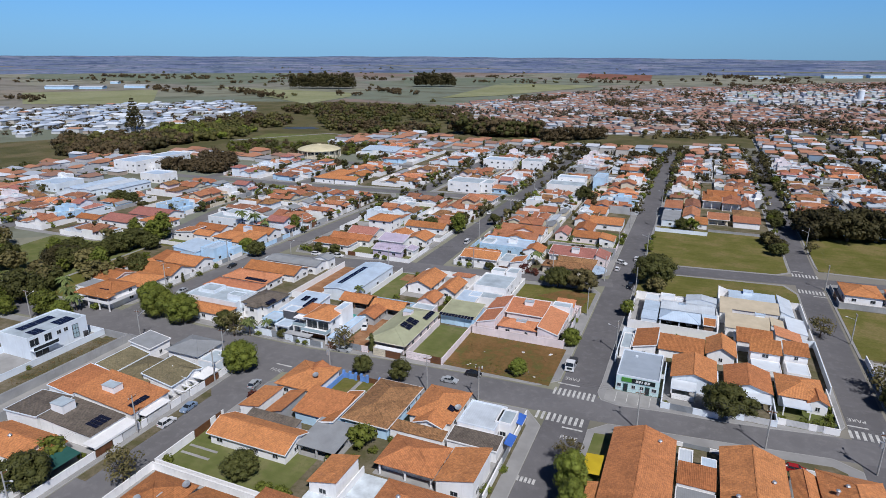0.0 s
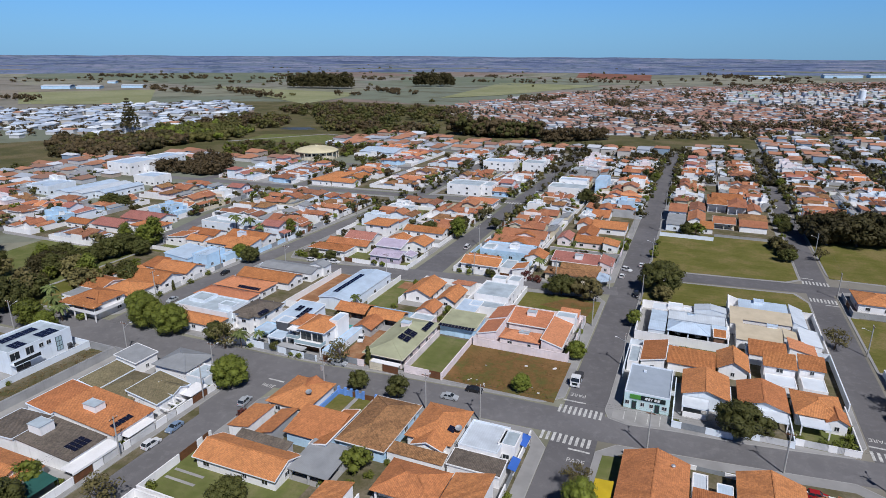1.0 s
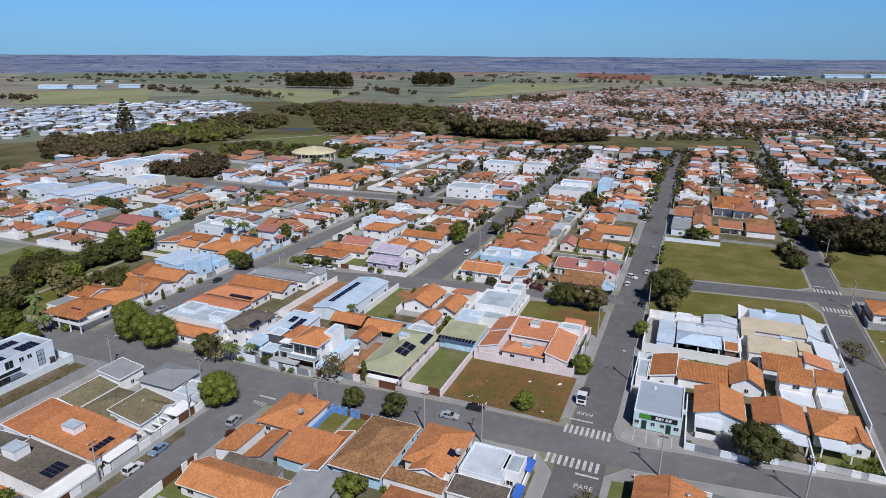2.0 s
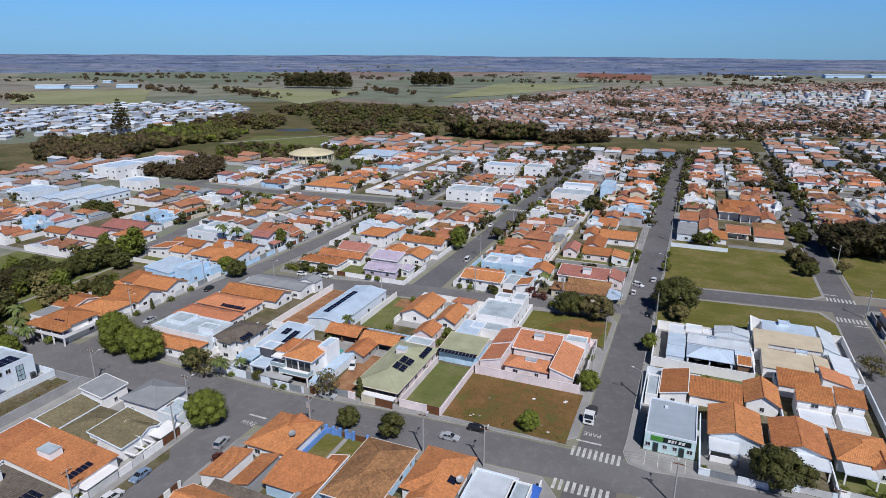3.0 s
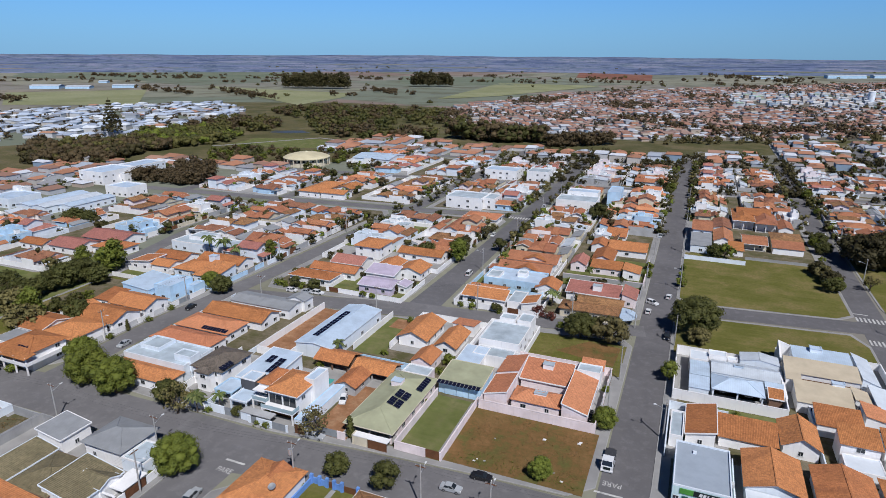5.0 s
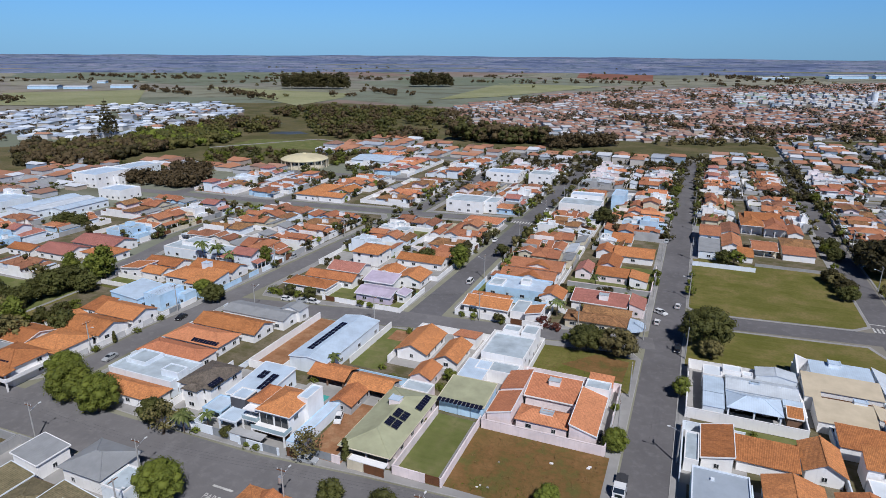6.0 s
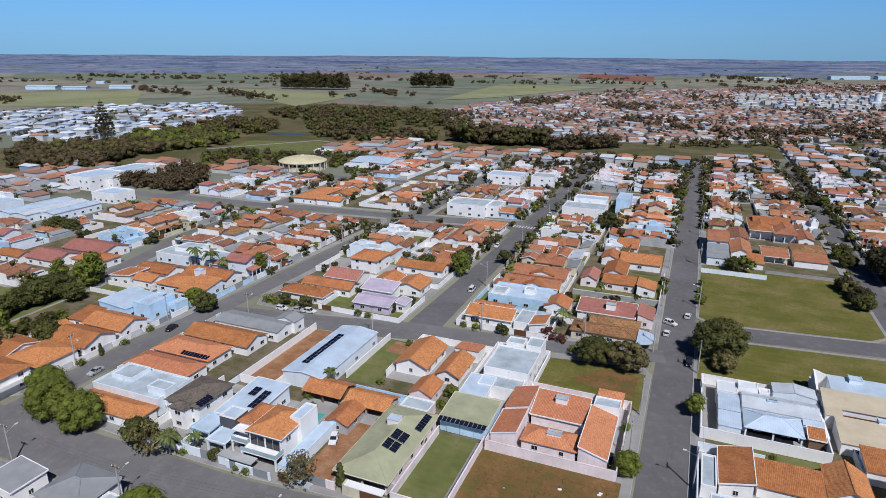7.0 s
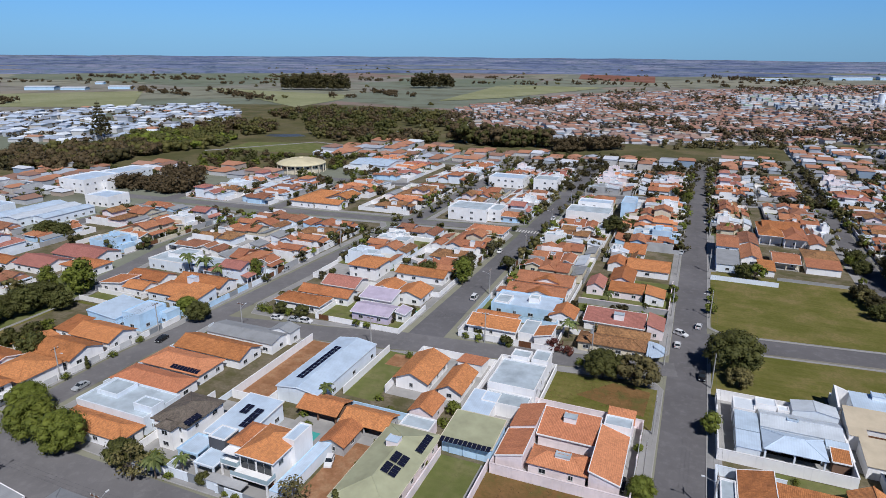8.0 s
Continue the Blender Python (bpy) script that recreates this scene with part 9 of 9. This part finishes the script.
road_word("PARE", 45.6, 15.0, 180, 1.7)
road_word("PARE", -58.2, -9.4, 0, 1.7)
for k in range(5):
    bar(-6.6 + k * 0.62 + 1.9, -6.2 + k * 0.62 + 1.9, -23.0, -21.8, "worn white painted bars on the asphalt")


# ---- cars ----
def car_proto(colour, kind="hatchback"):
    """A parked car along +y with its nose at -y."""
    L, W, H = {"hatchback": (4.0, 1.72, 1.5), "saloon": (4.4, 1.75, 1.46), "suv": (4.3, 1.8, 1.66), "van": (4.6, 1.8, 1.95)}[kind]
    t = thing("car", f"parked {colour} {kind} car", "car", group="cars in the streets")
    hl, hw = L / 2, W / 2
    low = [(-hl, 0.45), (-hl + 0.08, 0.25), (hl - 0.08, 0.25), (hl, 0.5), (hl - 0.02, 0.95), (hl * 0.2, 1.0), (-hl * 0.42, 0.96), (-hl + 0.12, 0.80)]
    body = Mesh()
    for sgn, nx in ((1, hw), (-1, -hw)):
        ring = [(nx * (0.94 if z < 0.3 or abs(y) > hl - 0.15 else 1.0), y, z) for y, z in low]
        body.face(ring if sgn > 0 else ring[::-1])
    for i in range(len(low)):
        j = (i + 1) % len(low)
        w = lambda p: hw * (0.94 if p[1] < 0.3 or abs(p[0]) > hl - 0.15 else 1.0)
        a, b = low[i], low[j]
        body.face([(-w(a), a[0], a[1]), (-w(b), b[0], b[1]), (w(b), b[0], b[1]), (w(a), a[0], a[1])])
    back = hl - 0.12 if kind != "saloon" else hl - 0.75
    roof0, roof1 = (-hl * 0.12, back - 0.35) if kind != "van" else (-hl * 0.45, hl - 0.2)
    base0, base1 = (-hl * 0.46, back) if kind != "van" else (-hl * 0.75, hl - 0.05)
    rw, bw = hw * 0.76, hw * 0.95
    body.slab([(-rw, roof0, H), (rw, roof0, H), (rw, roof1, H), (-rw, roof1, H)], 0.06)
    for sgn in (1, -1):
        for y in (roof0, (roof0 + roof1) / 2, roof1):
            k = (y - roof0) / (roof1 - roof0)
            body.tube((sgn * bw, base0 + (base1 - base0) * k, 0.97), (sgn * rw, y, H - 0.02), 0.045, 0.04, 5)
    part("body", body, M["car_" + colour], t, k=1)
    glass = Mesh()
    c = [(-bw + 0.03, base0 + 0.05, 0.97), (bw - 0.03, base0 + 0.05, 0.97), (bw - 0.03, base1 - 0.05, 0.97), (-bw + 0.03, base1 - 0.05, 0.97)]
    d = [(-rw, roof0, H - 0.05), (rw, roof0, H - 0.05), (rw, roof1, H - 0.05), (-rw, roof1, H - 0.05)]
    for i in range(4):
        j = (i + 1) % 4
        glass.face([c[i], c[j], d[j], d[i]])
    part("glazing", glass, M["glass"], t, k=1)
    for x in (-hw + 0.1, hw - 0.1):
        for y in (-hl * 0.62, hl * 0.60):
            o = 0.11 if x > 0 else -0.11
            wh = part("wheel", Mesh().tube((x - 0.10, y, 0.31), (x + 0.10, y, 0.31), 0.31, 0.31, 14), M["tyre"], t, k=1)
            part("rim", Mesh().tube((x + o * 0.6, y, 0.31), (x + o, y, 0.31), 0.2, 0.17, 10), M["rim"], wh, k=1)
    for x in (-hw + 0.28, hw - 0.28):
        part("headlight", Mesh().box(x - 0.17, x + 0.17, -hl - 0.02, -hl + 0.12, 0.58, 0.74), M["lamp"], t, k=1)
        part("tail_light", Mesh().box(x - 0.13, x + 0.13, hl - 0.1, hl + 0.02, 0.68, 0.9), M["tail"], t, k=1)
    for x in (-hw - 0.08, hw + 0.08):
        part("mirror", Mesh().box(x - 0.09, x + 0.09, base0 + 0.3, base0 + 0.42, 0.95, 1.1), M["car_" + colour], t, k=1)
    return t


CARS = {}


def car(colour, kind, u, v, turn, z=0.035):
    key = colour, kind
    m = pose(u * PLAN, v * PLAN, z, 0, 0, turn)
    if key not in CARS:
        CARS[key] = car_proto(colour, kind)
        CARS[key].matrix_basis = m
        return CARS[key]
    return copy_thing(CARS[key], m)


for colour, kind, u, v, turn in (("white", "suv", -63.6, -32.2, 178), ("blue", "saloon", -63.7, -27.2, 2), ("silver", "suv", -58.2, -16.0, 188), ("white", "hatchback", 1.0, 91.2, 174),
                                 ("white", "suv", -2.7, 85.2, 60), ("white", "hatchback", -3.2, 79.0, 178), ("black", "suv", 1.9, 65.8, 0), ("black", "saloon", -109.4, 37.0, 6), ("silver", "saloon", -107.6, 15.6, 4),
                                 ("white", "hatchback", -93.0, 56.6, 96), ("silver", "saloon", -88.7, 57.3, 95), ("white", "suv", -85.5, 57.7, 92), ("white", "van", -53.6, 87.4, 182), ("silver", "saloon", -24.4, -0.2, 92), ("silver", "suv", -104.6, 106.0, 2),
                                 ("silver", "saloon", -50.0, 3.0, 95), ("black", "hatchback", -8.9, 26.4, 0), ("white", "hatchback", -51.6, 14.6, 20), ("white", "suv", -52.8, 176.0, 0), ("silver", "hatchback", -5.0, 150.0, 0), ("white", "saloon", -105.0, 124.0, 0),
                                 ("black", "saloon", -21.0, 3.9, 92), ("white", "hatchback", -59.4, 128.0, 0), ("red", "hatchback", 34.2, -4.6, 90), ("white", "saloon", 45.0, 190.0, 0), ("silver", "suv", -112.4, 86.0, 0), ("black", "suv", -10.4, -24.2, 0), ("silver", "hatchback", -72.2, -48.8, 100), ("silver", "saloon", -69.0, -57.0, 20)):
    car(colour, kind, u, v, turn, 0.04 if abs(u + 8.9) > 0.1 else 0.2)


def truck(px, py):
    """A white forward-control lorry with a dark empty load bed, nose to -y."""
    t = thing("truck", "white cab-over truck with a dark flat load bed", "truck")
    u = v = 0.0
    cab = Mesh().box(u - 1.2, u + 1.2, v + 0.1, v + 2.2, 0.7, 1.8)
    cab.lift([(u - 1.2, v), (u + 1.2, v), (u + 1.2, v + 0.1), (u - 1.2, v + 0.1)], 0.5, 1.5)
    cab.face([(u - 1.2, v + 0.05, 1.8), (u + 1.2, v + 0.05, 1.8), (u + 1.1, v + 0.45, 2.7), (u - 1.1, v + 0.45, 2.7)])
    cab.box(u - 1.15, u + 1.15, v + 0.45, v + 2.2, 1.8, 2.85)
    part("cab", cab, M["car_white"], t, k=1)
    part("windscreen", Mesh().slab([(u - 1.05, v - 0.01, 1.78), (u + 1.05, v - 0.01, 1.78), (u + 1.0, v + 0.40, 2.62), (u - 1.0, v + 0.40, 2.62)], 0.02), M["glass"], t, k=1)
    part("bumper", Mesh().box(u - 1.25, u + 1.25, v - 0.12, v + 0.1, 0.35, 0.75), M["car_white"], t, k=1)
    part("grille", Mesh().box(u - 0.7, u + 0.7, v - 0.05, v, 0.8, 1.4), M["sign_dark"], t, k=1)
    for s in (-1, 1):
        part("window", Mesh().box(u + s * 1.2 - 0.02, u + s * 1.2 + 0.02, v + 0.6, v + 1.7, 1.85, 2.5), M["glass"], t, k=1)
        part("headlight", Mesh().box(u + s * 0.95 - 0.2, u + s * 0.95 + 0.2, v - 0.15, v - 0.1, 0.5, 0.7), M["lamp"], t, k=1)
        part("mirror", Mesh().box(u + s * 1.42 - 0.1, u + s * 1.42 + 0.1, v + 0.2, v + 0.28, 1.7, 2.3), M["iron"], t, k=1)
        for y in (v + 1.1, v + 5.2, v + 6.4):
            x = u + s * 0.98
            w = part("wheel", Mesh().tube((x - 0.16, y, 0.5), (x + 0.16, y, 0.5), 0.5, 0.5, 16), M["tyre"], t, k=1)
            part("rim", Mesh().tube((x + s * 0.1, y, 0.5), (x + s * 0.18, y, 0.5), 0.3, 0.26, 12), M["rim"], w, k=1)
    part("chassis", Mesh().box(u - 0.45, u + 0.45, v + 1.8, v + 7.6, 0.6, 0.9), M["iron"], t, k=1)
    bed = Mesh().box(u - 0.62, u + 0.62, v + 2.6, v + 7.6, 0.98, 1.04).box(u - 1.15, u + 1.15, v + 4.6, v + 7.2, 1.04, 1.12)
    part("load_bed", bed, M["iron"], t, "dark bare load frame", k=1)
    part("fifth_wheel", Mesh().tube((u, v + 5.6, 1.06), (u, v + 5.6, 1.2), 0.5, 0.45, 14), M["iron"], t, k=1)
    part("tank", Mesh().tube((u + 1.0, v + 2.6, 0.6), (u + 1.0, v + 3.8, 0.6), 0.3, 0.3, 12), M["alu"], t, k=1)
    t.matrix_basis = pose(px * PLAN, py * PLAN, 0.03)


truck(-3.9, 12.6)


# ---- poles and wires ----
TOPS = []


def pole_proto(lamp, transformer):
    t = thing("utility_pole", "concrete utility pole with a crossarm" + (" and street lamp" if lamp else "") + (" and transformer" if transformer else ""), "pole", group="utility poles")
    part("post", Mesh().tube((0, 0, -0.1), (0, 0, 8.4), 0.17, 0.11, 10), M["pole"], t, k=1)
    part("crossarm", Mesh().box(-0.9, 0.9, -0.06, 0.06, 7.9, 8.05), M["wood"], t, k=1)
    for x in (-0.8, 0.0, 0.8):
        part("insulator", Mesh().tube((x, 0, 8.05), (x, 0, 8.28), 0.06, 0.04, 8), M["sign_white"], t, k=1)
    if lamp:
        arm = part("lamp_arm", Mesh().tube((0, 0, 6.6), (0, -1.9, 7.3), 0.04, 0.035, 6), M["alu"], t, k=1)
        part("lamp_head", Mesh().box(-0.12, 0.12, -2.4, -1.85, 7.24, 7.38), M["sign_white"], arm, k=1)
    if transformer:
        part("transformer", Mesh().tube((0.42, 0, 5.6), (0.42, 0, 6.7), 0.32, 0.32, 12), M["alu"], t, k=1)
    return t


POLES = {}
ROW_CROSS = [(-128, -11.5), (-94.2, -9.9), (-70.4, -10.4), (-46.6, -7.6), (-27.0, -5.2), (-16.9, -4.9), (10.6, -2.4), (30.3, -0.2), (45.4, 9.6 - 10.4)]
ROW_MAIN = [(3.5, 25.0), (3.6, 62.4), (3.4, 98.0), (3.2, 134.0), (3.1, 170.0), (3.0, 206.0)]
ROW_MAIN_W = [(-6.0, 28.4), (-5.6, 42.2), (-5.4, 68.6), (-5.3, 96.0), (-5.3, 128.0)]
ROW_LEFT = [(-66.0, -57.0), (-65.9, -36.2), (-66.0, -18.0)]
ROW_BEND = [(-96.0, 47.8), (-65.0, 52.4), (-42.9, 64.2), (-20.0, 67.9)]
ROW_EAST = [(50.6, 49.2), (50.6, 84.0), (50.8, 124.0), (50.8, 160.0)]
ROW_MID = [(-51.0, 92.0), (-50.9, 128.0), (-50.7, 165.0), (-50.6, 200.0)]
ROW_WEST = [(-113.6, 16.0), (-113.4, 40.0), (-111.4, 76.0), (-109.2, 112.0)]
for row, turn, lamp in ((ROW_CROSS, 180, 1), (ROW_MAIN, 270, 1), (ROW_MAIN_W, 90, 0), (ROW_LEFT, 90, 1), (ROW_BEND, 180, 1), (ROW_EAST, 270, 1), (ROW_MID, 270, 1), (ROW_WEST, 90, 1)):
    for i, (u, v) in enumerate(row):
        key = bool(lamp and i % 2 == 0 or lamp and row is ROW_CROSS), i % 5 == 3
        m = pose(u * PLAN, v * PLAN, 0.12, 0, 0, turn) @ Matrix.Diagonal((1.15, 1.15, 1.15, 1))
        if key not in POLES:
            POLES[key] = pole_proto(*key)
            POLES[key].matrix_basis = m
        else:
            copy_thing(POLES[key], m).matrix_basis = m
    for (a, b), (c, d) in zip(row, row[1:]):
        wires = thing("overhead_wire", "thin dark overhead wires between poles", "wires", (a, b, 9.2))
        for off in (-0.8, 0.0, 0.8):
            ox, oy = (0, off) if turn in (90, 270) else (off * 0.0, off)
            if turn in (90, 270):
                ox, oy = off, 0
            cu = bpy.data.curves.new("wire", "CURVE")
            cu.dimensions, cu.bevel_depth, cu.bevel_resolution = "3D", 0.012, 0
            sp = cu.splines.new("POLY")
            sp.points.add(8)
            for k in range(9):
                s = k / 8
                sp.points[k].co = ((c - a) * s * PLAN + ox, (d - b) * s * PLAN + oy, 0.45 - 1.54 * s * (1 - s), 1)
            cu.materials.append(M["iron"])
            wire = new("wire", cu)
            wire.parent = wires

# ---- roof equipment ----
solar(-39.9, 12.8, 5.0, 3, 2, 90, 17)
solar(-39.7, 15.4, 5.05, 3, 2, 90, 17)
solar(-38.1, 20.8, 4.42, 6, 1, 90, 17)
solar(-67.2, 15.8, 4.80, 2, 4, 0, 5)
solar(-69.6, 17.6, 4.90, 2, 2, 0, 5)
solar(-67.4, 37.0, 4.72, 3, 11, 0, 0)
solar(-69.8, -32.0, 3.98, 5, 1, 90, 6)
solar(-71.0, -39.0, 3.85, 4, 2, 90, 4)
solar(-113.4, -19.6, 6.5, 3, 6, 0, 0)
solar(-109.2, -22.6, 6.5, 4, 2, 0, 0)
solar(-109.2, -16.4, 6.5, 4, 3, 0, 0)
solar(-18.8, -13.2, 4.2, 2, 1, 90, 16)
solar(-74.4, 10.4, 6.4, 4, 1, 90, 12)
solar(-91.0, 25.4, 3.7, 9, 1, 0, 14, "dark solar water heater strip on a tile roof")
solar(-32.55, 23.9, 3.72, 11, 1, 0, 8, "dark solar strip along an eave")
solar(-118.0, 1.6, 6.2, 4, 1, 0, 14)


def roof_vent(u, v, z):
    t = thing("roof_vent", "round metal roof vent", "vent", (u, v, z))
    part("pipe", Mesh().tube((u, v, z - 0.5), (u, v, z + 0.5), 0.18, 0.18, 10), M["alu"], t)
    part("cowl", Mesh().tube((u, v, z + 0.5), (u, v, z + 0.75), 0.34, 0.2, 12), M["alu"], t)


for u, v, z in ((14.6, -10.2, 4.6), (21.6, -20.6, 3.2), (25.2, -19.4, 4.9), (37.8, -13.0, 4.9), (39.2, -11.4, 4.9), (30.0, -14.0, 4.5), (-17.0, -37.0, 4.6), (-79.0, -48.0, 4.6)):
    roof_vent(u, v, z)


def dish(u, v, z):
    t = thing("satellite_dish", "grey satellite dish on a roof", "satellite dish", (u, v, z))
    me = Mesh()
    for k in range(14):
        a, b = 2 * math.pi * k / 14, 2 * math.pi * (k + 1) / 14
        me.face([(u, v, z + 0.5), (u + 0.6 * math.cos(a), v + 0.5 * math.sin(a) - 0.1, z + 0.62 + 0.3 * math.sin(a)), (u + 0.6 * math.cos(b), v + 0.5 * math.sin(b) - 0.1, z + 0.62 + 0.3 * math.sin(b))])
    part("bowl", me, M["alu"], t)
    part("mast", Mesh().tube((u, v, z - 0.6), (u, v, z + 0.5), 0.04, 0.04, 6), M["iron"], t)


for u, v, z in ((-45.6, -45.6, 3.9), (-49.6, -50.4, 3.9), (-17.6, -13.2, 4.4), (-46.2, -13.0, 4.2)):
    dish(u, v, z)

# tarpaulins on the corner house, kerbside bins, lot debris
for u, v in ((-7.6, -9.6), (-7.5, -16.0)):
    t = thing("tarpaulin", "blue tarpaulin over a side gate", "tarpaulin", (u, v, 0))
    part("sheet", Mesh().slab([(u - 0.7, v - 1.6, 2.5), (u + 0.6, v - 1.6, 2.1), (u + 0.6, v + 1.6, 2.1), (u - 0.7, v + 1.6, 2.5)], 0.03), M["tarp"], t)
    for y in (v - 1.5, v + 1.5):
        part("post", Mesh().tube((u + 0.5, y, 0.1), (u + 0.5, y, 2.1), 0.03, 0.03, 6), M["iron"], t)
rr = random.Random(4)
for k in range(9):
    u, v = rr.uniform(-26.5, -7.5), rr.uniform(6.5, 21.0)
    s = rr.uniform(0.1, 0.32)
    me = Mesh()
    me.slab([(u - s, v - s * 0.6, 0.2 + s * 0.7), (u + s * 0.9, v - s * 0.7, 0.2 + s * 0.5), (u + s, v + s * 0.6, 0.2 + s * 0.6), (u - s * 0.8, v + s * 0.7, 0.2 + s * 0.4)], 0.2 + s * 0.35)
    single("debris", me, WALL["white"] if k % 3 else WALL["block"], "pale rubble lump on the vacant lot", "debris", group="debris on the lot")


def tufts(name, label, outline, n, leaf, seed, size, height):
    """Weeds and grass tufts over a lot, as one mass."""
    g = np.random.default_rng(seed)
    u0, u1, v0, v1 = outline
    cl = [(g.uniform(u0, u1), g.uniform(v0, v1), 0.2 + g.uniform(0, height), g.uniform(0.15, 0.45)) for k in range(n)]
    v, f = leaf_cloud(None, cl, 9, size, seed=seed)
    v = v * PLAN
    tagged(new(name, cloud_mesh(name, v, f, M[leaf])), label, "weeds", kind="stuff")


tufts("weeds", "dry brown weeds over the vacant lot", (-26.8, -7.0, 6.2, 21.4), 260, "leaf_weed", 61, 0.06, 0.02)
tufts("weeds", "green weeds along the lot's edge", (-26.8, -7.0, 6.2, 9.6), 140, "leaf", 62, 0.06, 0.03)
tufts("weeds", "green and dry weeds on the corner lot", (-27.0, -7.0, 43.6, 56.5), 240, "leaf_weed", 63, 0.06, 0.03)
tufts("weeds", "rough weeds in the strip lot", (-102.6, -96.6, -34, -12), 260, "leaf_weed", 64, 0.08, 0.15)
